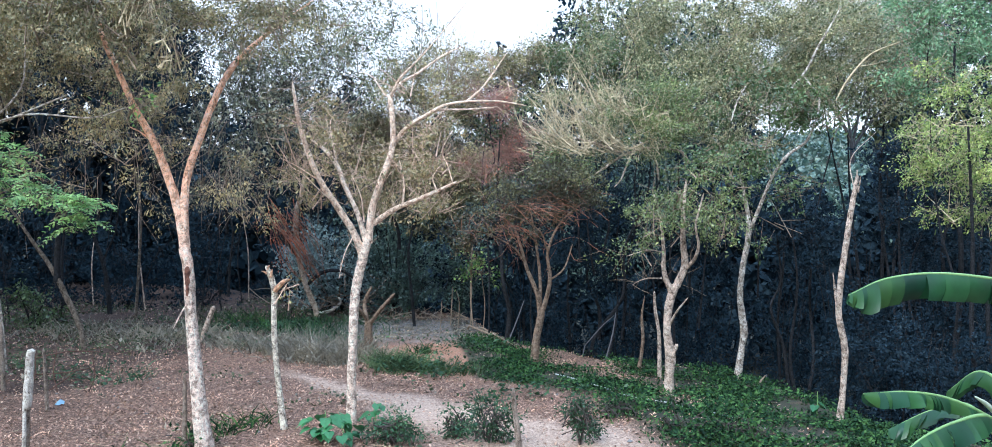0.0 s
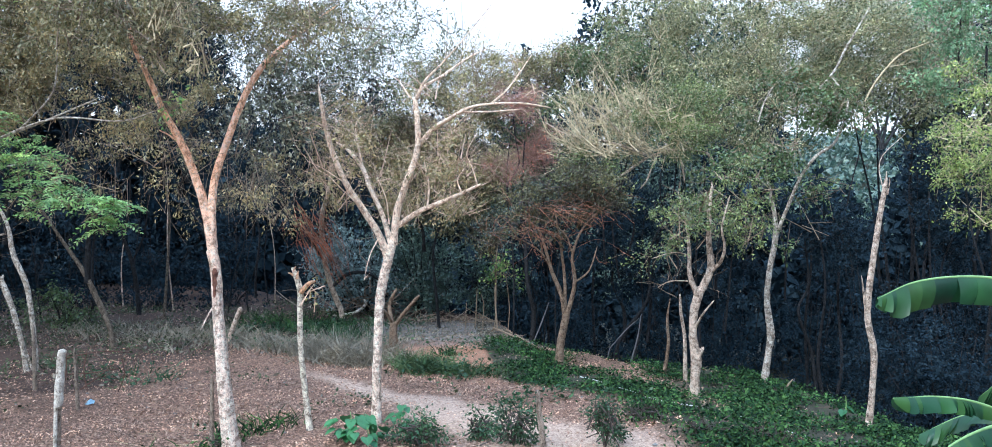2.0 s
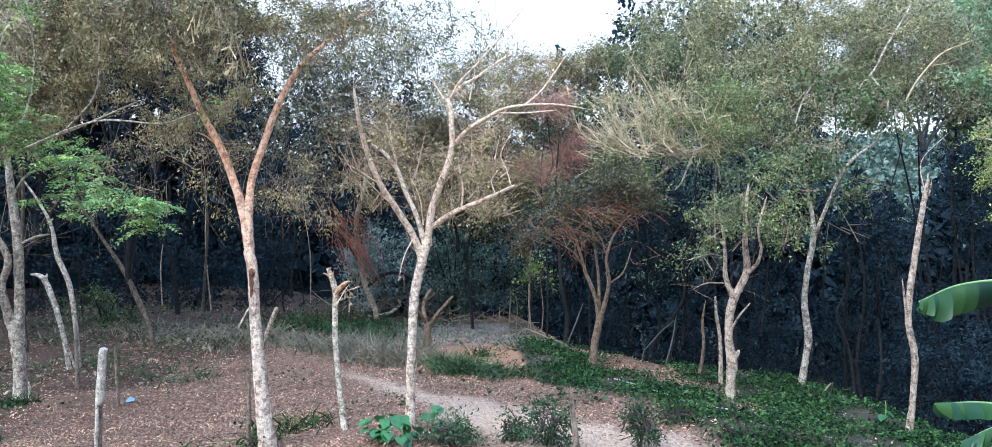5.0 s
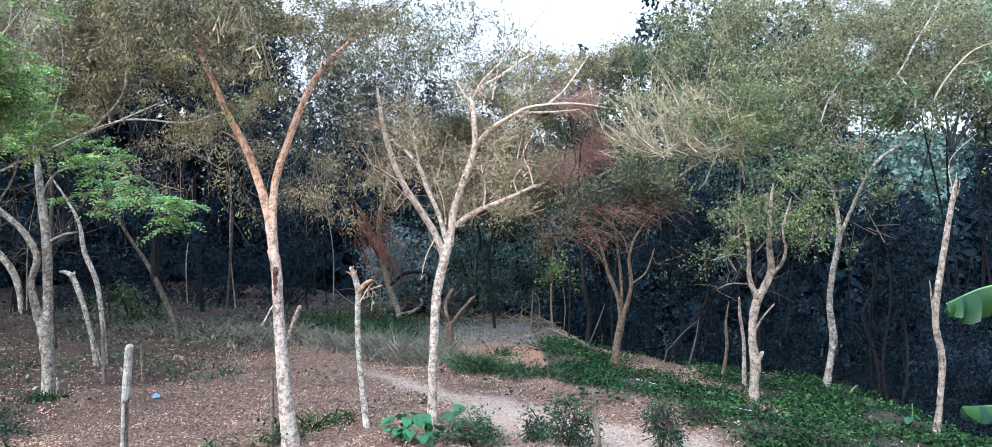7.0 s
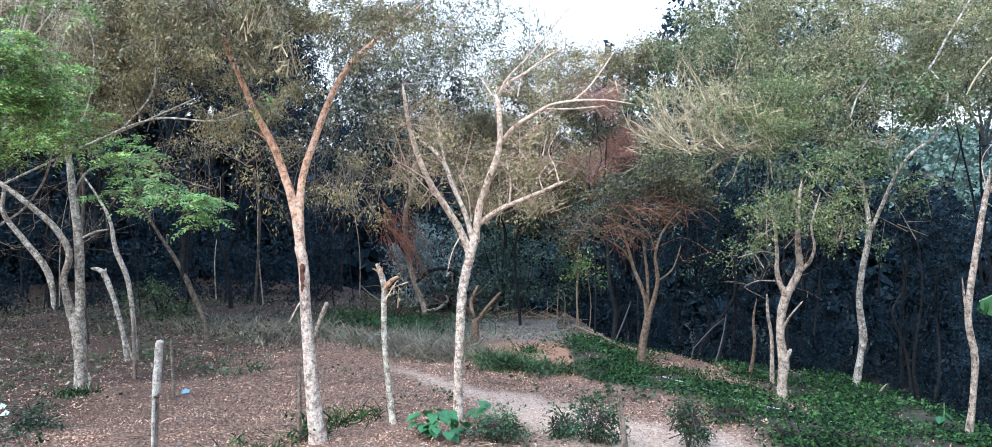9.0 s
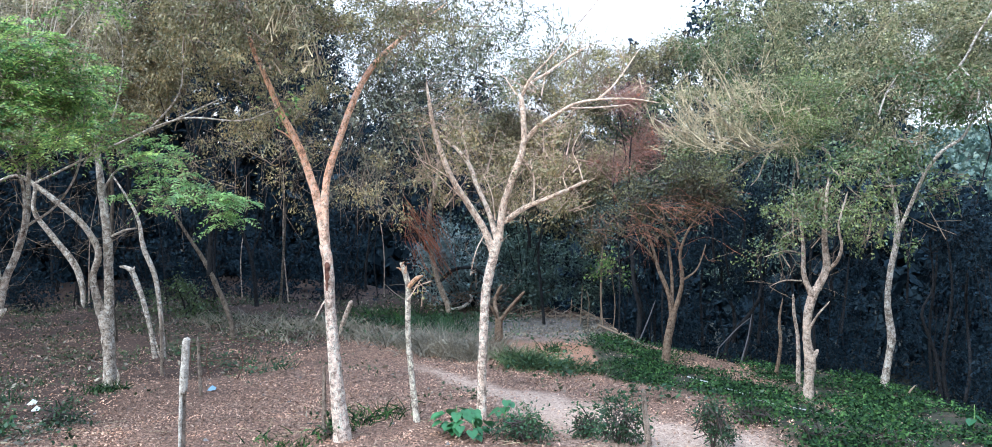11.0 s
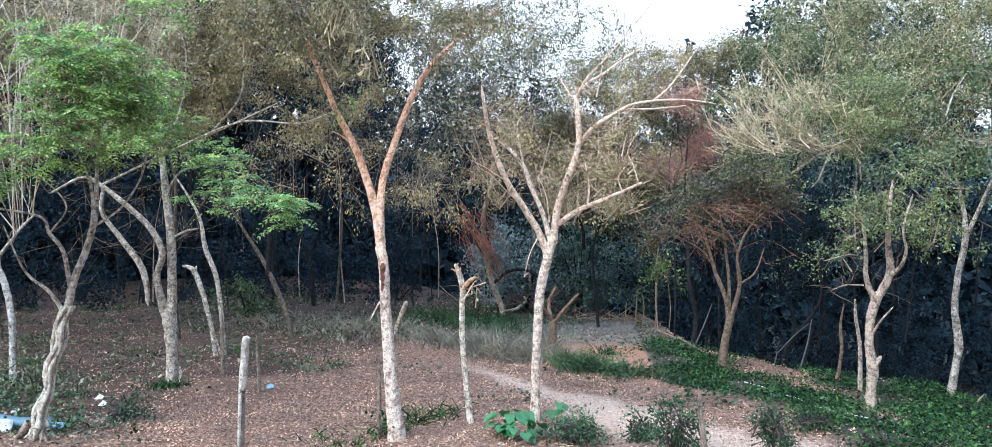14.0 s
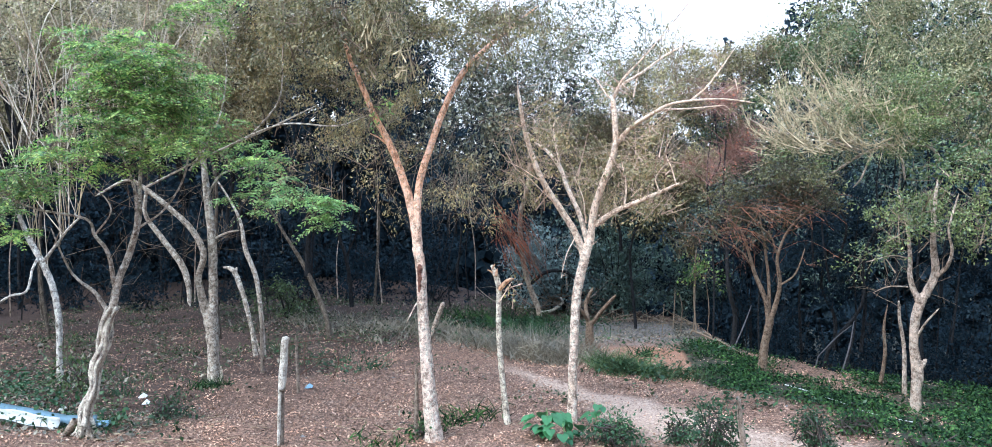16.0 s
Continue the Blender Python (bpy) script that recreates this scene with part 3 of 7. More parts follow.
limb(tree, 'branch', [(-2.90, 11.82, 2.71, 0.070), (-2.91, 11.82, 3.20, 0.065), (-2.89, 11.92, 3.63, 0.061), (-2.75, 12.02, 4.14, 0.057), (-2.56, 12.12, 4.71, 0.054), (-2.34, 12.22, 5.16, 0.049), (-2.08, 12.32, 5.47, 0.041), (-1.74, 12.42, 5.78, 0.023), (-1.27, 12.52, 6.17, 0.014)], bark_orange)
limb(tree, 'branch', [(-3.27, 11.82, 4.06, 0.017), (-3.41, 11.72, 4.20, 0.013), (-3.53, 11.62, 4.27, 0.009)], bark_orange)
limb(tree, 'branch', [(-2.87, 11.82, 1.94, 0.017), (-2.92, 11.72, 1.86, 0.013), (-3.02, 11.62, 1.63, 0.009)], bark_orange)
crown(tree, [(-3.95, 12.10, 6.01, 0.98, 0.90, 0.53, 1.0), (-4.96, 12.40, 5.98, 0.82, 0.90, 0.55, 0.8), (-2.95, 11.70, 5.44, 0.39, 0.50, 0.52, 0.8), (-3.36, 11.90, 5.81, 0.70, 0.70, 0.39, 1.0), (-1.93, 12.50, 6.06, 1.01, 0.80, 0.41, 0.7), (-1.06, 12.70, 6.04, 0.75, 0.80, 0.37, 0.4), (-3.50, 11.60, 4.60, 0.14, 0.20, 0.12, 0.6), (-2.02, 12.50, 5.62, 0.55, 0.70, 0.37, 0.4)], leaf=leaf_olive_brown, size=0.054, slim=0.38, twig=twig_grey)
crown(tree, [(-3.26, 10.9, 5.72, 0.22, 0.22, 0.2, 1.4), (-3.06, 10.9, 5.52, 0.2, 0.2, 0.18, 1.3), (-2.9, 10.9, 5.24, 0.15, 0.15, 0.14, 1.0), (-2.82, 10.9, 5.0, 0.1, 0.1, 0.09, 0.8), (-3.38, 10.9, 5.48, 0.19, 0.19, 0.17, 1.0)], leaf=leaf_khaki, size=0.05, slim=0.34, twig=twig_khaki, droop=1.4)
side_twigs(tree, 90, 0.6, twig_grey, 3.5)
crown(tree, [(-3.80, 10.95, 5.85, 0.60, 0.30, 0.34, 1.9), (-3.50, 11.00, 5.50, 0.26, 0.25, 0.24, 1.2), (-3.32, 11.0, 5.25, 0.16, 0.2, 0.25, 0.9), (-4.4, 11.0, 5.75, 0.45, 0.3, 0.28, 1.2), (-3.2, 11.0, 5.8, 0.4, 0.3, 0.3, 1.4), (-1.75, 11.60, 5.59, 0.38, 0.30, 0.22, 0.9), (-1.55, 11.60, 5.86, 0.60, 0.40, 0.26, 0.9), (-2.08, 11.60, 5.31, 0.19, 0.20, 0.15, 0.5)], leaf=leaf_olive_brown, size=0.054, slim=0.38, twig=twig_grey, droop=0.6)
crown(tree, [(-3.47, 11.50, 4.59, 0.14, 0.20, 0.11, 1.2)], leaf=leaf_bright, size=0.07, twig=twig_grey)

for z, w in ((2.36, 0.050), (2.24, 0.046), (2.13, 0.040)):
    limb(tree, 'scar', [(-2.865, 11.755, z - 0.09, w * 0.5), (-2.86, 11.765, z, w), (-2.865, 11.755, z + 0.09, w * 0.5)], bark_scar)

tree = thing('bare_branching_tree', (-0.80, 12.86, 0), 'slender tree with pinkish bare spreading branches on leaf litter', 'tree')
limb(tree, 'trunk', [(-0.80, 12.86, -0.07, 0.090), (-0.79, 12.86, 0.66, 0.076), (-0.76, 12.86, 1.41, 0.076), (-0.72, 12.86, 1.97, 0.080), (-0.63, 12.86, 2.39, 0.080), (-0.55, 12.86, 2.72, 0.076)], bark_pink)
limb(tree, 'branch', [(-0.59, 12.86, 2.42, 0.062), (-0.75, 12.86, 2.86, 0.057), (-1.00, 12.76, 3.27, 0.052), (-1.21, 12.66, 3.61, 0.047), (-1.35, 12.56, 3.97, 0.042), (-1.46, 12.46, 4.36, 0.037), (-1.51, 12.36, 4.71, 0.027), (-1.55, 12.36, 4.98, 0.014)], bark_pink)
limb(tree, 'branch', [(-0.55, 12.86, 2.65, 0.052), (-0.70, 13.06, 3.14, 0.043), (-0.89, 13.26, 3.53, 0.039), (-1.02, 13.46, 3.86, 0.040), (-1.24, 13.66, 4.13, 0.030), (-1.46, 13.76, 4.29, 0.015)], bark_pink)
limb(tree, 'branch', [(-0.53, 12.86, 2.69, 0.066), (-0.47, 12.86, 3.19, 0.057), (-0.33, 12.76, 3.61, 0.052), (-0.17, 12.76, 4.07, 0.047), (-0.16, 12.76, 4.49, 0.042), (-0.20, 12.86, 4.88, 0.038)], bark_pink)
limb(tree, 'branch', [(-0.20, 12.86, 4.83, 0.028), (-0.05, 12.96, 5.06, 0.024), (0.23, 13.06, 5.24, 0.024), (0.60, 13.16, 5.52, 0.019), (0.89, 13.16, 5.66, 0.010)], bark_pink)
limb(tree, 'branch', [(-0.20, 12.86, 4.83, 0.024), (-0.05, 12.76, 5.10, 0.023), (0.21, 12.66, 5.36, 0.014), (0.53, 12.56, 5.71, 0.009), (0.94, 12.46, 6.20, 0.007)], bark_pink)
limb(tree, 'branch', [(-0.20, 12.86, 4.83, 0.019), (-0.30, 12.96, 4.93, 0.014), (-0.45, 13.06, 5.16, 0.010), (-0.62, 13.06, 5.25, 0.007)], bark_pink)
limb(tree, 'branch', [(-0.16, 12.86, 4.15, 0.043), (0.07, 12.66, 4.39, 0.037), (0.38, 12.46, 4.57, 0.032), (0.61, 12.36, 4.68, 0.023), (0.96, 12.26, 4.72, 0.018), (1.36, 12.16, 4.71, 0.013), (1.73, 12.06, 4.64, 0.009)], bark_pink)
limb(tree, 'branch', [(0.88, 12.31, 4.71, 0.018), (1.11, 12.36, 4.91, 0.014), (1.29, 12.36, 5.14, 0.014), (1.50, 12.36, 5.45, 0.007)], bark_pink)
limb(tree, 'branch', [(0.48, 12.46, 4.62, 0.018), (0.94, 12.56, 4.64, 0.014), (1.37, 12.56, 4.68, 0.009)], bark_pink)
limb(tree, 'branch', [(-0.44, 12.86, 2.98, 0.052), (-0.13, 12.66, 3.19, 0.042), (0.19, 12.46, 3.32, 0.037), (0.51, 12.26, 3.46, 0.027), (0.74, 12.16, 3.57, 0.018)], bark_pink)
limb(tree, 'branch', [(-0.02, 12.61, 3.23, 0.019), (-0.00, 12.56, 3.56, 0.014), (-0.07, 12.56, 3.92, 0.009)], bark_pink)
limb(tree, 'branch', [(0.69, 12.16, 3.54, 0.013), (0.62, 12.16, 3.79, 0.009), (0.54, 12.16, 4.01, 0.009), (0.69, 12.16, 4.30, 0.007)], bark_pink)
limb(tree, 'branch', [(0.46, 12.26, 3.46, 0.014), (0.41, 12.26, 3.64, 0.009), (0.51, 12.26, 3.80, 0.007)], bark_pink)
limb(tree, 'branch', [(-1.02, 13.46, 3.86, 0.020), (-1.09, 13.56, 4.22, 0.015), (-1.13, 13.56, 4.52, 0.010), (-1.06, 13.66, 4.68, 0.008)], bark_pink)
limb(tree, 'branch', [(-1.21, 12.66, 3.61, 0.014), (-1.34, 12.56, 3.69, 0.009), (-1.52, 12.56, 3.81, 0.009), (-1.72, 12.46, 3.91, 0.007)], bark_pink)
limb(tree, 'branch', [(-1.00, 12.76, 3.27, 0.014), (-1.21, 12.56, 3.47, 0.009), (-1.42, 12.46, 3.69, 0.009), (-1.56, 12.36, 3.78, 0.007)], bark_pink)
limb(tree, 'branch', [(-0.73, 12.86, 2.82, 0.014), (-0.87, 12.76, 2.54, 0.009), (-0.95, 12.66, 2.18, 0.007)], bark_pink)
limb(tree, 'branch', [(-0.59, 12.86, 3.00, 0.014), (-0.63, 12.76, 3.38, 0.009), (-0.76, 12.66, 3.70, 0.007)], bark_pink)
crown(tree, [(-1.41, 12.40, 4.22, 0.41, 0.50, 0.64, 0.4), (-1.12, 13.20, 4.53, 0.34, 0.50, 0.34, 0.3), (-0.73, 13.00, 4.04, 0.38, 0.50, 0.48, 0.2), (0.02, 12.70, 4.12, 0.42, 0.50, 0.56, 0.3), (0.55, 12.10, 4.07, 0.40, 0.50, 0.45, 0.5), (0.30, 12.90, 4.60, 0.47, 0.50, 0.38, 0.2), (0.03, 12.90, 5.16, 0.57, 0.50, 0.38, 0.1), (1.37, 12.20, 5.07, 0.36, 0.40, 0.36, 0.1), (0.40, 13.10, 3.19, 0.58, 0.50, 0.29, 0.2), (-1.17, 12.60, 3.47, 0.37, 0.50, 0.28, 0.2)], leaf=leaf_dry, size=0.055, twig=twig_pink, twigs=2)
side_twigs(tree, 200, 0.5, twig_pink)
for k in range(7):
    # fine leafless twigs at the top of the tree
    f = rng.uniform(0, 1)
    root = np.array([0.18 + 0.84 * f, 12.8 + rng.normal() * 0.15, 5.25 + rng.normal() * 0.08])
    tip = np.array([-0.06 + 1.31 * f + rng.normal() * 0.18, 12.8 + rng.normal() * 0.3, 6.37 - rng.uniform(0, 0.5)])
    part("top_twig", stem_mesh("top_twig", whip_rows(root, tip, rng.uniform(0.004, 0.007), (rng.normal() * 0.06, 0, 0)), twig_grey, 5), tree)

tree = thing('broken_trunk', (-1.73, 12.61, 0), 'pale broken-off tree trunk with a splintered top', 'tree trunk')
limb(tree, 'trunk', [(-1.73, 12.61, -0.07, 0.064), (-1.80, 12.61, 0.55, 0.052), (-1.86, 12.61, 1.19, 0.048), (-1.87, 12.61, 1.65, 0.048), (-1.86, 12.61, 2.00, 0.052), (-1.90, 12.61, 2.20, 0.050), (-1.93, 12.61, 2.28, 0.043)], bark_pale)
limb(tree, 'stub', [(-1.85, 12.58, 2.02, 0.042), (-1.78, 12.55, 2.10, 0.044), (-1.70, 12.52, 2.17, 0.034), (-1.62, 12.50, 2.19, 0.012)], wood_raw)
limb(tree, 'splinter', [(-1.92, 12.60, 2.24, 0.045), (-1.945, 12.59, 2.33, 0.038), (-1.975, 12.58, 2.385, 0.022)], bark_pale)
limb(tree, 'splinter', [(-1.90, 12.57, 2.22, 0.026), (-1.89, 12.56, 2.29, 0.019), (-1.88, 12.56, 2.34, 0.007)], wood_raw)
limb(tree, 'splinter', [(-1.96, 12.57, 2.27, 0.019), (-1.99, 12.56, 2.30, 0.014), (-2.03, 12.55, 2.31, 0.005)], wood_raw)
limb(tree, 'splinter', [(-1.95, 12.57, 2.33, 0.017), (-1.93, 12.56, 2.38, 0.012), (-1.91, 12.55, 2.40, 0.004)], wood_raw)
crown(tree, [(-1.66, 12.48, 2.06, 0.06, 0.05, 0.10, 0.8)], leaf=leaf_yellow, size=0.05, per=5, twig=twig_pink, twigs=0.4)

tree = thing('knotted_tree', (4.50, 14.28, 0), 'tan-barked tree with a knotted base and a light green crown', 'tree')
limb(tree, 'trunk', [(4.50, 14.28, -0.05, 0.105), (4.50, 14.28, 0.33, 0.089), (4.52, 14.28, 0.64, 0.105), (4.46, 14.28, 1.11, 0.074), (4.50, 14.28, 1.54, 0.084), (4.62, 14.28, 1.89, 0.084)], bark_tan)
limb(tree, 'branch', [(4.55, 14.28, 1.71, 0.063), (4.41, 14.28, 2.09, 0.047), (4.43, 14.38, 2.46, 0.037), (4.41, 14.48, 2.95, 0.027), (4.27, 14.48, 3.49, 0.016)], bark_tan)
limb(tree, 'branch', [(4.62, 14.28, 1.84, 0.074), (4.77, 14.28, 2.19, 0.068), (4.71, 14.18, 2.63, 0.052), (4.68, 14.08, 3.06, 0.041), (4.73, 14.08, 3.65, 0.021)], bark_tan)
limb(tree, 'branch', [(4.76, 14.28, 2.11, 0.042), (4.88, 14.08, 2.33, 0.036), (4.91, 13.98, 2.58, 0.026), (4.83, 13.88, 2.90, 0.020), (4.93, 13.78, 3.43, 0.015)], bark_tan)
limb(tree, 'branch', [(4.49, 14.28, 1.16, 0.032), (4.57, 14.08, 1.44, 0.021), (4.73, 13.98, 1.68, 0.013)], bark_tan)
limb(tree, 'branch', [(4.50, 14.28, 0.61, 0.063), (4.57, 14.23, 0.76, 0.052), (4.63, 14.23, 0.86, 0.026)], bark_tan)
limb(tree, 'branch', [(4.43, 14.38, 2.41, 0.016), (4.14, 14.28, 2.47, 0.011), (3.72, 14.18, 2.37, 0.008)], bark_tan)
limb(tree, 'branch', [(4.37, 14.28, 1.98, 0.016), (4.05, 14.18, 1.99, 0.010), (3.83, 14.18, 1.89, 0.008)], bark_tan)
crown(tree, [(4.72, 14.20, 3.43, 0.57, 0.70, 0.37, 0.8), (4.11, 14.00, 2.90, 0.39, 0.50, 0.41, 0.8), (5.35, 14.40, 3.33, 0.48, 0.60, 0.42, 0.8), (4.72, 14.20, 2.95, 0.52, 0.50, 0.42, 0.3), (3.95, 14.20, 2.42, 0.47, 0.40, 0.31, 0.2), (5.09, 14.00, 3.85, 0.39, 0.50, 0.23, 0.6), (5.75, 14.40, 3.49, 0.32, 0.40, 0.26, 0.5), (5.50, 14.20, 2.89, 0.37, 0.40, 0.29, 0.6)], leaf=leaf_mid, size=0.052, twig=twig_grey)
side_twigs(tree, 60, 0.45, twig_grey, 1.8, 0.3)

tree = thing('leaning_tree', (6.17, 15.45, 0), 'grey-barked tree bending to one side on the bank', 'tree')
limb(tree, 'trunk', [(6.17, 15.45, -0.07, 0.089), (6.26, 15.45, 0.56, 0.066), (6.30, 15.45, 0.89, 0.080), (6.23, 15.45, 1.50, 0.062), (6.28, 15.45, 2.09, 0.058), (6.39, 15.45, 2.68, 0.058), (6.35, 15.45, 3.22, 0.040), (6.23, 15.45, 3.75, 0.022)], bark_grey)
limb(tree, 'branch', [(6.40, 15.45, 2.71, 0.044), (6.55, 15.35, 3.16, 0.040), (6.75, 15.25, 3.72, 0.035), (7.01, 15.15, 4.14, 0.035), (7.40, 15.15, 4.44, 0.030), (7.67, 15.25, 5.14, 0.022), (7.46, 15.45, 5.64, 0.018)], bark_grey)
limb(tree, 'branch', [(7.35, 15.75, 5.44, 0.023), (7.66, 15.75, 5.81, 0.023), (7.88, 15.75, 6.23, 0.023), (8.13, 15.75, 6.64, 0.018), (8.36, 15.75, 7.03, 0.013)], bark_grey)
limb(tree, 'branch', [(5.86, 14.95, 4.75, 0.017), (5.97, 14.95, 5.09, 0.017), (6.14, 14.95, 5.38, 0.013)], bark_grey)
limb(tree, 'branch', [(6.75, 15.25, 3.72, 0.017), (6.63, 15.35, 4.09, 0.013), (6.74, 15.45, 4.40, 0.009)], bark_grey)
crown(tree, [(7.17, 15.10, 5.06, 0.67, 0.70, 0.44, 1.0), (6.74, 15.50, 4.69, 0.68, 0.70, 0.57, 1.0), (5.93, 15.30, 4.09, 0.68, 0.70, 0.51, 0.9), (7.11, 15.50, 3.15, 0.80, 0.70, 0.57, 0.3), (7.72, 15.00, 4.77, 0.44, 0.50, 0.28, 0.9), (6.49, 15.80, 5.20, 0.70, 0.70, 0.47, 0.7)], leaf=leaf_green, size=0.075, twig=twig_grey)

tree = thing('dead_trunk', (6.43, 12.14, 0), 'dead standing tree trunk with a broken top and split bark', 'tree trunk')
limb(tree, 'trunk', [(6.43, 12.14, -0.06, 0.066), (6.49, 12.14, 0.52, 0.049), (6.51, 12.14, 1.09, 0.055), (6.42, 12.14, 1.56, 0.052), (6.44, 12.14, 2.03, 0.052), (6.52, 12.14, 2.59, 0.049), (6.61, 12.14, 3.16, 0.044), (6.67, 12.14, 3.48, 0.039), (6.70, 12.14, 3.66, 0.023)], bark_tan)
limb(tree, 'splinter', [(6.665, 12.12, 3.42, 0.023), (6.68, 12.12, 3.60, 0.017), (6.685, 12.12, 3.74, 0.009)], bark_tan)
limb(tree, 'splinter', [(6.70, 12.13, 3.40, 0.017), (6.735, 12.13, 3.56, 0.011), (6.74, 12.13, 3.66, 0.004)], bark_tan)
limb(tree, 'splinter', [(6.50, 12.16, 0.99, 0.014), (6.43, 12.14, 1.42, 0.021), (6.36, 12.11, 1.77, 0.021), (6.32, 12.10, 2.06, 0.014), (6.30, 12.10, 2.22, 0.005)], bark_tan)
limb(tree, 'splinter', [(6.65, 12.14, 3.44, 0.010), (6.71, 12.34, 3.92, 0.007), (7.22, 12.54, 4.34, 0.007)], bark_tan)

tree = thing('small_spreading_tree', (2.66, 17.50, 0), 'small tree with spreading dry reddish branches at the bank edge', 'tree')
limb(tree, 'trunk', [(2.65, 17.50, -0.05, 0.105), (2.70, 17.50, 0.50, 0.088), (2.80, 17.50, 1.00, 0.085), (2.79, 17.50, 1.15, 0.08)], bark_brown)
limb(tree, 'branch', [(2.78, 17.50, 0.95, 0.062), (2.72, 17.52, 1.41, 0.055), (2.52, 17.55, 1.92, 0.045), (2.41, 17.55, 2.31, 0.036), (2.19, 17.50, 2.85, 0.024), (1.61, 17.40, 3.20, 0.012)], bark_brown)
limb(tree, 'branch', [(2.81, 17.50, 1.02, 0.062), (2.93, 17.45, 1.45, 0.052), (2.97, 17.40, 1.80, 0.044), (2.92, 17.35, 2.31, 0.034), (3.22, 17.30, 2.95, 0.022), (3.93, 17.20, 3.50, 0.012)], bark_brown)
limb(tree, 'branch', [(2.79, 17.52, 1.10, 0.045), (2.80, 17.70, 1.85, 0.036), (2.72, 17.80, 2.60, 0.026), (2.60, 17.80, 3.30, 0.014)], bark_brown)
limb(tree, 'branch', [(2.95, 17.40, 1.70, 0.026), (3.25, 17.35, 1.95, 0.020), (3.42, 17.30, 2.45, 0.014)], bark_brown)
limb(tree, 'branch', [(2.48, 17.55, 2.05, 0.026), (2.20, 17.40, 2.40, 0.020), (1.60, 17.20, 2.70, 0.014), (1.05, 17.10, 2.75, 0.008)], bark_brown)
limb(tree, 'branch', [(2.90, 17.35, 2.35, 0.024), (2.70, 17.20, 2.75, 0.018), (2.10, 17.00, 3.05, 0.012), (1.40, 16.95, 3.10, 0.007)], bark_brown)
for k in range(14):
    # rusty leafless twigs arch outwards under the crown
    root = np.array([2.6 + rng.normal() * 0.35, 17.3 + rng.normal() * 0.2, rng.uniform(2.3, 3.0)])
    tip = root + np.array([rng.choice((-1.0, -1.0, -1.0, 1.0)) * rng.uniform(0.4, 0.95), rng.normal() * 0.3 - 0.1, rng.uniform(0.0, 0.5)])
    part("branch", stem_mesh("branch", whip_rows(root, tip, rng.uniform(0.003, 0.006), (0, 0, rng.uniform(0.05, 0.3))), twig_rust, 5), tree)
crown(tree, [(2.74, 17.50, 3.43, 0.90, 0.90, 0.36, 0.5), (2.11, 17.80, 2.98, 0.79, 0.80, 0.33, 0.3), (3.50, 17.70, 3.63, 0.78, 0.80, 0.46, 1.0), (1.33, 17.90, 2.72, 0.72, 0.70, 0.29, 1.0), (2.7, 17.9, 3.3, 1.0, 0.6, 0.35, 1.1)], leaf=leaf_rust, size=0.06, twig=twig_dark, twigs=1.0)
crown(tree, [(2.33, 17.2, 3.72, 0.50, 0.5, 0.24, 1.2), (2.97, 17.2, 3.95, 0.60, 0.5, 0.26, 1.3), (3.6, 17.2, 3.78, 0.45, 0.5, 0.22, 1.0), (1.9, 17.1, 3.40, 0.40, 0.4, 0.18, 1.0), (1.6, 17.1, 2.95, 0.40, 0.4, 0.16, 0.8), (3.9, 17.2, 3.25, 0.40, 0.4, 0.25, 0.8)], leaf=leaf_umber, size=0.055, slim=0.4, twig=twig_dark)
side_twigs(tree, 90, 0.6, twig_rust, 2.0, 0.3)
for k in range(30):
    # a dense spray of rusty dead twigs hanging at one side of the crown
    root = np.array([3.26 + rng.normal() * 0.35, 17.0 + rng.normal() * 0.15, 3.01 + rng.normal() * 0.10])
    tip = root + np.array([rng.uniform(-1.3, -0.3), rng.normal() * 0.25, rng.uniform(-0.05, 0.35)])
    part("dead_twig", stem_mesh("dead_twig", whip_rows(root, tip, rng.uniform(0.0025, 0.005), (0, 0, rng.uniform(0.0, 0.25))), twig_rust, 4), tree)

tree = thing('sapling', (4.50, 16.20, 0), 'thin bare sapling trunk on the bank', 'tree')
limb(tree, 'trunk', [(4.50, 16.20, 0.05, 0.046), (4.58, 16.20, 0.59, 0.038), (4.56, 16.20, 1.10, 0.028), (4.62, 16.20, 1.50, 0.010)], bark_brown)

tree = thing('sapling', (4.76, 15.70, 0), 'thin tan sapling trunk beside a knotted tree', 'tree')
limb(tree, 'trunk', [(4.76, 15.70, 0.07, 0.052), (4.75, 15.70, 0.79, 0.040), (4.68, 15.70, 1.26, 0.035), (4.66, 15.70, 1.62, 0.023)], bark_tan)

tree = thing('lichened_tree', (-7.62, 15.05, 0), 'grey lichened tree splitting low into several stems', 'tree')
limb(tree, 'trunk', [(-7.62, 15.05, -0.11, 0.150), (-7.62, 15.05, 0.51, 0.122), (-7.66, 15.05, 1.08, 0.150), (-7.71, 15.05, 1.36, 0.155)], bark_grey)
limb(tree, 'branch', [(-7.62, 15.05, 1.22, 0.094), (-7.61, 15.05, 1.93, 0.094), (-7.63, 15.05, 2.64, 0.089), (-7.77, 15.15, 3.47, 0.078), (-7.89, 15.25, 4.12, 0.062), (-7.99, 15.35, 4.91, 0.034), (-8.13, 15.45, 5.77, 0.023)], bark_grey)
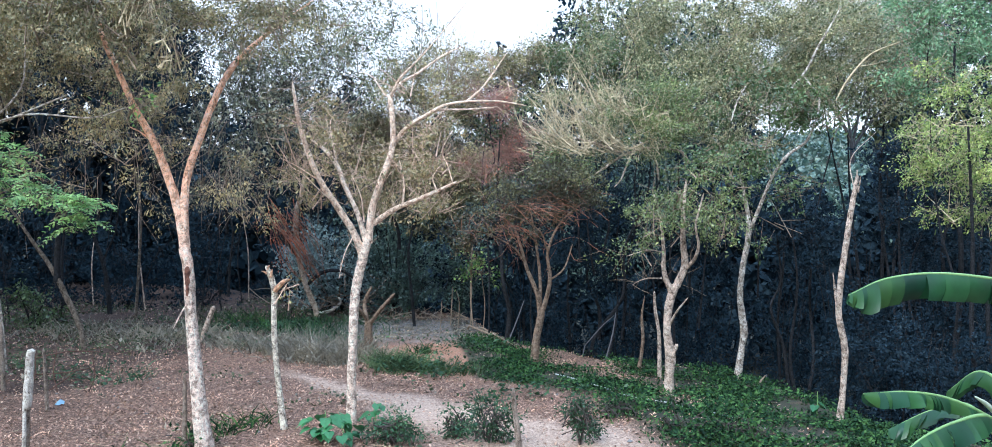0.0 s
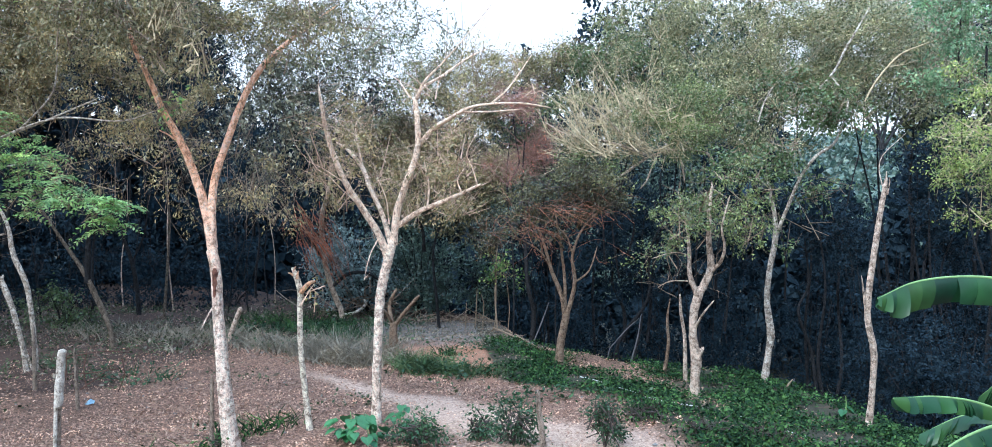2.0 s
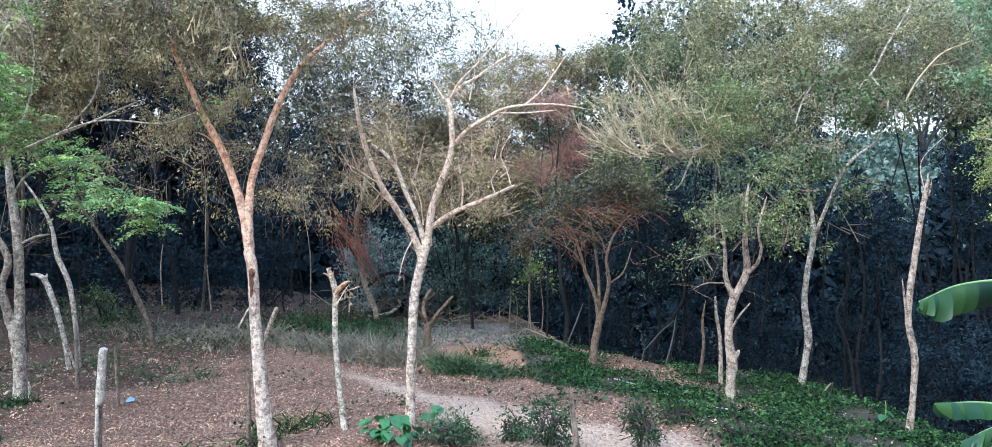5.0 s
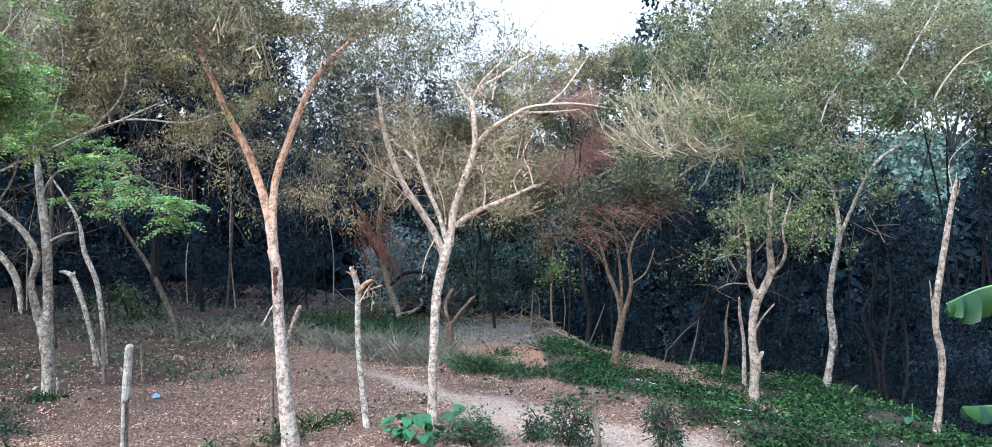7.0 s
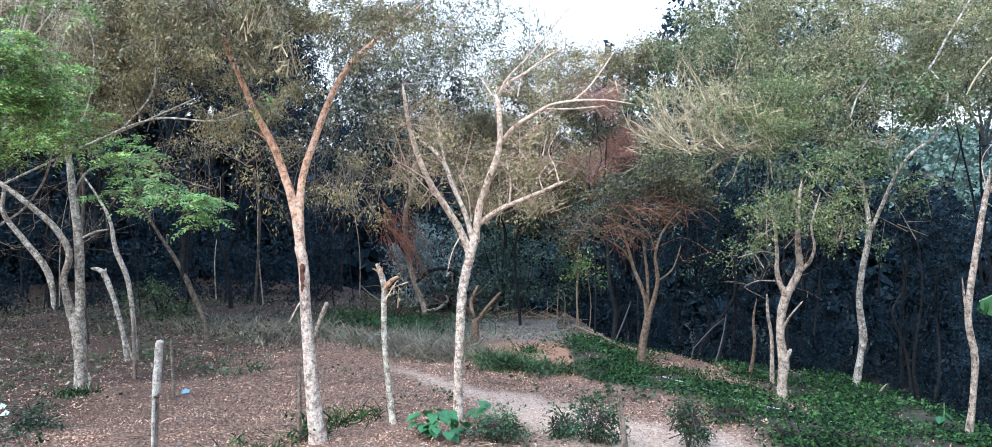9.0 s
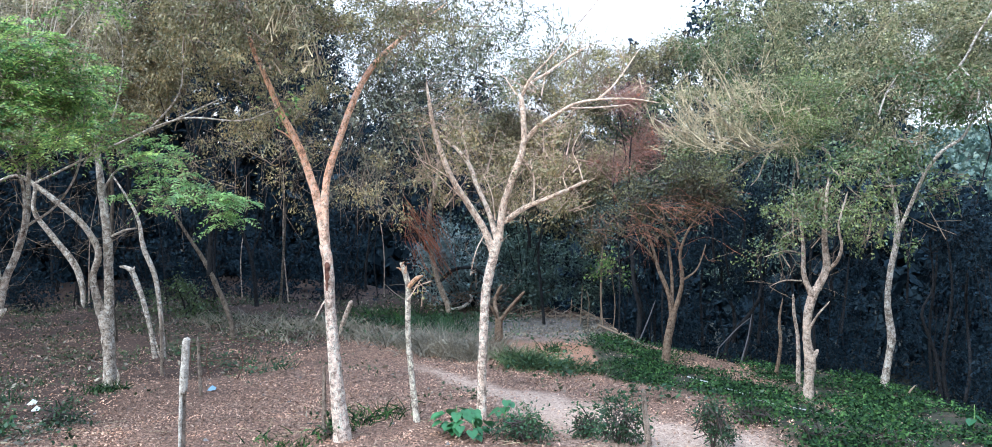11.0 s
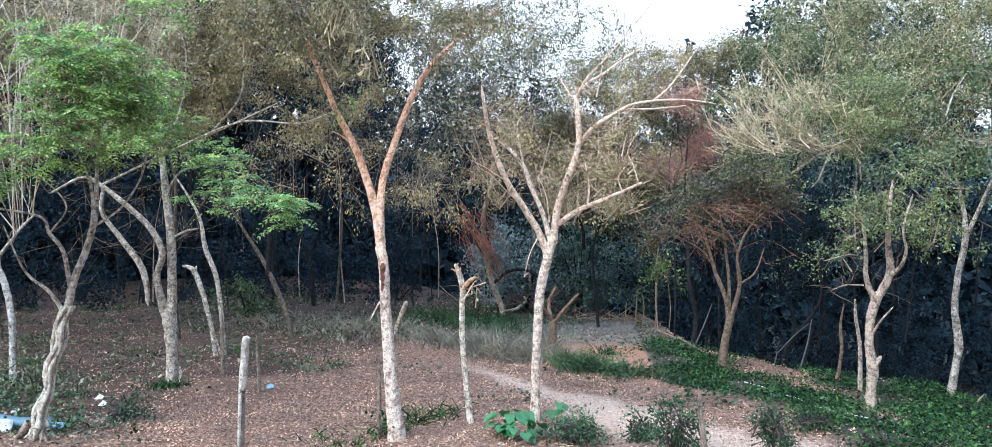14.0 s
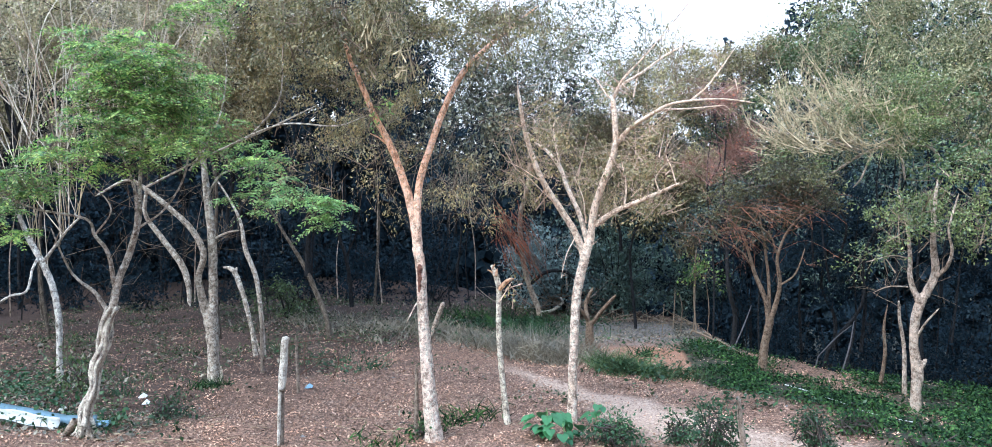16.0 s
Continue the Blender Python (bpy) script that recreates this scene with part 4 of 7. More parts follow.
limb(tree, 'branch', [(-7.77, 15.05, 1.31, 0.094), (-7.85, 14.95, 1.94, 0.066), (-7.69, 14.85, 2.39, 0.066), (-7.85, 14.75, 2.82, 0.060), (-8.16, 14.65, 3.17, 0.054), (-8.64, 14.55, 3.58, 0.048), (-8.97, 14.45, 3.75, 0.032), (-9.60, 14.45, 3.46, 0.021)], bark_grey)
limb(tree, 'branch', [(-8.64, 14.55, 3.58, 0.037), (-8.67, 14.55, 3.14, 0.048), (-8.42, 14.65, 2.71, 0.059), (-8.10, 14.75, 2.24, 0.071), (-7.96, 14.75, 1.89, 0.065), (-7.92, 14.75, 1.44, 0.038)], bark_grey)
limb(tree, 'branch', [(-7.61, 15.05, 2.66, 0.028), (-7.32, 15.05, 2.79, 0.022), (-7.09, 15.05, 2.83, 0.017)], bark_grey)
limb(tree, 'branch', [(-7.77, 15.15, 3.47, 0.028), (-7.55, 15.15, 3.82, 0.022), (-7.30, 15.15, 3.94, 0.017), (-6.61, 15.15, 4.05, 0.011)], bark_grey)
limb(tree, 'branch', [(-8.66, 14.55, 3.62, 0.027), (-7.28, 14.25, 4.17, 0.021), (-6.04, 13.85, 4.56, 0.020), (-5.03, 13.55, 4.92, 0.012)], bark_grey)
limb(tree, 'branch', [(-7.06, 14.05, 4.21, 0.021), (-5.65, 13.45, 4.60, 0.017), (-4.53, 13.05, 4.53, 0.014), (-3.92, 12.75, 4.65, 0.009)], bark_grey)
limb(tree, 'branch', [(-6.32, 13.85, 4.46, 0.015), (-5.73, 13.65, 5.01, 0.015), (-5.56, 13.45, 5.61, 0.010)], bark_grey)
limb(tree, 'branch', [(-7.64, 14.25, 3.90, 0.021), (-6.99, 14.05, 4.76, 0.016), (-6.74, 13.85, 5.81, 0.010), (-7.05, 13.85, 6.58, 0.008)], bark_grey)
limb(tree, 'branch', [(-7.39, 14.85, -0.09, 0.038), (-7.36, 14.85, 0.20, 0.027), (-7.38, 14.85, 0.34, 0.011)], bark_grey)
frond_crown(tree, [(-7.48, 14.2, 5.3, 0.5, 0.5, 0.3, 1.2), (-7.86, 14.2, 4.83, 0.5, 0.5, 0.3, 1.3), (-7.12, 14.2, 4.67, 0.44, 0.44, 0.27, 1.0), (-7.54, 14.2, 4.3, 0.44, 0.44, 0.27, 1.2), (-6.91, 14.2, 4.19, 0.39, 0.39, 0.23, 0.9), (-6.49, 14.2, 3.93, 0.39, 0.39, 0.23, 0.8), (-8.18, 14.2, 4.41, 0.44, 0.44, 0.27, 1.2)], leaf=leaf_bright, twig=twig_grey, size=0.075, pairs=6, reach=0.34, amount=26)
frond_crown(tree, [(-6.37, 14.60, 4.24, 0.43, 0.60, 0.21, 0.6), (-6.13, 14.30, 3.67, 0.47, 0.50, 0.26, 0.8), (-5.30, 14.10, 3.28, 0.52, 0.50, 0.26, 1.8), (-5.80, 14.20, 3.44, 0.42, 0.50, 0.23, 1.5), (-5.13, 14.10, 3.00, 0.29, 0.40, 0.21, 1.5), (-6.61, 14.60, 3.96, 0.43, 0.50, 0.27, 0.7), (-6.73, 14.60, 3.34, 0.43, 0.50, 0.21, 0.6)], leaf=leaf_sprig, twig=twig_grey, size=0.095, pairs=6, reach=0.36, amount=15)
side_twigs(tree, 160, 0.8, twig_grey, 2.2)

tree = thing('gnarled_tree', (-7.65, 11.17, 0), 'gnarled tree with a hollow trunk and feathery bright green leaves', 'tree')
core = glide([(-7.68, 11.17, -0.04, 0.115), (-7.55, 11.17, 0.42, 0.075), (-7.43, 11.17, 0.90, 0.068), (-7.31, 11.17, 1.36, 0.078), (-7.17, 11.17, 1.84, 0.085)], 9)
part('trunk', stem_mesh('trunk', core * np.array([1, 1, 1, 0.72]), bark_old, 9, 0.1), tree, "dark hollow core of the trunk")
core[:, 0] += 0.028 * np.sin(np.arange(len(core)) * 0.55)
for k in range(7):
    a0, twist, fat = 2 * math.pi * k / 7 + rng.uniform(-0.3, 0.3), rng.uniform(0.1, 0.8), rng.uniform(0.32, 0.50)
    strand = []
    for i, (x, y, z, r) in enumerate(core):
        a = a0 + twist * i / len(core)
        w = r * (0.86 + 0.22 * math.sin(i * 0.7 + k * 2))
        a += 0.16 * math.sin(i * 0.45 + k * 1.7)
        strand.append((x + math.cos(a) * w, y + math.sin(a) * w, z, r * fat * (1 + 0.16 * math.sin(i * 0.31 + 3 * k) + 0.10 * rng.normal()) * (1 - 0.45 * max(0, i / len(core) - 0.8) * 5)))
    part('strand', stem_mesh('strand', strand, bark_hollow, 8, 0.22), tree)
for k in range(6):
    a = rng.uniform(0, 6.28)
    part('root', stem_mesh('root', glide([(-7.66 + 0.08 * math.cos(a), 11.17 + 0.08 * math.sin(a), 0.22, 0.055), (-7.68 + 0.17 * math.cos(a), 11.17 + 0.17 * math.sin(a), 0.07, 0.05), (-7.68 + 0.3 * math.cos(a), 11.17 + 0.3 * math.sin(a), -0.05, 0.03)], 4), bark_old, 7, 0.12), tree)
limb(tree, 'branch', [(-7.18, 11.17, 1.76, 0.066), (-7.06, 11.17, 2.24, 0.058), (-6.96, 11.27, 2.60, 0.054), (-6.88, 11.37, 3.09, 0.050), (-6.91, 11.47, 3.63, 0.030), (-6.86, 11.47, 4.40, 0.021), (-6.76, 11.47, 5.13, 0.013)], bark_grey)
limb(tree, 'branch', [(-7.24, 11.17, 1.78, 0.037), (-7.37, 11.07, 2.05, 0.033), (-7.57, 10.97, 2.25, 0.024), (-7.67, 10.87, 2.48, 0.016), (-7.89, 10.87, 2.96, 0.012)], bark_grey)
limb(tree, 'branch', [(-7.13, 11.17, 2.14, 0.041), (-7.10, 10.97, 2.61, 0.032), (-7.23, 10.87, 2.86, 0.028), (-7.30, 10.77, 3.09, 0.020), (-7.94, 10.67, 3.22, 0.016), (-8.43, 10.57, 3.40, 0.012)], bark_grey)
limb(tree, 'branch', [(-6.96, 11.27, 2.61, 0.037), (-6.74, 11.07, 2.96, 0.033), (-6.69, 10.97, 3.48, 0.024), (-6.84, 10.87, 4.00, 0.016), (-7.21, 10.87, 4.70, 0.012)], bark_grey)
limb(tree, 'branch', [(-6.88, 11.37, 2.95, 0.021), (-6.48, 11.37, 3.22, 0.017), (-6.24, 11.47, 3.67, 0.017), (-6.14, 11.47, 4.21, 0.013), (-6.09, 11.47, 4.93, 0.013)], bark_grey)
limb(tree, 'branch', [(-7.23, 10.87, 2.86, 0.016), (-6.92, 10.77, 3.22, 0.012), (-7.18, 10.67, 3.57, 0.008), (-7.67, 10.57, 3.74, 0.008)], bark_grey)
tiers = [(-6.91, 11.00, 5.06, 0.55, 0.70, 0.22, 2.2), (-6.50, 11.20, 4.75, 0.55, 0.70, 0.22, 2.0), (-7.20, 10.90, 5.40, 0.36, 0.50, 0.20, 1.8), (-7.38, 10.9, 5.62, 0.20, 0.30, 0.12, 1.2), (-6.66, 10.9, 5.40, 0.34, 0.5, 0.16, 1.8), (-6.20, 11.0, 5.28, 0.34, 0.5, 0.16, 1.7), (-6.00, 11.0, 4.86, 0.36, 0.5, 0.18, 1.6), (-6.85, 10.70, 4.42, 0.55, 0.70, 0.20, 2.2), (-6.28, 11.20, 4.50, 0.40, 0.60, 0.20, 1.7),
         (-7.41, 10.60, 3.95, 0.58, 0.60, 0.18, 1.7), (-7.85, 10.50, 3.62, 0.46, 0.50, 0.16, 1.6), (-6.00, 11.30, 4.15, 0.42, 0.50, 0.18, 1.2), (-6.83, 11.00, 3.88, 0.45, 0.50, 0.15, 1.2), (-5.65, 11.30, 4.26, 0.30, 0.40, 0.15, 1.0), (-8.25, 10.40, 3.50, 0.36, 0.40, 0.16, 1.4), (-8.60, 10.6, 3.22, 0.32, 0.4, 0.14, 1.3),
         (-5.78, 11.00, 5.85, 0.30, 0.40, 0.16, 1.3), (-5.62, 11.0, 6.15, 0.26, 0.4, 0.14, 1.0), (-6.40, 10.80, 5.20, 0.32, 0.50, 0.15, 1.3), (-6.95, 10.6, 4.72, 0.34, 0.5, 0.13, 2.2), (-8.05, 10.4, 2.85, 0.22, 0.3, 0.12, 0.9), (-6.55, 10.6, 4.05, 0.30, 0.4, 0.13, 1.5)]
frond_crown(tree, tiers, leaf=leaf_bright, twig=twig_grey, size=0.07, pairs=7, reach=0.34, amount=38)
side_twigs(tree, 80, 0.55, twig_grey, 2.0)

pale = thing('pale_tree', (-10.59, 14.82, 0), 'thin white-barked tree curving upward', 'tree')
limb(pale, 'trunk', [(-10.59, 14.82, -0.12, 0.082), (-10.61, 14.82, 0.48, 0.065), (-10.62, 14.82, 1.20, 0.071), (-10.75, 14.82, 1.80, 0.071), (-10.96, 14.82, 2.25, 0.071), (-11.23, 14.82, 2.69, 0.060), (-11.45, 14.82, 3.18, 0.044), (-11.68, 14.82, 3.72, 0.027)], bark_white)
limb(pale, 'branch', [(-10.93, 14.82, 2.23, 0.044), (-10.56, 14.72, 2.58, 0.032), (-10.26, 14.62, 2.86, 0.027), (-9.93, 14.52, 3.09, 0.021)], bark_white)
limb(pale, 'branch', [(-11.01, 14.82, 2.33, 0.033), (-10.92, 14.52, 2.12, 0.027), (-10.90, 14.32, 1.72, 0.026), (-11.17, 14.22, 1.63, 0.026), (-11.62, 14.22, 1.37, 0.021)], bark_white)
crown(pale, [(-11.40, 14.80, 3.60, 0.65, 0.70, 0.44, 0.8), (-12.34, 14.80, 3.24, 0.65, 0.70, 0.44, 1.0), (-12.60, 14.80, 4.21, 0.76, 0.90, 0.65, 1.0)], leaf=leaf_green, size=0.06, twig=twig_grey, pinnate=True)

tree = thing('crooked_sapling', (-7.83, 17.42, 0), 'crooked cut sapling with a forked stub', 'tree')
limb(tree, 'trunk', [(-7.83, 17.42, -0.07, 0.058), (-7.94, 17.42, 0.65, 0.051), (-8.11, 17.42, 1.33, 0.058), (-8.30, 17.42, 1.83, 0.064), (-8.42, 17.42, 1.95, 0.051), (-8.59, 17.42, 1.98, 0.019)], bark_grey)
limb(tree, 'branch', [(-8.31, 17.42, 1.79, 0.038), (-8.27, 17.42, 1.98, 0.026)], bark_grey)

tree = thing('crooked_sapling', (-7.74, 17.60, 0), 'crooked slender sapling beside a forked stub', 'tree')
limb(tree, 'trunk', [(-7.74, 17.60, -0.10, 0.058), (-7.79, 17.60, 0.77, 0.052), (-7.91, 17.60, 1.72, 0.058), (-8.15, 17.60, 2.34, 0.058), (-8.27, 17.60, 2.96, 0.039), (-8.52, 17.60, 3.44, 0.026), (-8.84, 17.60, 3.92, 0.019)], bark_grey)
limb(tree, 'branch', [(-7.77, 17.60, -0.10, 0.026), (-8.04, 17.70, 0.61, 0.020), (-8.12, 17.70, 0.89, 0.013)], bark_grey)

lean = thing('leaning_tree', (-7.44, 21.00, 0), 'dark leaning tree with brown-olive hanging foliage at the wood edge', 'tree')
# shade put into the bark: dim trunk, near-black branch
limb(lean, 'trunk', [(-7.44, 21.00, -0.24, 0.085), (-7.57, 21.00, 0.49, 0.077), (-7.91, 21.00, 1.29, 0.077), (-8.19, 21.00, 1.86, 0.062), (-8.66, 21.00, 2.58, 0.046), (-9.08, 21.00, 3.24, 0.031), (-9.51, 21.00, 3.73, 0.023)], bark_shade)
limb(lean, 'branch', [(-8.06, 21.00, 1.52, 0.085), (-8.03, 21.00, 2.42, 0.070), (-7.98, 21.00, 3.23, 0.039), (-7.80, 21.00, 4.20, 0.023)], bark_deep_shade)

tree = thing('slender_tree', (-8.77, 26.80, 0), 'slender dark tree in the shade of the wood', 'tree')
limb(tree, 'trunk', [(-8.77, 26.80, -0.12, 0.089), (-8.85, 26.80, 0.98, 0.079), (-9.01, 26.80, 1.80, 0.069), (-9.22, 26.80, 2.52, 0.059), (-9.03, 26.80, 3.24, 0.039), (-9.00, 26.80, 4.47, 0.030)], bark_deep_shade)
limb(tree, 'branch', [(-8.95, 26.80, 1.70, 0.039), (-8.58, 26.80, 2.62, 0.030), (-8.47, 26.80, 3.85, 0.020)], bark_deep_shade)

vine = thing('vine_hung_tree', (-2.47, 24.50, 0), 'old leaning tree hung with dry reddish vines', 'tree')
limb(vine, 'trunk', [(-2.45, 24.50, 0.31, 0.10), (-2.75, 24.50, 1.06, 0.095), (-2.95, 24.50, 1.95, 0.09), (-3.00, 24.50, 3.01, 0.085), (-2.75, 24.50, 4.07, 0.07), (-2.77, 24.50, 5.49, 0.045)], bark_old)
limb(vine, 'branch', [(-2.72, 24.50, 1.06, 0.06), (-2.28, 24.50, 1.41, 0.055), (-1.76, 24.50, 1.44, 0.045), (-1.41, 24.50, 1.22, 0.027)], bark_deep_shade)
limb(vine, 'branch', [(-2.90, 24.50, 1.74, 0.05), (-3.32, 24.40, 2.40, 0.045), (-3.66, 24.30, 3.10, 0.036), (-3.74, 24.30, 3.90, 0.027)], bark_deep_shade)
for k in range(80):
    # dry rusty vine strands that hang down the trunk
    f = rng.uniform(0, 1)
    top = np.array([-3.75 + 0.9 * rng.uniform(0, 1), 24.15 + rng.normal() * 0.2, rng.uniform(2.3, 3.5)])
    low = np.array([top[0] + 0.25 + 0.7 * f, 24.1 + rng.normal() * 0.15, max(0.35, top[2] - rng.uniform(0.35, 0.95) - 1.0 * f * f)])
    part("vine", stem_mesh("vine", whip_rows(top, low, rng.uniform(0.005, 0.010), (rng.normal() * 0.16 + 0.08, 0, rng.normal() * 0.15)), vine_rust if k % 3 else twig_grey, 4), vine)
crown(vine, [(-3.46, 24.10, 2.83, 0.50, 0.4, 0.40, 0.12), (-3.19, 24.00, 2.19, 0.32, 0.4, 0.5, 0.10)], leaf=leaf_red, size=0.06, slim=0.25, twig=vine_rust, twigs=1.0, droop=1.2)

post = thing('fence_post', (-4.62, 11.00, 0), 'pale weathered wooden fence post with a darker foot', 'fence post')
limb(post, 'foot', [(-4.62, 11.02, -0.05, 0.050), (-4.61, 11.02, 0.50, 0.048), (-4.60, 11.02, 0.95, 0.046)], old_wood)
limb(post, 'slab', [(-4.585, 10.99, 0.78, 0.040), (-4.585, 10.99, 0.82, 0.060), (-4.57, 11.00, 1.09, 0.062), (-4.55, 11.00, 1.39, 0.058), (-4.52, 11.00, 1.50, 0.052)], post_wood)
limb(post, 'strip', [(-4.635, 10.98, -0.04, 0.026), (-4.62, 10.98, 0.45, 0.030), (-4.61, 10.98, 0.86, 0.028)], post_wood)

post = thing('thin_fence_post', (-5.66, 14.30, 0), 'thin weathered wooden fence post', 'fence post')
limb(post, 'trunk', [(-5.66, 14.30, -0.01, 0.037), (-5.68, 14.30, 0.46, 0.032), (-5.71, 14.30, 1.01, 0.021)], old_wood)

post = thing('thin_fence_post', (-2.96, 11.90, 0), 'thin wooden post beside a forked tree', 'fence post')
limb(post, 'trunk', [(-2.96, 11.90, 0.01, 0.039), (-2.95, 11.90, 0.48, 0.035), (-2.95, 11.90, 0.97, 0.026)], old_wood)

post = thing('fence_post', (1.46, 10.90, 0), 'grey weathered stub of a fence post among shrubs', 'fence post')
limb(post, 'trunk', [(1.46, 10.90, -0.00, 0.056), (1.43, 10.90, 0.34, 0.048), (1.39, 10.90, 0.67, 0.040), (1.38, 10.90, 0.90, 0.020)], old_wood)

post = thing('thin_fence_post', (-7.07, 16.00, 0), 'thin weathered wooden fence post', 'fence post')
limb(post, 'trunk', [(-7.07, 16.00, 0.08, 0.047), (-7.08, 16.00, 0.65, 0.041), (-7.09, 16.00, 1.18, 0.024)], old_wood)

post = thing('cut_pole', (-4.78, 21.00, 0), 'short leaning pole with a fresh cut end', 'pole')
limb(post, 'trunk', [(-4.78, 21.00, 0.17, 0.062), (-4.65, 21.00, 0.53, 0.070), (-4.50, 21.00, 0.89, 0.070)], bark_tan)

tree = thing('cut_stump', (-0.81, 19.60, 0), 'cut-back stump with three lopped branches and a reddish foot', 'tree stump')
limb(tree, 'trunk', [(-0.81, 19.60, 0.01, 0.123), (-0.82, 19.60, 0.40, 0.101), (-0.81, 19.60, 0.68, 0.094)], bark_brown)
limb(tree, 'branch', [(-0.82, 19.60, 0.58, 0.058), (-0.91, 19.70, 1.03, 0.051), (-0.74, 19.70, 1.43, 0.036)], bark_brown)
limb(tree, 'branch', [(-0.79, 19.60, 0.58, 0.058), (-0.56, 19.50, 0.90, 0.050), (-0.22, 19.40, 1.29, 0.043)], bark_brown)
limb(tree, 'branch', [(-0.82, 19.60, 0.61, 0.043), (-0.98, 19.40, 0.92, 0.036), (-1.09, 19.30, 1.05, 0.021)], bark_brown)

post = thing('bamboo_stake', (1.25, 23.60, 0), 'thin pale upright stem at the foot of the wood', 'plant stem')
limb(post, 'trunk', [(1.25, 23.60, -0.06, 0.017), (1.29, 23.60, 0.56, 0.017), (1.31, 23.60, 1.05, 0.012)], twig_grey)

post = thing('bamboo_stake', (1.44, 23.35, 0), 'thin pale upright stem at the foot of the wood', 'plant stem')
limb(post, 'trunk', [(1.44, 23.35, -0.05, 0.014), (1.48, 23.35, 0.59, 0.014), (1.40, 23.35, 0.93, 0.010)], twig_grey)

post = thing('bamboo_stake', (1.75, 23.10, 0), 'thin pale upright stem at the foot of the wood', 'plant stem')
limb(post, 'trunk', [(1.75, 23.10, -0.04, 0.019), (1.79, 23.10, 0.61, 0.019), (1.81, 23.10, 2.01, 0.014)], twig_grey)

post = thing('bamboo_stake', (2.09, 22.85, 0), 'thin pale upright stem at the foot of the wood', 'plant stem')
limb(post, 'trunk', [(2.09, 22.85, -0.03, 0.014), (2.13, 22.85, 0.63, 0.014), (2.04, 22.85, 1.48, 0.010)], twig_grey)

post = thing('bamboo_stake', (0.93, 22.60, 0), 'thin pale upright stem at the foot of the wood', 'plant stem')
limb(post, 'trunk', [(0.93, 22.60, 0.01, 0.011), (0.97, 22.60, 0.68, 0.011), (0.98, 22.60, 0.76, 0.008)], twig_grey)

sprig = thing('bare_twig', (6.36, 15.00, 0), 'small bent dead twig at the bank edge', 'twig')
limb(sprig, 'trunk', [(6.36, 15.00, -0.16, 0.022), (6.43, 15.00, 0.01, 0.022), (6.53, 15.00, 0.13, 0.011)], twig_grey)

sprig = thing('leafy_vine', (1.81, 22.80, 0), 'thin vine with a tuft of bright green leaves', 'vine')
limb(sprig, 'trunk', [(1.81, 22.80, -0.03, 0.025), (1.75, 22.80, 0.81, 0.025), (1.77, 22.80, 1.66, 0.021), (1.82, 22.80, 2.33, 0.017)], twig_grey)
crown(sprig, [(1.98, 22.70, 1.56, 0.43, 0.30, 0.17, 1.3), (1.78, 22.70, 1.91, 0.20, 0.20, 0.20, 0.8)], leaf=leaf_bright, size=0.09, twig=twig_grey)

board = thing('plank', (1.53, 21.20, 0), 'long pale pole lying at the bank edge', 'pole')
limb(board, 'trunk', [(1.64, 22.80, 0.09, 0.029), (2.16, 21.20, 0.03, 0.027), (2.59, 19.70, -0.04, 0.025)], twig_grey)

board = thing('plank', (1.82, 20.90, 0), 'long pale pole lying at the bank edge', 'pole')
limb(board, 'trunk', [(1.95, 22.40, 0.09, 0.025), (2.24, 20.90, 0.05, 0.023), (2.44, 19.90, 0.04, 0.022)], twig_grey)

stick = thing('leaning_stick', (4.20, 18.00, 0), 'thin pale dead stick leaning in the shade of the ravine', 'stick')
limb(stick, 'trunk', [(4.20, 18.00, -0.30, 0.017), (4.41, 18.00, 0.43, 0.017), (4.50, 18.00, 0.97, 0.010)], twig_blue)

stick = thing('leaning_stick', (3.90, 18.60, 0), 'thin pale dead stick leaning in the shade of the ravine', 'stick')
limb(stick, 'trunk', [(3.90, 18.60, 0.10, 0.014), (4.31, 18.60, 0.55, 0.014), (4.61, 18.60, 0.81, 0.008)], twig_blue)

stick = thing('leaning_stick', (2.39, 20.50, 0), 'thin pale dead stick leaning in the shade of the ravine', 'stick')
limb(stick, 'trunk', [(2.39, 20.50, -0.23, 0.019), (2.69, 20.50, 0.49, 0.019), (2.87, 20.50, 0.99, 0.011)], twig_blue)

stick = thing('leaning_stick', (6.51, 15.20, 0), 'thin pale dead stick leaning in the shade of the ravine', 'stick')
limb(stick, 'trunk', [(6.51, 15.20, -0.32, 0.017), (6.62, 15.20, -0.03, 0.017), (6.64, 15.20, 0.10, 0.010)], twig_blue)

# ---- the first trees of the wood ----
crown(lean, [(-8.01, 19.50, 7.14, 1.29, 1.00, 1.00, 1.0), (-9.37, 20.00, 6.50, 1.18, 0.97, 1.03, 1.0), (-6.66, 19.20, 6.75, 0.99, 0.89, 0.99, 1.0), (-8.27, 19.70, 5.67, 1.30, 0.94, 0.80, 1.0), (-9.75, 20.10, 5.43, 1.04, 0.82, 0.74, 1.0), (-6.31, 19.50, 5.46, 0.86, 0.75, 0.72, 0.8), (-7.54, 19.50, 7.87, 1.29, 0.90, 0.72, 1.0), (-5.53, 20.00, 5.95, 0.88, 0.82, 0.88, 0.7), (-8.80, 19.50, 7.91, 1.15, 0.85, 0.72, 1.0), (-7.04, 19.80, 4.97, 0.73, 0.61, 0.44, 0.5), (-5.79, 19.80, 4.73, 0.58, 0.66, 0.73, 0.5)], leaf=leaf_brown, size=0.062, slim=0.38, twig=twig_grey, twigs=0.6, droop=0.7)
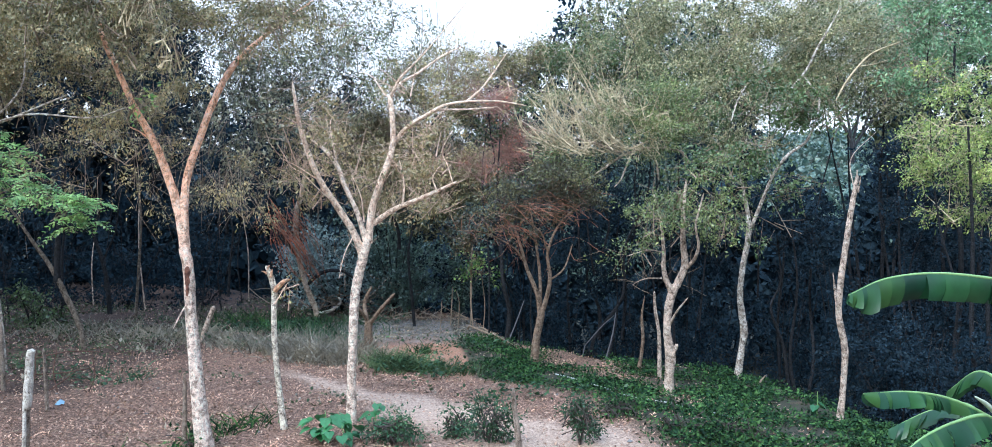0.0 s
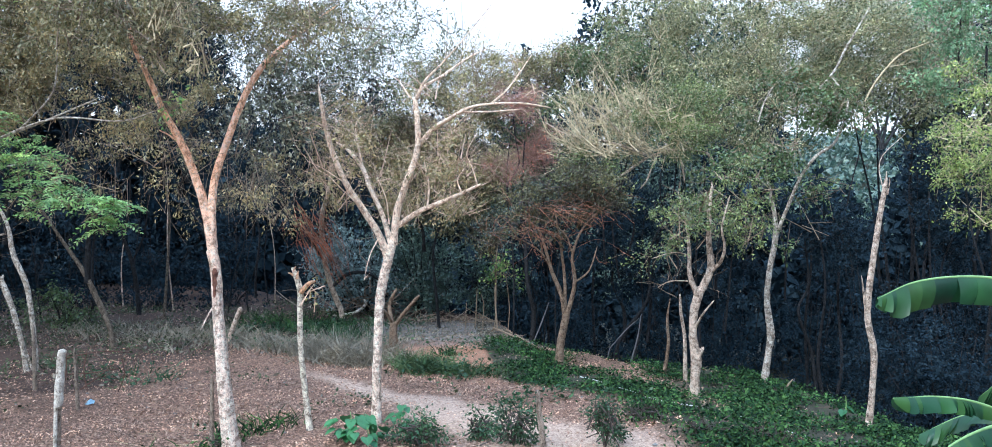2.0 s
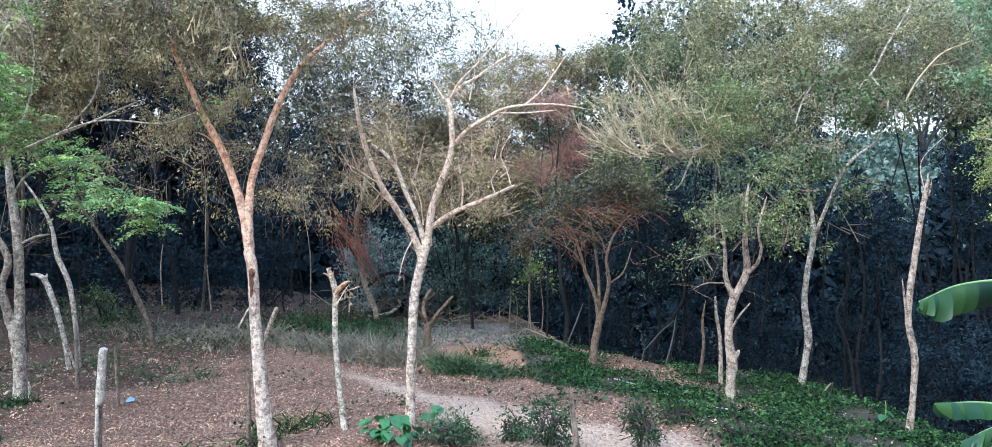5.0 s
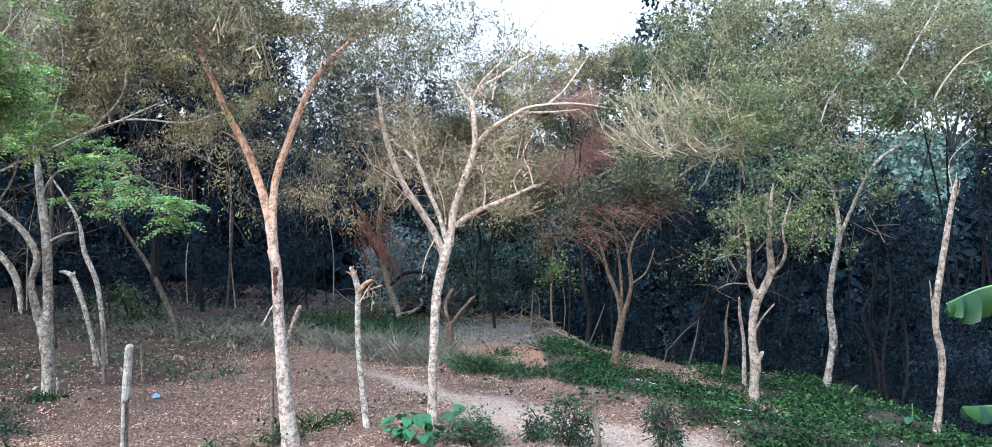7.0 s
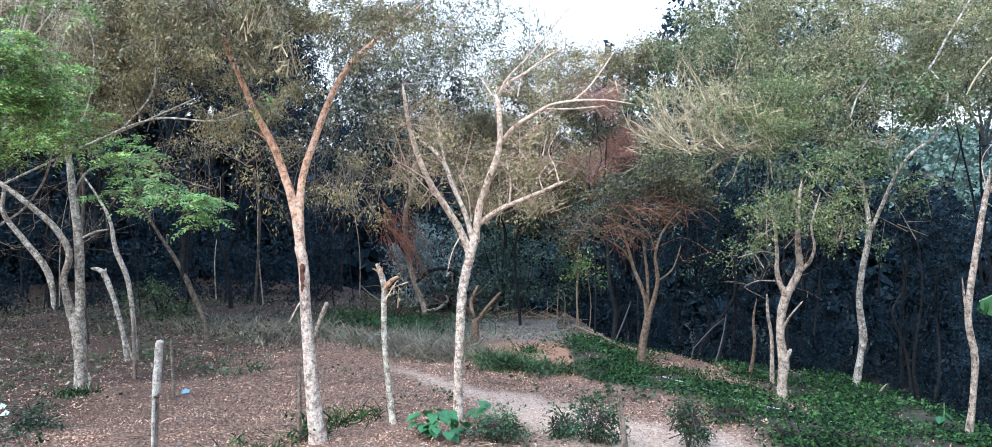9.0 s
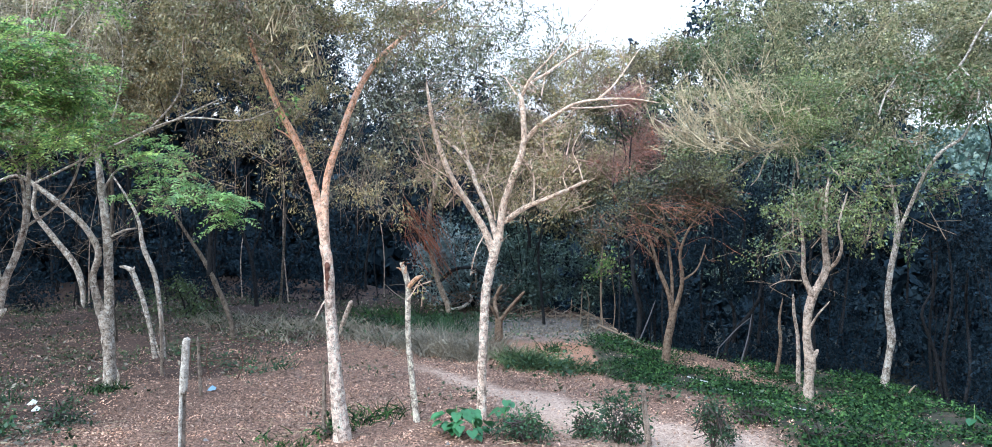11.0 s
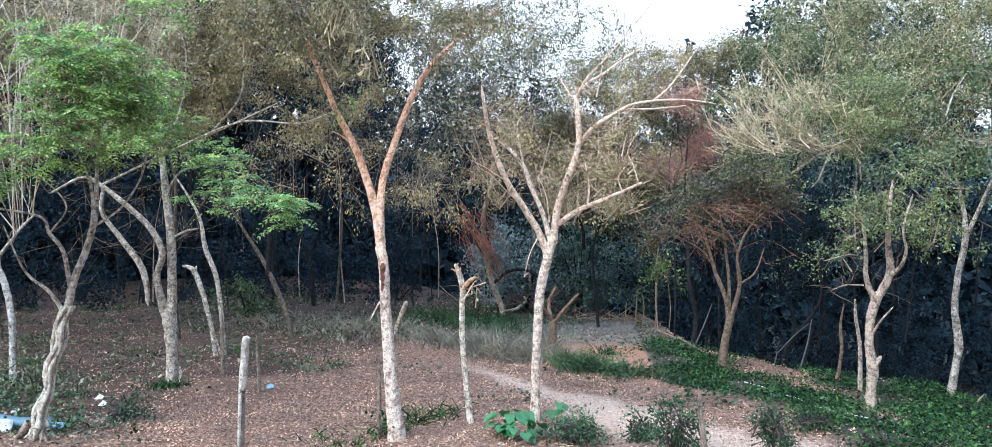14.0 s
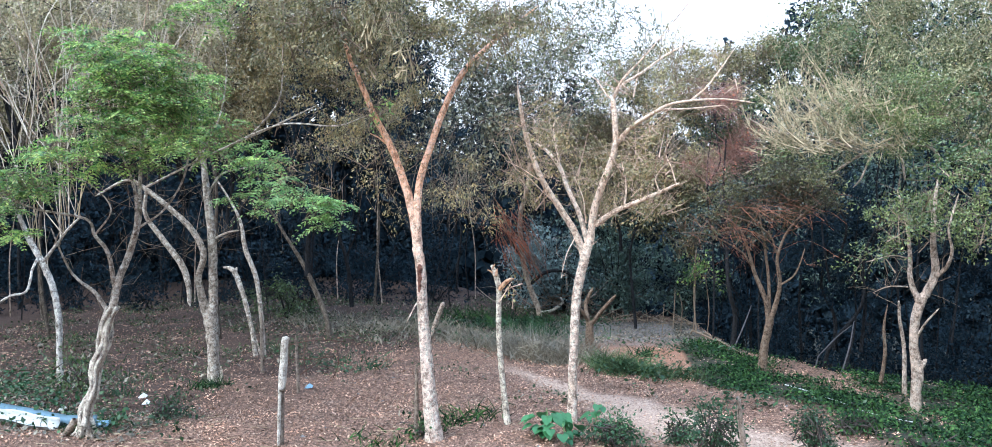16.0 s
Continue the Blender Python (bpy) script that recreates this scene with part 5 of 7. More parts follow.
# high leaves added mostly above the view, to shade the wood below
crown(lean, [(-8.00, 19.50, 9.38, 2.44, 2.50, 0.86, 0.9), (-5.65, 20.50, 9.26, 2.26, 2.50, 0.75, 0.6), (-10.68, 21.00, 10.11, 2.32, 2.50, 1.08, 0.9), (-9.08, 23.50, 10.26, 2.59, 2.50, 1.04, 0.9), (-13.08, 24.50, 10.34, 2.70, 2.50, 1.26, 0.9)], leaf=leaf_dull, size=0.09, slim=0.34, twig=twig_grey)

crown(vine, [(-4.61, 21.50, 7.89, 1.27, 0.92, 0.79, 0.6), (-3.22, 22.00, 7.79, 1.30, 0.99, 0.97, 0.3), (-4.28, 21.50, 6.44, 1.27, 0.95, 0.87, 0.6), (-3.36, 21.80, 5.81, 1.12, 0.93, 0.96, 0.6), (-4.62, 21.50, 5.00, 1.11, 0.89, 0.87, 0.4), (-3.51, 21.70, 4.19, 0.96, 0.81, 0.80, 0.5), (-1.92, 22.10, 7.60, 0.98, 0.88, 0.98, 0.15), (-2.07, 21.90, 6.12, 0.97, 0.82, 0.81, 0.35), (-4.25, 21.30, 3.86, 0.78, 0.67, 0.55, 0.5)], leaf=leaf_grey, size=0.08, slim=0.32, twig=twig_grey, twigs=1.0, droop=0.6)
crown(vine, [(-1.46, 22.50, 7.67, 1.16, 1.01, 1.16, 0.2), (-0.49, 22.80, 6.87, 1.01, 0.82, 0.75, 0.35), (-2.29, 22.50, 8.02, 0.99, 0.90, 0.99, 0.3), (0.01, 22.50, 7.62, 0.66, 0.63, 0.58, 0.2)], leaf=leaf_grey, size=0.08, slim=0.34, twig=twig_grey, twigs=1.0, droop=0.6)
crown(vine, [(1.28, 25.50, 7.16, 1.13, 0.82, 0.66, 0.9), (2.53, 25.50, 7.40, 1.13, 0.79, 0.56, 1.0), (0.37, 25.50, 7.00, 0.94, 0.73, 0.56, 0.8), (3.59, 25.50, 7.65, 0.94, 0.73, 0.56, 0.9), (1.99, 25.50, 7.87, 1.50, 0.86, 0.38, 0.2)], leaf=leaf_khaki, size=0.075, twig=twig_grey, twigs=2)
crown(lean, [(-7.56, 18.50, 4.38, 0.82, 0.68, 0.54, 0.2), (-6.65, 18.80, 3.86, 0.83, 0.68, 0.55, 0.2), (-5.64, 18.50, 4.51, 0.82, 0.68, 0.54, 0.3), (-4.66, 18.70, 3.79, 0.83, 0.68, 0.55, 0.2), (-8.07, 18.50, 3.66, 0.68, 0.58, 0.41, 0.2), (-3.73, 18.70, 4.12, 0.69, 0.66, 0.62, 0.4), (-3.31, 18.50, 3.24, 0.54, 0.53, 0.41, 0.3)], leaf=leaf_dry, size=0.075, slim=0.34, twig=twig_grey, twigs=3, droop=0.5)
crown(vine, [(-1.75, 20.50, 4.73, 0.91, 0.78, 0.75, 0.7), (-1.18, 20.80, 4.00, 0.92, 0.74, 0.61, 0.7), (-2.34, 20.50, 3.91, 0.75, 0.68, 0.60, 0.6), (-0.57, 20.70, 3.31, 0.84, 0.65, 0.46, 0.7), (0.19, 20.70, 3.84, 0.76, 0.68, 0.61, 0.6), (0.94, 20.70, 3.38, 0.76, 0.63, 0.46, 0.6)], leaf=leaf_dry, size=0.075, slim=0.34, twig=twig_pink, twigs=1.0, droop=0.7)
crown(vine, [(-2.11, 21.50, 7.53, 1.11, 0.89, 0.87, 0.45), (-1.06, 21.80, 6.98, 1.12, 0.90, 0.88, 0.5), (-0.57, 21.50, 7.87, 0.95, 0.75, 0.63, 0.2), (-1.52, 21.70, 6.02, 1.12, 0.84, 0.72, 0.6), (-0.11, 21.50, 6.47, 0.79, 0.70, 0.63, 0.5), (-2.57, 21.50, 6.60, 0.95, 0.81, 0.79, 0.7)], leaf=leaf_olive, size=0.08, slim=0.34, twig=twig_grey, twigs=1.0, droop=0.6)

crown(vine, [(-3.65, 20.6, 7.36, 0.87, 0.87, 0.74, 0.9), (-2.78, 20.6, 6.63, 0.87, 0.87, 0.74, 0.6), (-2.04, 20.6, 7.53, 0.87, 0.87, 0.74, 0.3), (-1.54, 20.6, 6.5, 0.71, 0.71, 0.61, 0.35), (-3.23, 20.6, 5.59, 0.87, 0.87, 0.74, 1.0), (-3.88, 20.6, 6.33, 0.71, 0.71, 0.61, 1.0), (-0.86, 20.6, 7.4, 0.79, 0.79, 0.67, 0.2), (-2.21, 20.6, 5.67, 0.71, 0.71, 0.61, 0.8), (-0.26, 20.6, 7.78, 0.71, 0.71, 0.61, 0.15)], leaf=leaf_grey, size=0.11, slim=0.42, twig=twig_dark, droop=0.5)

tree = thing('twiggy_tree', (0.28, 23.50, 0), 'olive-leaved twiggy tree behind a bare tree', 'tree')
wild_limb(tree, 'trunk', (0.28, 23.50), (0.20, 22.90, 5.35), 0.05, bark_deep_shade)
wild_limb(tree, 'branch', (0.28, 23.50), (-0.65, 23.50, 4.89), 0.052, bark_deep_shade)
wild_limb(tree, 'branch', (0.28, 23.50), (1.28, 24.10, 6.36), 0.052, bark_deep_shade)
crown(tree, [(0.21, 23.50, 5.58, 1.38, 1.05, 1.04, 1.4), (-0.83, 23.80, 4.74, 1.23, 0.97, 0.96, 1.4), (1.05, 23.30, 4.54, 1.37, 1.01, 0.94, 1.4), (0.03, 23.50, 4.04, 1.38, 0.96, 0.78, 1.4), (1.43, 23.80, 6.32, 1.23, 0.90, 0.79, 1.1), (-1.34, 23.90, 5.79, 1.06, 0.88, 0.88, 0.6), (1.10, 23.90, 7.38, 1.23, 0.85, 0.62, 0.3)], leaf=leaf_khaki, size=0.076, twig=twig_grey, twigs=2)

crown(tree, [(1.40, 23.50, 3.45, 1.21, 0.90, 0.70, 1.0), (0.37, 23.90, 3.10, 1.23, 0.88, 0.60, 1.0), (2.13, 23.90, 4.05, 0.88, 0.78, 0.79, 1.0), (3.4, 23.6, 3.6, 0.9, 0.8, 0.6, 0.9)], leaf=leaf_umber, size=0.07, twig=twig_dark)
crown(tree, [(2.1, 24.6, 5.87, 0.7, 0.7, 0.56, 1.1), (2.71, 24.6, 5.24, 0.75, 0.7, 0.6, 1.1), (2.28, 24.6, 4.62, 0.7, 0.7, 0.56, 1.1), (3.15, 24.6, 5.77, 0.7, 0.7, 0.56, 1.1), (3.32, 24.6, 4.7, 0.7, 0.7, 0.56, 1.1)], leaf=leaf_green, size=0.08, twig=twig_dark)

tree = thing('bare_twig_tree', (2.55, 21.50, 0), 'leafless reddish twiggy tree', 'tree')
wild_limb(tree, 'trunk', (2.55, 21.50), (2.34, 20.90, 4.87), 0.071, bark_deep_shade)
wild_limb(tree, 'branch', (2.55, 21.50), (2.09, 21.50, 5.87), 0.040, bark_deep_shade)
wild_limb(tree, 'branch', (2.55, 21.50), (3.13, 22.10, 5.79), 0.040, bark_deep_shade)
crown(tree, [(2.25, 21.10, 5.85, 0.70, 0.60, 0.55, 0.05), (2.40, 21.10, 5.15, 0.85, 0.60, 0.65, 0.06), (2.25, 21.10, 4.30, 0.80, 0.60, 0.60, 0.05), (2.75, 21.1, 4.6, 0.65, 0.6, 0.6, 0.05)], leaf=leaf_red, size=0.05, twig=twig_red, twigs=70)

tree = thing('feathery_tree', (4.23, 19.50, 0), 'feathery tree with pale spreading twigs', 'tree')
wild_limb(tree, 'trunk', (4.23, 19.50), (5.55, 18.90, 4.44), 0.05, bark_deep_shade)
wild_limb(tree, 'branch', (4.23, 19.50), (4.53, 19.50, 4.62), 0.028, bark_deep_shade)
wild_limb(tree, 'branch', (4.23, 19.50), (3.91, 20.10, 5.26), 0.028, bark_deep_shade)
wild_limb(tree, 'branch', (4.23, 19.50), (4.83, 18.90, 5.85), 0.028, bark_deep_shade)
crown(tree, [(4.15, 19.1, 5.02, 0.98, 0.9, 0.63, 0.28), (3.59, 19.2, 5.45, 0.78, 0.8, 0.64, 0.21), (4.68, 19.5, 6.08, 0.86, 0.9, 0.57, 0.35), (4.61, 19.2, 4.46, 0.85, 0.8, 0.35, 0.63), (3.69, 19.0, 5.01, 0.84, 0.8, 0.56, 0.35), (4.42, 19.0, 5.51, 0.84, 0.8, 0.56, 0.42)], leaf=leaf_khaki_green, size=0.055, slim=0.36, twig=twig_khaki, twigs=1.0)
crown(tree, [(5.3, 18.9, 5.2, 0.8, 0.9, 0.6, 1.0), (5.85, 18.9, 4.9, 0.75, 0.8, 0.5, 1.1), (6.2, 19.0, 5.5, 0.7, 0.8, 0.6, 1.0)], leaf=leaf_mid, size=0.06, slim=0.4, twig=twig_grey)
crown(tree, [(4.85, 17.9, 4.95, 0.5, 0.4, 0.42, 0.55), (5.25, 17.9, 5.3, 0.5, 0.4, 0.42, 0.8), (4.9, 17.9, 4.42, 0.55, 0.35, 0.2, 0.6), (5.35, 17.9, 4.75, 0.45, 0.4, 0.4, 0.9), (4.6, 17.9, 5.5, 0.45, 0.4, 0.35, 0.35)], leaf=leaf_mid, size=0.055, slim=0.4, twig=twig_khaki)
starts, ends = [], []
for k in range(105):
    # long twigs fan out from the arching limb, bowing up at their tips
    root = np.array([5.25 - 2.15 * rng.uniform(0, 1) ** 1.2, 18.6 + rng.normal() * 0.5, 4.3 + rng.uniform(0, 1.1) ** 1.5])
    a = radians(rng.normal(140, 28))
    reach = rng.uniform(0.4, 1.35)
    tip = root + np.array([math.cos(a) * reach, rng.normal() * 0.4 - 0.1, math.sin(a) * reach + 0.05])
    rows = whip_rows(root, tip, rng.uniform(0.007, 0.016), (rng.normal() * 0.06, 0, -0.10 * reach + rng.normal() * 0.06))
    part("branch", stem_mesh("branch", rows, twig_khaki, 5), tree)
    for j in range(14):
        i = int(rng.integers(2, len(rows) - 1))
        d = unit(rows[i + 1, :3] - rows[i - 1, :3])
        starts.append(rows[i, :3])
        ends.append(rows[i, :3] + unit(d + rng.normal(size=3) * 0.65 + np.array([0, 0, 0.15])) * rng.uniform(0.1, 0.42))
starts, ends = np.array(starts), np.array(ends)
v, q = twig_prisms(starts, ends, np.full(len(starts), 0.0045), np.full(len(starts), 0.002))
tagged(part("twig_spray", mesh("twig_spray", v, q, twig_khaki), tree), kind="stuff")
crown(tree, [(2.78, 18.2, 4.08, 0.32, 0.4, 0.22, 0.8), (3.27, 18.2, 4.23, 0.36, 0.4, 0.25, 1.0), (3.71, 18.2, 4.03, 0.34, 0.4, 0.24, 0.9), (3.34, 18.2, 3.78, 0.3, 0.4, 0.21, 0.7), (4.08, 18.2, 3.84, 0.26, 0.4, 0.18, 0.5)], leaf=leaf_mid, size=0.06, twig=twig_dark)
limb(tree, 'branch', [(6.37, 18.80, 4.18, 0.035), (6.23, 18.80, 4.42, 0.035), (5.80, 18.80, 4.53, 0.035), (5.23, 18.80, 4.49, 0.028), (4.74, 18.80, 4.29, 0.021), (4.38, 18.80, 4.00, 0.014)], bark_tan)
limb(tree, 'branch', [(4.84, 18.80, 4.35, 0.035), (4.38, 18.80, 4.04, 0.028), (3.96, 18.80, 3.77, 0.021), (3.47, 18.80, 3.45, 0.014)], bark_tan)
limb(tree, 'branch', [(5.02, 18.80, 4.35, 0.021), (4.84, 18.80, 3.86, 0.021), (4.67, 18.80, 3.65, 0.014)], bark_tan)
limb(tree, 'branch', [(5.54, 18.80, 4.42, 0.028), (5.63, 18.80, 4.18, 0.028), (5.69, 18.80, 3.79, 0.021)], bark_tan)
limb(tree, 'branch', [(4.81, 18.80, 4.42, 0.035), (3.96, 18.80, 4.70, 0.028), (3.12, 18.80, 4.84, 0.021), (2.56, 18.80, 5.12, 0.014)], bark_tan)
limb(tree, 'branch', [(4.53, 18.80, 4.56, 0.028), (3.96, 18.80, 5.19, 0.021), (3.40, 18.80, 5.60, 0.014)], bark_tan)
limb(tree, 'branch', [(4.67, 18.80, 4.56, 0.028), (4.39, 18.80, 5.33, 0.021), (3.97, 18.80, 5.88, 0.014)], bark_tan)

tree = thing('feathery_tree', (6.50, 20.50, 0), 'large dense olive-green feathery tree', 'tree')
wild_limb(tree, 'trunk', (6.50, 20.50), (6.31, 19.90, 5.86), 0.055, bark_deep_shade)
wild_limb(tree, 'branch', (6.50, 20.50), (5.55, 20.50, 7.31), 0.028, bark_deep_shade)
wild_limb(tree, 'branch', (6.50, 20.50), (7.68, 21.10, 7.46), 0.028, bark_deep_shade)
wild_limb(tree, 'branch', (6.50, 20.50), (7.86, 19.90, 5.42), 0.028, bark_deep_shade)
crown(tree, [(6.50, 20.50, 7.32, 1.21, 0.94, 0.91, 0.62), (7.73, 20.80, 7.40, 1.22, 0.95, 0.92, 0.62), (5.79, 20.80, 7.84, 1.07, 0.84, 0.77, 0.50), (6.72, 20.20, 6.05, 1.19, 0.93, 0.89, 0.62), (7.94, 20.50, 6.26, 1.06, 0.89, 0.91, 0.62), (8.59, 20.90, 7.75, 1.23, 0.90, 0.77, 0.50), (7.46, 20.50, 5.01, 1.21, 0.89, 0.75, 0.62), (6.34, 20.50, 5.32, 0.91, 0.75, 0.68, 0.62), (8.71, 20.80, 5.05, 0.77, 0.68, 0.61, 0.62), (5.52, 21.00, 6.93, 0.93, 0.79, 0.77, 0.50), (6.66, 21.00, 8.84, 2.47, 1.34, 0.77, 0.37)], leaf=leaf_khaki_green, size=0.065, slim=0.4, twig=twig_khaki, twigs=1.0, flow=(-0.25, -0.2, 0.5))

tree = thing('feathery_tree', (10.20, 22.50, 0), 'tall grey-olive feathery tree rising from the ravine', 'tree')
wild_limb(tree, 'trunk', (10.20, 22.50), (9.60, 21.80, 6.80), 0.05, bark_deep_shade)
wild_limb(tree, 'branch', (10.20, 22.50), (8.40, 21.60, 7.60), 0.028, bark_deep_shade)
wild_limb(tree, 'branch', (10.20, 22.50), (11.60, 21.60, 7.80), 0.028, bark_deep_shade)
crown(tree, [(8.29, 21.5, 7.87, 1.27, 1.02, 0.95, 0.92), (9.38, 21.5, 7.16, 1.27, 1.02, 0.95, 0.92), (10.49, 21.5, 7.82, 1.35, 1.08, 1.02, 0.83), (11.09, 21.5, 6.77, 1.02, 0.81, 0.76, 0.74), (8.88, 21.5, 6.26, 1.02, 0.81, 0.76, 0.92), (12.12, 21.5, 7.35, 1.19, 0.95, 0.89, 0.74), (12.73, 21.5, 6.29, 0.85, 0.68, 0.64, 0.65), (10.06, 21.5, 6.1, 0.93, 0.75, 0.7, 0.83), (9.64, 21.5, 8.38, 1.35, 1.08, 1.02, 0.74), (11.51, 21.5, 8.41, 1.35, 1.08, 1.02, 0.74), (11.0, 21.5, 5.78, 0.59, 0.47, 0.44, 0.46)], leaf=leaf_khaki_green, size=0.08, slim=0.38, twig=twig_khaki, twigs=1.0, flow=(0.3, -0.2, 0.45))

crown(tree, [(5.89, 23.5, 7.19, 1.01, 1.01, 0.79, 1.2), (7.08, 23.5, 7.27, 1.1, 1.1, 0.86, 1.2), (8.28, 23.5, 6.92, 1.1, 1.1, 0.86, 1.2), (9.3, 23.5, 6.23, 1.01, 1.01, 0.79, 1.1), (7.77, 23.5, 5.89, 1.01, 1.01, 0.79, 1.0), (6.41, 23.5, 6.24, 0.92, 0.92, 0.72, 1.0), (10.15, 23.5, 7.25, 1.1, 1.1, 0.86, 1.0), (8.95, 23.5, 7.77, 1.1, 1.1, 0.86, 1.0), (4.69, 23.5, 7.28, 0.92, 0.92, 0.72, 0.9), (10.5, 23.5, 5.71, 0.73, 0.73, 0.57, 0.8)], leaf=leaf_green, size=0.09, slim=0.42, twig=twig_grey)

tree = thing('broadleaf_tree', (5.04, 26.00, 0), 'tall green tree standing farther back', 'tree')
wild_limb(tree, 'trunk', (5.04, 26.00), (5.13, 25.40, 7.69), 0.055, bark_deep_shade)
wild_limb(tree, 'branch', (5.04, 26.00), (4.67, 26.00, 8.37), 0.028, bark_deep_shade)
wild_limb(tree, 'branch', (5.04, 26.00), (6.39, 26.60, 8.52), 0.028, bark_deep_shade)
crown(tree, [(5.06, 26.00, 8.18, 1.05, 0.84, 0.77, 1.0), (6.05, 26.00, 8.39, 1.05, 0.87, 0.86, 1.0), (4.47, 26.00, 7.60, 0.77, 0.70, 0.67, 1.0), (5.45, 26.00, 7.22, 1.15, 0.87, 0.77, 1.0), (6.84, 26.00, 8.99, 1.15, 0.87, 0.77, 1.0), (4.08, 26.00, 7.01, 0.96, 0.80, 0.77, 0.6), (5.65, 26.00, 9.16, 0.77, 0.64, 0.48, 0.5), (6.54, 25.60, 8.13, 1.13, 0.89, 0.85, 1.0), (7.33, 25.60, 9.10, 1.13, 0.86, 0.75, 1.0)], leaf=leaf_olive, size=0.09, twig=twig_grey)

tree = thing('layered_tree', (13.93, 24.00, 0), 'tree with flat layered pale green foliage', 'tree')
wild_limb(tree, 'trunk', (13.93, 24.00), (12.62, 23.40, 5.29), 0.088, bark_deep_shade)
wild_limb(tree, 'branch', (13.93, 24.00), (12.16, 24.00, 6.45), 0.053, bark_deep_shade)
wild_limb(tree, 'branch', (13.93, 24.00), (14.46, 24.60, 8.26), 0.062, bark_deep_shade)
wild_limb(tree, 'branch', (13.93, 24.00), (14.53, 23.40, 6.93), 0.053, bark_deep_shade)
crown(tree, [(12.16, 24.00, 8.65, 1.41, 0.94, 0.71, 1.5), (13.88, 24.30, 8.94, 1.43, 0.95, 0.72, 1.5), (13.13, 24.00, 7.66, 1.41, 0.89, 0.57, 1.2), (14.50, 24.00, 7.40, 1.06, 0.79, 0.62, 1.3), (12.36, 24.00, 6.91, 1.06, 0.74, 0.49, 1.0), (15.08, 24.30, 8.58, 1.25, 0.92, 0.80, 1.3), (11.34, 24.30, 8.15, 1.07, 0.95, 1.07, 1.2), (13.92, 24.00, 6.55, 1.06, 0.73, 0.44, 0.9), (11.14, 24.30, 6.85, 0.72, 0.70, 0.72, 1.0)], leaf=leaf_pale, size=0.085, twig=twig_pale, twigs=3)
limb(tree, 'branch', [(10.48, 20.00, 5.77, 0.021), (10.66, 20.00, 6.10, 0.027), (10.91, 20.00, 6.45, 0.027), (11.36, 20.00, 6.90, 0.027), (11.96, 20.00, 7.16, 0.021), (12.89, 20.00, 7.46, 0.016)], twig_khaki)
limb(tree, 'branch', [(11.06, 20.00, 6.61, 0.016), (11.45, 20.00, 6.67, 0.011), (11.84, 20.00, 6.79, 0.008)], twig_khaki)
limb(tree, 'branch', [(12.82, 23.50, 4.45, 0.078), (12.77, 23.50, 5.07, 0.069), (12.49, 23.50, 5.60, 0.052), (12.18, 23.50, 6.04, 0.035), (11.91, 23.50, 6.57, 0.026)], twig_blue)
limb(tree, 'branch', [(12.80, 23.50, 4.89, 0.052), (12.71, 23.50, 5.51, 0.043), (12.60, 23.50, 6.13, 0.035), (12.55, 23.50, 6.92, 0.026)], twig_blue)
limb(tree, 'branch', [(12.82, 23.50, 4.98, 0.052), (12.95, 23.50, 5.60, 0.043), (13.09, 23.50, 6.22, 0.035), (13.36, 23.50, 6.93, 0.026)], twig_blue)
limb(tree, 'branch', [(12.84, 23.50, 4.89, 0.052), (13.22, 23.50, 5.42, 0.043), (13.64, 23.50, 5.95, 0.035), (14.09, 23.50, 6.57, 0.026)], twig_blue)
limb(tree, 'branch', [(12.75, 23.50, 5.25, 0.035), (13.00, 23.50, 5.86, 0.026), (12.82, 23.50, 6.40, 0.017)], twig_blue)
limb(tree, 'branch', [(13.09, 23.50, 5.33, 0.035), (13.33, 23.50, 5.87, 0.026), (13.33, 23.50, 6.40, 0.017)], twig_blue)
layered = tree

tree = thing('yellow_green_tree', (10.47, 14.50, 0), 'leafy yellow-green tree beside the bank', 'tree')
wild_limb(tree, 'trunk', (10.47, 14.50), (9.68, 13.90, 4.56), 0.075, bark_deep_shade)
wild_limb(tree, 'branch', (10.47, 14.50), (9.37, 14.50, 4.84), 0.032, bark_deep_shade)
wild_limb(tree, 'branch', (10.47, 14.50), (11.14, 15.10, 6.10), 0.043, bark_deep_shade)
crown(tree, [(9.61, 14.5, 4.62, 0.59, 0.59, 0.53, 0.93), (10.21, 14.5, 4.96, 0.64, 0.61, 0.53, 0.93), (9.49, 14.5, 3.94, 0.53, 0.55, 0.48, 0.87), (10.22, 14.5, 3.94, 0.64, 0.61, 0.53, 0.87), (9.74, 14.5, 3.26, 0.59, 0.55, 0.43, 0.62), (10.95, 14.5, 4.4, 0.64, 0.72, 0.85, 0.62), (9.12, 14.3, 4.48, 0.32, 0.42, 0.32, 0.43), (10.04, 14.7, 5.56, 0.65, 0.56, 0.38, 0.62), (10.6, 14.5, 3.2, 0.5, 0.5, 0.3, 0.4)], leaf=leaf_yellowgreen, size=0.06, slim=0.42, twig=twig_khaki, twigs=1.0)

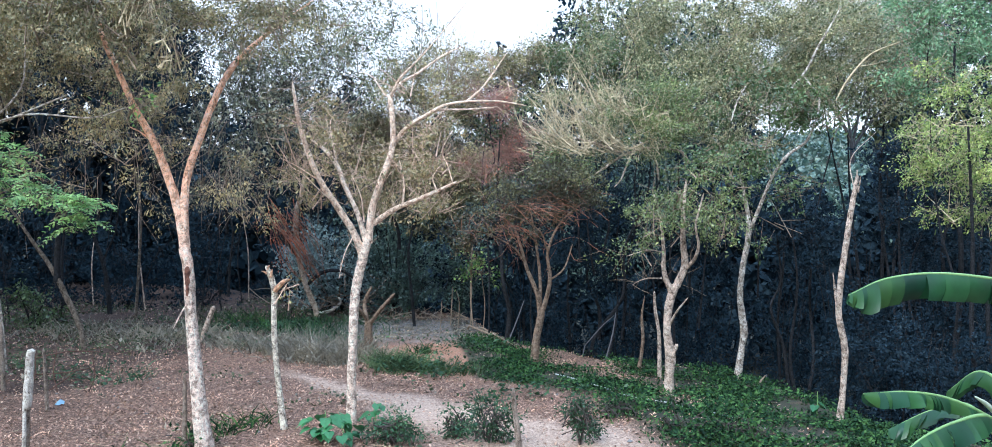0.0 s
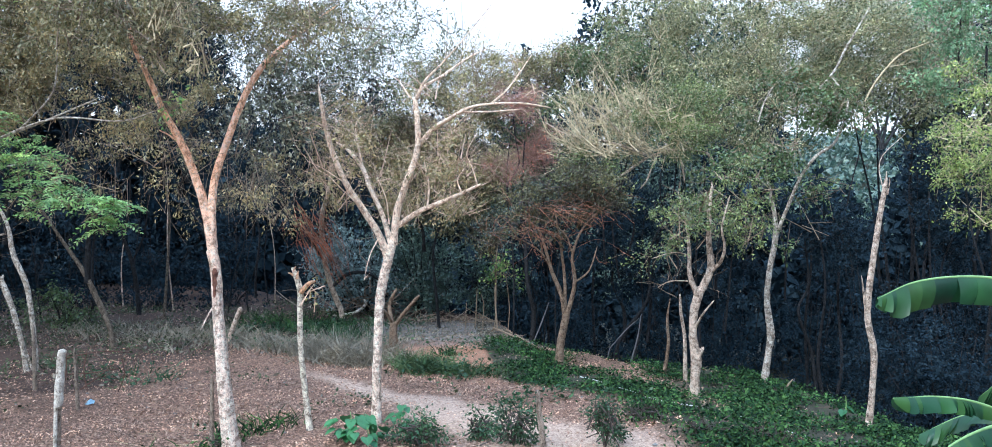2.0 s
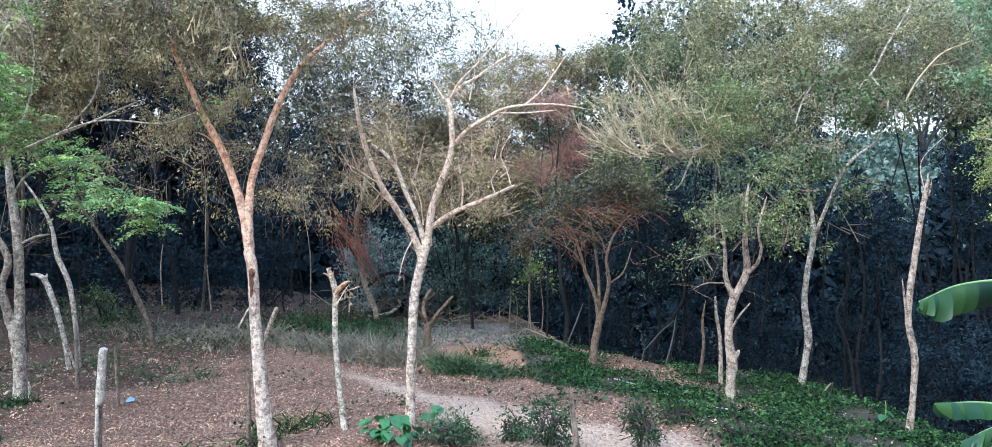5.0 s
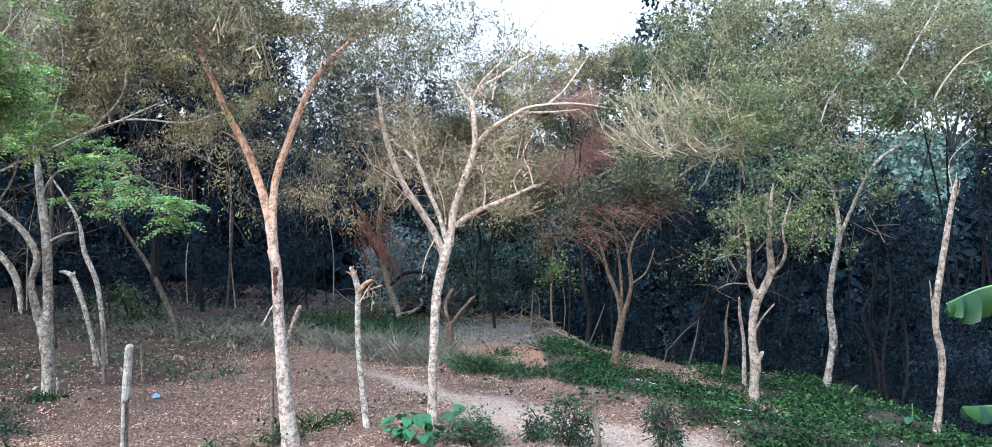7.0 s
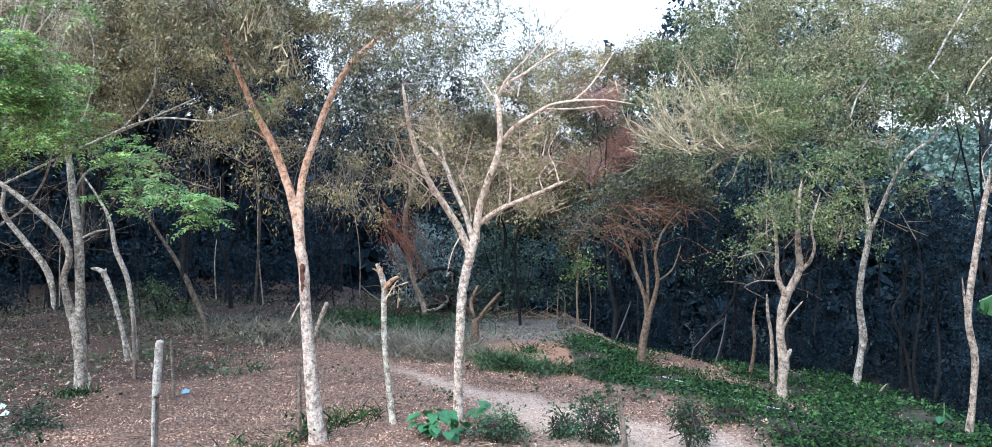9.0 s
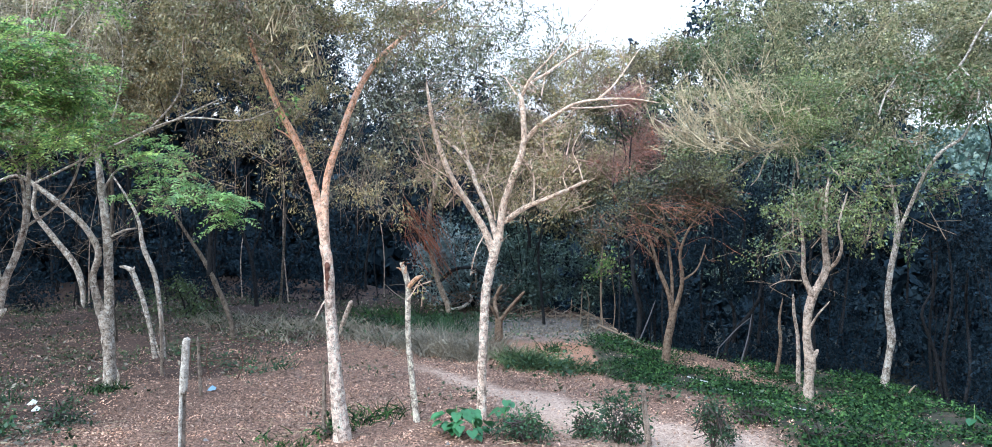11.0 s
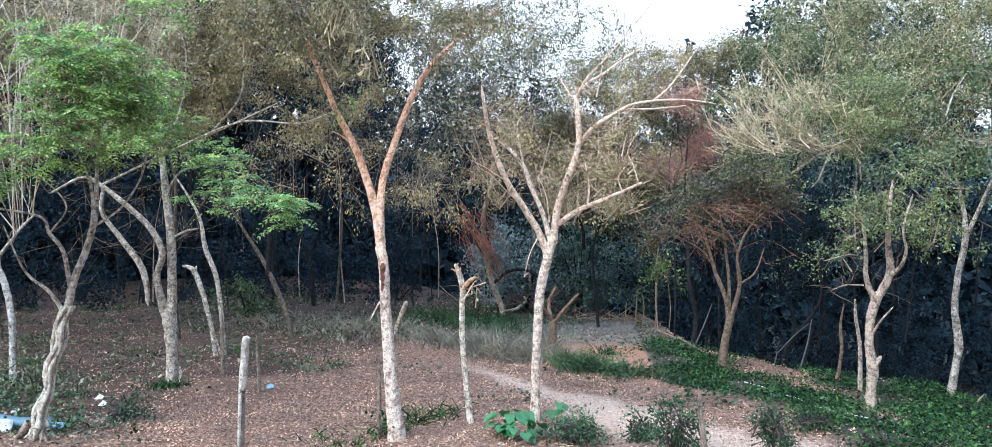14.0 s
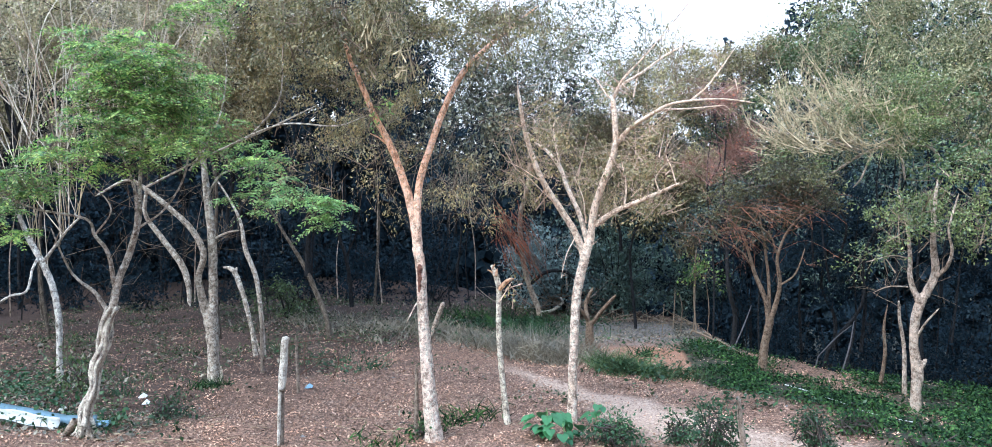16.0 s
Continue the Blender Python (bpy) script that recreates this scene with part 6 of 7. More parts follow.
tree = thing('broadleaf_tree', (13.08, 19.00, 0), 'tall fresh green tree', 'tree')
wild_limb(tree, 'trunk', (13.08, 19.00), (12.49, 18.40, 7.01), 0.098, bark_deep_shade)
wild_limb(tree, 'branch', (13.08, 19.00), (12.26, 19.00, 7.71), 0.049, bark_deep_shade)
wild_limb(tree, 'branch', (13.08, 19.00), (14.28, 19.60, 7.89), 0.049, bark_deep_shade)
crown(tree, [(12.74, 19.00, 7.43, 0.98, 0.79, 0.70, 1.0), (13.69, 19.00, 7.30, 0.98, 0.84, 0.84, 1.0), (12.11, 19.00, 6.68, 0.70, 0.64, 0.56, 1.0), (13.05, 19.00, 8.17, 1.12, 0.79, 0.56, 1.0), (11.95, 19.00, 7.71, 0.84, 0.69, 0.56, 1.0), (14.33, 19.00, 8.05, 1.12, 0.98, 1.12, 1.0), (12.74, 19.00, 6.39, 0.84, 0.64, 0.42, 1.0)], leaf=leaf_fresh, size=0.085, twig=twig_grey)

# the next ravine trees carry the ravine's shade in their leaf colour
tree = thing('ravine_tree', (11.04, 18.00, 0), 'leafy tree in the ravine, coloured near-black for shade', 'tree')
wild_limb(tree, 'trunk', (11.04, 18.00), (10.53, 17.40, 3.54), 0.066, bark_deep_shade)
wild_limb(tree, 'branch', (11.04, 18.00), (10.44, 18.00, 4.11), 0.040, bark_deep_shade)
wild_limb(tree, 'branch', (11.04, 18.00), (11.87, 18.60, 3.71), 0.040, bark_deep_shade)
crown(tree, [(10.74, 18.00, 4.11, 0.60, 0.62, 0.60, 1.0), (11.19, 18.00, 3.27, 0.73, 0.66, 0.60, 1.0), (10.52, 18.00, 3.14, 0.53, 0.57, 0.53, 1.0), (12.77, 19.50, 2.36, 0.86, 0.70, 0.57, 1.0), (11.80, 19.50, 2.22, 0.72, 0.63, 0.50, 1.0), (10.44, 18.00, 4.53, 0.40, 0.43, 0.26, 1.0)], leaf=leaf_deep_shade, size=0.08, twig=bark_deep_shade)

tree = thing('ravine_tree', (9.18, 19.00, 0), 'tree rising from the ravine, leaves near-black for shade', 'tree')
wild_limb(tree, 'trunk', (9.18, 19.00), (8.59, 18.40, 2.86), 0.070, bark_deep_shade)
wild_limb(tree, 'branch', (9.18, 19.00), (8.41, 19.00, 3.29), 0.042, bark_deep_shade)
wild_limb(tree, 'branch', (9.18, 19.00), (9.78, 19.60, 3.14), 0.042, bark_deep_shade)
crown(tree, [(9.02, 19.00, 3.43, 0.77, 0.64, 0.49, 0.6), (8.57, 19.00, 2.56, 0.84, 0.69, 0.56, 1.0), (9.48, 19.00, 2.70, 0.70, 0.66, 0.63, 1.0), (7.97, 21.00, 2.18, 0.77, 0.69, 0.62, 1.0), (6.91, 19.00, 2.86, 0.70, 0.64, 0.56, 0.6), (10.40, 20.50, 2.03, 0.68, 0.65, 0.60, 1.0)], leaf=leaf_deep_shade, size=0.08, twig=bark_deep_shade)

tree = thing('ravine_tree', (5.27, 22.00, 0), 'shaded tree behind dry branches', 'tree')
wild_limb(tree, 'trunk', (5.27, 22.00), (5.46, 21.40, 3.32), 0.04, bark_deep_shade)
wild_limb(tree, 'branch', (5.27, 22.00), (4.77, 22.00, 3.82), 0.049, bark_deep_shade)
wild_limb(tree, 'branch', (5.27, 22.00), (6.29, 22.60, 3.66), 0.049, bark_deep_shade)
crown(tree, [(4.94, 22.00, 3.16, 0.97, 0.77, 0.65, 1.0), (5.78, 22.00, 2.99, 0.89, 0.79, 0.81, 1.0), (4.27, 22.00, 2.34, 0.97, 0.79, 0.73, 1.0), (5.44, 22.00, 1.67, 0.97, 0.82, 0.81, 1.0), (4.52, 22.00, 4.06, 0.97, 0.65, 0.32, 0.7)], leaf=leaf_deep_shade, size=0.08, twig=bark_deep_shade, twigs=0.5)

tree = dull = thing('broadleaf_tree', (-16.72, 19.00, 0), 'tall dull green tree behind whip stems', 'tree')
wild_limb(tree, 'trunk', (-16.72, 19.00), (-13.65, 18.40, 6.36), 0.098, bark_deep_shade)
wild_limb(tree, 'branch', (-16.72, 19.00), (-15.10, 19.00, 7.41), 0.056, bark_deep_shade)
wild_limb(tree, 'branch', (-16.72, 19.00), (-13.32, 19.60, 7.47), 0.056, bark_deep_shade)
crown(tree, [(-14.60, 19.00, 6.48, 1.12, 0.93, 0.98, 1.0), (-13.53, 19.40, 7.44, 1.28, 0.95, 0.86, 1.0), (-15.10, 19.00, 7.72, 1.26, 0.93, 0.84, 1.0), (-11.57, 19.50, 7.40, 1.29, 0.90, 0.72, 1.0), (-10.43, 19.50, 6.45, 1.00, 0.85, 0.86, 1.0), (-10.26, 19.50, 7.66, 1.29, 0.90, 0.72, 1.0), (-14.48, 19.50, 5.14, 1.15, 0.85, 0.72, 1.0), (-16.15, 19.00, 6.05, 1.12, 1.03, 1.26, 1.0), (-12.59, 19.80, 8.27, 1.75, 1.02, 0.58, 1.0), (-11.55, 20.00, 5.45, 1.18, 0.87, 0.74, 1.0)], leaf=leaf_dull, size=0.075, twig=twig_pale, twigs=2)
# upper crown added to cast shade, mostly out of view
crown(tree, [(-15.07, 19.00, 9.72, 2.38, 2.50, 0.84, 0.7), (-12.88, 20.00, 9.91, 2.50, 2.20, 0.88, 0.7)], leaf=leaf_dull, size=0.09, twig=twig_grey)
crown(layered, [(12.31, 24.30, 7.34, 0.89, 0.76, 0.72, 1.4), (13.37, 24.30, 7.91, 1.07, 0.83, 0.72, 1.4), (14.15, 24.30, 6.62, 0.80, 0.67, 0.54, 1.3), (13.08, 24.30, 6.52, 0.89, 0.67, 0.45, 1.2), (14.73, 24.30, 7.64, 0.80, 0.79, 0.89, 1.3), (12.03, 24.30, 6.24, 0.72, 0.63, 0.50, 1.2), (11.45, 24.30, 7.06, 0.80, 0.73, 0.72, 1.2)], leaf=leaf_pale, size=0.09, twig=twig_grey)

# ---- the wood behind: rows of trees that close the view ----
def wood_tree(x, y, top, spread, leaf, kindname, label, size, low=0.42):
    z0 = ground_height(x, y)
    t = thing(kindname, (x, y, z0), label, "tree", "trees of the wood")
    # bark colour carries the wood's shade, near-black farther in
    wild_limb(t, "trunk", (x, y), (x + rng.uniform(-.6, .6), y + rng.uniform(-.5, .5), z0 + (top - z0) * 0.75), rng.uniform(0.04, 0.07) * (0.3 if x > 2 else 1), bark_shade if x < 0 and math.hypot(x, y) < 30 else bark_deep_shade)
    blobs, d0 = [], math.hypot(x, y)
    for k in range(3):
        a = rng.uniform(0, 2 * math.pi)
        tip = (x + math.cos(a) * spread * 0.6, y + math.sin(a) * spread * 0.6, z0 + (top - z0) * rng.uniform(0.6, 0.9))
        wild_limb(t, "branch", (x, y), tip, 0.05 * (0.4 if x > 2 else 1), bark_deep_shade)
    for k in range(8):
        a, s = rng.uniform(0, 2 * math.pi), rng.uniform(0.1, 0.75)
        r = spread * rng.uniform(0.38, 0.6)
        blobs.append((x + math.cos(a) * spread * s, y + math.sin(a) * spread * s, z0 + (top - z0) * rng.uniform(low, 0.9), r, r, r * rng.uniform(0.6, 0.85), 0.42 if d0 < 30 else 0.27 if x > 5 else 0.15))
    crown(t, blobs, leaf, bark_deep_shade, size, twigs=0.4)


def around(dist, az):
    return dist * math.sin(radians(az)), dist * math.cos(radians(az))


for dist, step, lo, hi in ((23.0, 4.0, -47, -15), (28.2, 4.2, 6, 46), (27.5, 4.4, -46, -5), (31.5, 4.8, -47, 46), (37.0, 5.2, -47, 47)):
    az = lo
    while az < hi:
        d = dist + rng.uniform(-1.2, 1.2)
        x, y = around(d, az)
        gap, bluff = -13 < az < 14, 22 < az < 30.5
        top = 3.2 + d * (0.15 if gap else 0.27 + rng.uniform(-0.02, 0.04))
        # haze and shade of the wood are picked here as leaf colours
        leaf = leaf_far_haze if 2 < az < 15 else (leaf_deep_shade, leaf_green, leaf_olive, leaf_deep_shade)[int(rng.integers(0, 4))] if az > 0 else (leaf_dull, leaf_brown)[int(rng.integers(0, 2))] if az < -20 and d < 29.5 else leaf_deep_shade
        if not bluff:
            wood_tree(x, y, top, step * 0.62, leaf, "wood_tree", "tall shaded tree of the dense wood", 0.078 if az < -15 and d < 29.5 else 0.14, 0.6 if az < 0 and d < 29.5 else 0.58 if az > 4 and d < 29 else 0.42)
        az += step / d * 57.3 * rng.uniform(0.85, 1.15)


# canopy added above the view to shade the ground beneath
crown(lean, [(-5.0, 17.5, 9.4, 2.4, 2.0, 0.9, 1.0), (-10.0, 20.0, 9.8, 2.6, 2.4, 1.0, 1.2), (-6.0, 21.0, 9.8, 2.6, 2.4, 1.0, 1.1), (-13.5, 21.0, 9.8, 2.6, 2.6, 1.0, 1.2)], leaf=leaf_brown, size=0.11, slim=0.34, twig=twig_grey)


# ---- undergrowth that fills the shade below the crowns, most leaves painted near-black for it ----
def thicket(x, y, h, w, leaf, label, size, weight=0.7, name="shade_shrub"):
    z0 = ground_height(x, y)
    t = thing(name, (x, y, z0), label, "shrub", "undergrowth of the wood")
    for k in range(4):
        a = rng.uniform(0, 6.28)
        pts = [(x, y, z0 - 0.1, 0.025), (x + 0.2 * w * math.cos(a), y + 0.2 * w * math.sin(a), z0 + h * 0.4, 0.02), (x + 0.5 * w * math.cos(a), y + 0.5 * w * math.sin(a), z0 + h * 0.85, 0.008)]
        part("stem", stem_mesh("stem", glide(pts, 3), bark_deep_shade, 5), t)
    blobs = []
    for k in range(6):
        a, s = rng.uniform(0, 6.28), rng.uniform(0, 0.6)
        r = w * rng.uniform(0.35, 0.6)
        blobs.append((x + s * w * math.cos(a), y + s * w * math.sin(a), z0 + h * rng.uniform(0.15, 0.85), r, r, h * rng.uniform(0.18, 0.3), weight))
    crown(t, blobs, leaf, bark_deep_shade, size, twigs=0.4)


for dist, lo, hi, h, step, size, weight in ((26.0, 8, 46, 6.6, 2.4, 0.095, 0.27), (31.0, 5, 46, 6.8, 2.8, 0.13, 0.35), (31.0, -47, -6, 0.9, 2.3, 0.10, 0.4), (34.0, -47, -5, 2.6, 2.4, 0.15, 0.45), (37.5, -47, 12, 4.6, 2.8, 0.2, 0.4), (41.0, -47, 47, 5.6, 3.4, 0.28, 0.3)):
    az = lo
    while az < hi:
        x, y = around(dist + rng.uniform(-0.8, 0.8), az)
        thicket(x, y, h * rng.uniform(0.7, 1.25), step * 0.75, leaf_deep_shade, "leafy shrub coloured near-black for the shade of the wood", size, weight)
        az += step / dist * 57.3 * rng.uniform(0.8, 1.2)
# most of these shrubs get blue haze through their leaf colour
for x, y, h, w, leaf in ((-10.1, 24.6, 1.25, 1.0, leaf_green), (-0.3, 26.6, 2.6, 1.5, leaf_far_haze), (1.2, 26.0, 1.8, 1.3, leaf_far_haze), (-2.76, 26.3, 2.5, 0.9, leaf_mist), (-1.92, 26.9, 2.3, 0.9, leaf_mist), (-2.37, 27.6, 3.3, 1.1, leaf_mist), (-0.5, 28.4, 4.0, 1.6, leaf_far_haze)):
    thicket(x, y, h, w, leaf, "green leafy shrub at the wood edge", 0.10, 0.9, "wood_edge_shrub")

# near-black shrubs stand in for shade on the ravine slope
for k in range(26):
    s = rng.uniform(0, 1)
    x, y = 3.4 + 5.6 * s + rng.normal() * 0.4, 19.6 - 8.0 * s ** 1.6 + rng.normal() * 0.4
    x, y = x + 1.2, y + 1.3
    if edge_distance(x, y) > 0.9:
        thicket(x, y, rng.uniform(0.8, 1.6), rng.uniform(0.9, 1.3), leaf_deep_shade, "low shrub on the ravine slope, coloured near-black for shade", 0.075, 0.42, "slope_shrub")

# taller shrubs, shade painted into their leaves, fill the dark ravine
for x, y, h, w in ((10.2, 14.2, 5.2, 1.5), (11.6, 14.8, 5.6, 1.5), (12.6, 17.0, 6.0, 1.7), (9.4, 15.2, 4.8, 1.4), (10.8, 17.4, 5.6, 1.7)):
    thicket(x, y, h, w, leaf_deep_shade, "leafy shrub deep in the ravine, coloured near-black for shade", 0.07, 0.5)

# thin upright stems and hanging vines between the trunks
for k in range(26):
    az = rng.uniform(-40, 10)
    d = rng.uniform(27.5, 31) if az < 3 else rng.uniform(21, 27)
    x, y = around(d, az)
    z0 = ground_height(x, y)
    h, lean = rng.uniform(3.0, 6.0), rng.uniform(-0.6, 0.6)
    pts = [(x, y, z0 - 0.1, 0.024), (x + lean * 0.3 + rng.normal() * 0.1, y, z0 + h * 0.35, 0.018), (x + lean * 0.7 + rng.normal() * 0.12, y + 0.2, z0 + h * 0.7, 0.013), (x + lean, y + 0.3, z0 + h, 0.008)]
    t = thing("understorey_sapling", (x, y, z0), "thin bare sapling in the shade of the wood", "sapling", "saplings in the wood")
    part("trunk", stem_mesh("trunk", glide(pts, 4), bark_tan if k % 3 == 0 and az < 0 else bark_deep_shade, 5), t)

# ring of leaves added out of view, behind the camera too, to block low sky light
n = 9000
az, d = rng.uniform(60, 300, n), rng.uniform(24, 44, n)
turn = np.radians(az)
pos = np.stack([d * np.sin(turn), d * np.cos(turn), rng.uniform(0.2, 1, n) * (8.5 + 2 * np.sin(turn * 23) + 1.5 * np.sin(turn * 51))], 1)
ld = unit(rng.normal(size=(n, 3)))
ln = rng.uniform(1.0, 2.2, n)
v, q = leaf_quads(pos, ld, unit(np.cross(ld, rng.normal(size=(n, 3)))), ln, ln * 0.7)
lone("unseen_wood_ring", mesh("unseen_wood_ring", v, q, leaf_green), "unseen ring of green leaves added to block low sky light", "wood", kind="stuff")

# trees added out of view on the ravine side, to block sky light
for x, y, top in ((13.0, 8.6, 8.5), (14.0, 4.0, 9.0), (14.5, -0.5, 9.0), (16.5, 12.0, 8.5), (19.0, 6.5, 10.0)):
    wood_tree(x, y, top, 2.7, leaf_green, "unseen_ravine_tree", "unseen leafy tree added to block sky light from the right", 0.22, 0.25)

# the depth of the wood, its shade painted into near-black leaves
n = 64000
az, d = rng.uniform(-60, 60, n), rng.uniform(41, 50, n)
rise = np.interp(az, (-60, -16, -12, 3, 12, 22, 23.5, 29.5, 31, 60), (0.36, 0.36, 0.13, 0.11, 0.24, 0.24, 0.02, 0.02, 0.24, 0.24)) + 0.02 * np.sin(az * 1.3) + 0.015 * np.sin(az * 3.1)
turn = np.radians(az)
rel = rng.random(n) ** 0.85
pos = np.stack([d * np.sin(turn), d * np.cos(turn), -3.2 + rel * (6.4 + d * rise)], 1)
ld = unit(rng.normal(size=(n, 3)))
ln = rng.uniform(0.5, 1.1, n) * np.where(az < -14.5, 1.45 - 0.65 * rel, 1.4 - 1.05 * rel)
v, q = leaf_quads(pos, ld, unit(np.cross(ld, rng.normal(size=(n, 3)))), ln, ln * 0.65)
lone("deep_wood", mesh("deep_wood", v, q, leaf_deep_shade), "depth of the dense wood, shade painted into its leaves", "wood", kind="stuff")

# wooded slope far beyond the ravine, haze put into its leaf colour
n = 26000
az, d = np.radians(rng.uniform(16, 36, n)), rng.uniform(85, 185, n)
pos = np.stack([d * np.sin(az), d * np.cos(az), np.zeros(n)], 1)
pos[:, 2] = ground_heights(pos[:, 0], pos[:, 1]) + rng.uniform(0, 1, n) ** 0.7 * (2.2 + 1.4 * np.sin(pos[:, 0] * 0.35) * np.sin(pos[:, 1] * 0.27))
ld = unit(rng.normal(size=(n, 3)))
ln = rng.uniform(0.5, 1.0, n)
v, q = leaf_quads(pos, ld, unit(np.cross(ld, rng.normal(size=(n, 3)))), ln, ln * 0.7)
lone("far_wood", mesh("far_wood", v, q, leaf_far_haze), "hazy green wooded hillside beyond the ravine", "hillside", kind="stuff")

# ---- what covers the ground ----
def scatter(n, lo, hi, weigh):
    """Up to n places in the box lo, hi, kept by chance with the weight at each."""
    x, y = rng.uniform(lo[0], hi[0], n), rng.uniform(lo[1], hi[1], n)
    keep = rng.random(n) < weigh(x, y)
    x, y = x[keep], y[keep]
    return np.stack([x, y, ground_heights(x, y)], 1)


def litter_weight(x, y):
    path, soil, wash, green, humus_shade = ground_masks(x, y)
    patch = 0.62 + 0.38 * np.sin(x * 1.1 + 2) * np.sin(y * 0.9 + x * 0.4)
    return np.clip(patch * (1 - 0.8 * np.clip(path * 1.3, 0, 1)) * (1 - 0.92 * soil) * (1 - 0.6 * wash) * (1 - 0.85 * green) * (1 - 0.62 * humus_shade), 0, 1) * np.clip(1.3 - (y - 9) / 18, 0.15, 1)


def flat_leaves(pos, size, tilt, mat, name, label, category):
    n = len(pos)
    a = rng.uniform(0, 2 * math.pi, n)
    ld = unit(np.stack([np.cos(a), np.sin(a), rng.normal(size=n) * tilt], 1))
    sd = unit(np.stack([-np.sin(a), np.cos(a), rng.normal(size=n) * tilt * 1.3], 1))
    ln = size * rng.uniform(0.5, 1.4, n)
    pos = pos + np.array([0, 0, 0.012]) + np.abs(rng.normal(size=(n, 1))) * np.array([0, 0, 0.012])
    v, q = leaf_quads(pos, ld, sd, ln, ln * 0.5)
    return lone(name, mesh(name, v, q, mat), label, category, kind="stuff")


flat_leaves(scatter(380000, (-17, 8.5), (6, 30), litter_weight), 0.043, 0.45, leaf_litter, "leaf_litter", "dry reddish-brown fallen leaves on the earth", "leaf litter")

flat_leaves(scatter(14000, (-12, -8), (9, 8.5), lambda x, y: 0.8 + 0 * x), 0.07, 0.45, leaf_litter, "leaf_litter", "dry brown fallen leaves on the near earth", "leaf litter")


def cover_weight(x, y):
    green = ground_masks(x, y)[3]
    e = edge_distance(x, y)
    patch = 0.5 + 0.5 * np.sin(x * 2.1 + y * 1.3) * np.sin(y * 2.4 - x * 0.7) + 0.15 * np.sin(x * 6 + y * 5)
    return np.clip(green * 1.5 - 0.25, 0, 1) * np.clip(patch * 2.1 - 0.5, 0.06, 1) * (e < 1.2)


def low_plants(pos, height, leaf, per, size, name, label, category):
    """Low creeping plants: small leaves crowded over each place."""
    k = np.repeat(pos, per, 0)
    k = k + rng.normal(size=k.shape) * np.array([0.11, 0.11, 0]) + np.array([0, 0, 1]) * (rng.random((len(k), 1)) ** 1.4) * height
    ld = unit(rng.normal(size=k.shape) * np.array([1, 1, 0.5]) + np.array([0, 0, 0.25]))
    sd = unit(np.cross(ld, rng.normal(size=k.shape) + np.array([0, 0, 2])))
    ln = size * rng.uniform(0.6, 1.4, len(k))
    v, q = leaf_quads(k, ld, sd, ln, ln * 0.6)
    return lone(name, mesh(name, v, q, leaf), label, category, kind="stuff")


low_plants(scatter(21000, (1.5, 8.0), (9.5, 21), cover_weight), 0.13, leaf_cover, 10, 0.058, "ground_cover", "low green creeping plants on the bank", "ground cover")


def tuft(x, y, w, h, count, leaf, name, label, category="grass"):
    """A tuft of bent grass blades."""
    p = np.stack([x + rng.normal(size=count) * w * 0.45, y + rng.normal(size=count) * w * 0.35, np.zeros(count)], 1)
    p[:, 2] = ground_heights(p[:, 0], p[:, 1])
    out = unit(rng.normal(size=(count, 3)) * np.array([1, 1, 0]) * 0.7 + np.array([0, 0, 1.0]))
    hh = h * rng.uniform(0.25, 1.25, count)
    bend = unit(out * np.array([1, 1, 0.0]) + rng.normal(size=(count, 3)) * 0.2) * (hh * rng.uniform(0.2, 0.7, count))[:, None]
    mid = p + out * (hh * 0.6)[:, None]
    tip = p + out * hh[:, None] + bend
    sd = unit(np.cross(out, rng.normal(size=(count, 3)))) * rng.uniform(0.005, 0.014, (count, 1))
    v = np.stack([p - sd, p + sd, mid + sd * 0.8, mid - sd * 0.8, tip + sd * 0.15, tip - sd * 0.15], 1).reshape(-1, 3)
    o = (np.arange(count) * 6)[:, None]
    q = np.concatenate([o + np.array([[0, 1, 2, 3]]), o + np.array([[3, 2, 4, 5]])])
    return lone(name, mesh(name, v, q, leaf), label, category, "tufts on the terrace", "stuff")


for x, y, w, h, c, leaf in ((0.0, 17.0, 0.55, 0.34, 420, leaf_grass), (0.7, 16.8, 0.6, 0.26, 260, leaf_grass), (1.3, 16.6, 0.6, 0.20, 120, leaf_grass), (-0.4, 17.4, 0.4, 0.38, 240, leaf_grass), (-0.1, 17.3, 0.3, 0.40, 200, leaf_grass),
                            (-8.6, 13.8, 0.5, 0.16, 70, leaf_shrub), (-7.4, 14.4, 0.35, 0.2, 160, leaf_cover), (-6.0, 17.4, 0.9, 0.2, 60, leaf_shrub), (-5.2, 16.9, 0.5, 0.25, 40, leaf_shrub),
                            (-4.2, 24.7, 1.7, 0.4, 420, leaf_cover), (-3.0, 23.5, 1.6, 0.4, 380, leaf_cover), (-2.2, 22.0, 1.4, 0.4, 360, leaf_shrub), (-2.25, 13.0, 0.5, 0.22, 90, leaf_cover), (-2.6, 12.6, 0.5, 0.26, 90, leaf_cover),
                            (-11.2, 16.4, 0.8, 0.2, 120, leaf_shrub), (-9.6, 15.3, 0.8, 0.2, 90, leaf_shrub), (-8.0, 11.8, 0.7, 0.18, 110, leaf_cover), (-3.4, 11.5, 0.6, 0.16, 90, leaf_cover), (0.4, 18.9, 0.4, 0.25, 100, leaf_cover)):
    tuft(x, y, w, h, c, leaf, "grass_tuft", "tuft of green grass on the leaf litter")
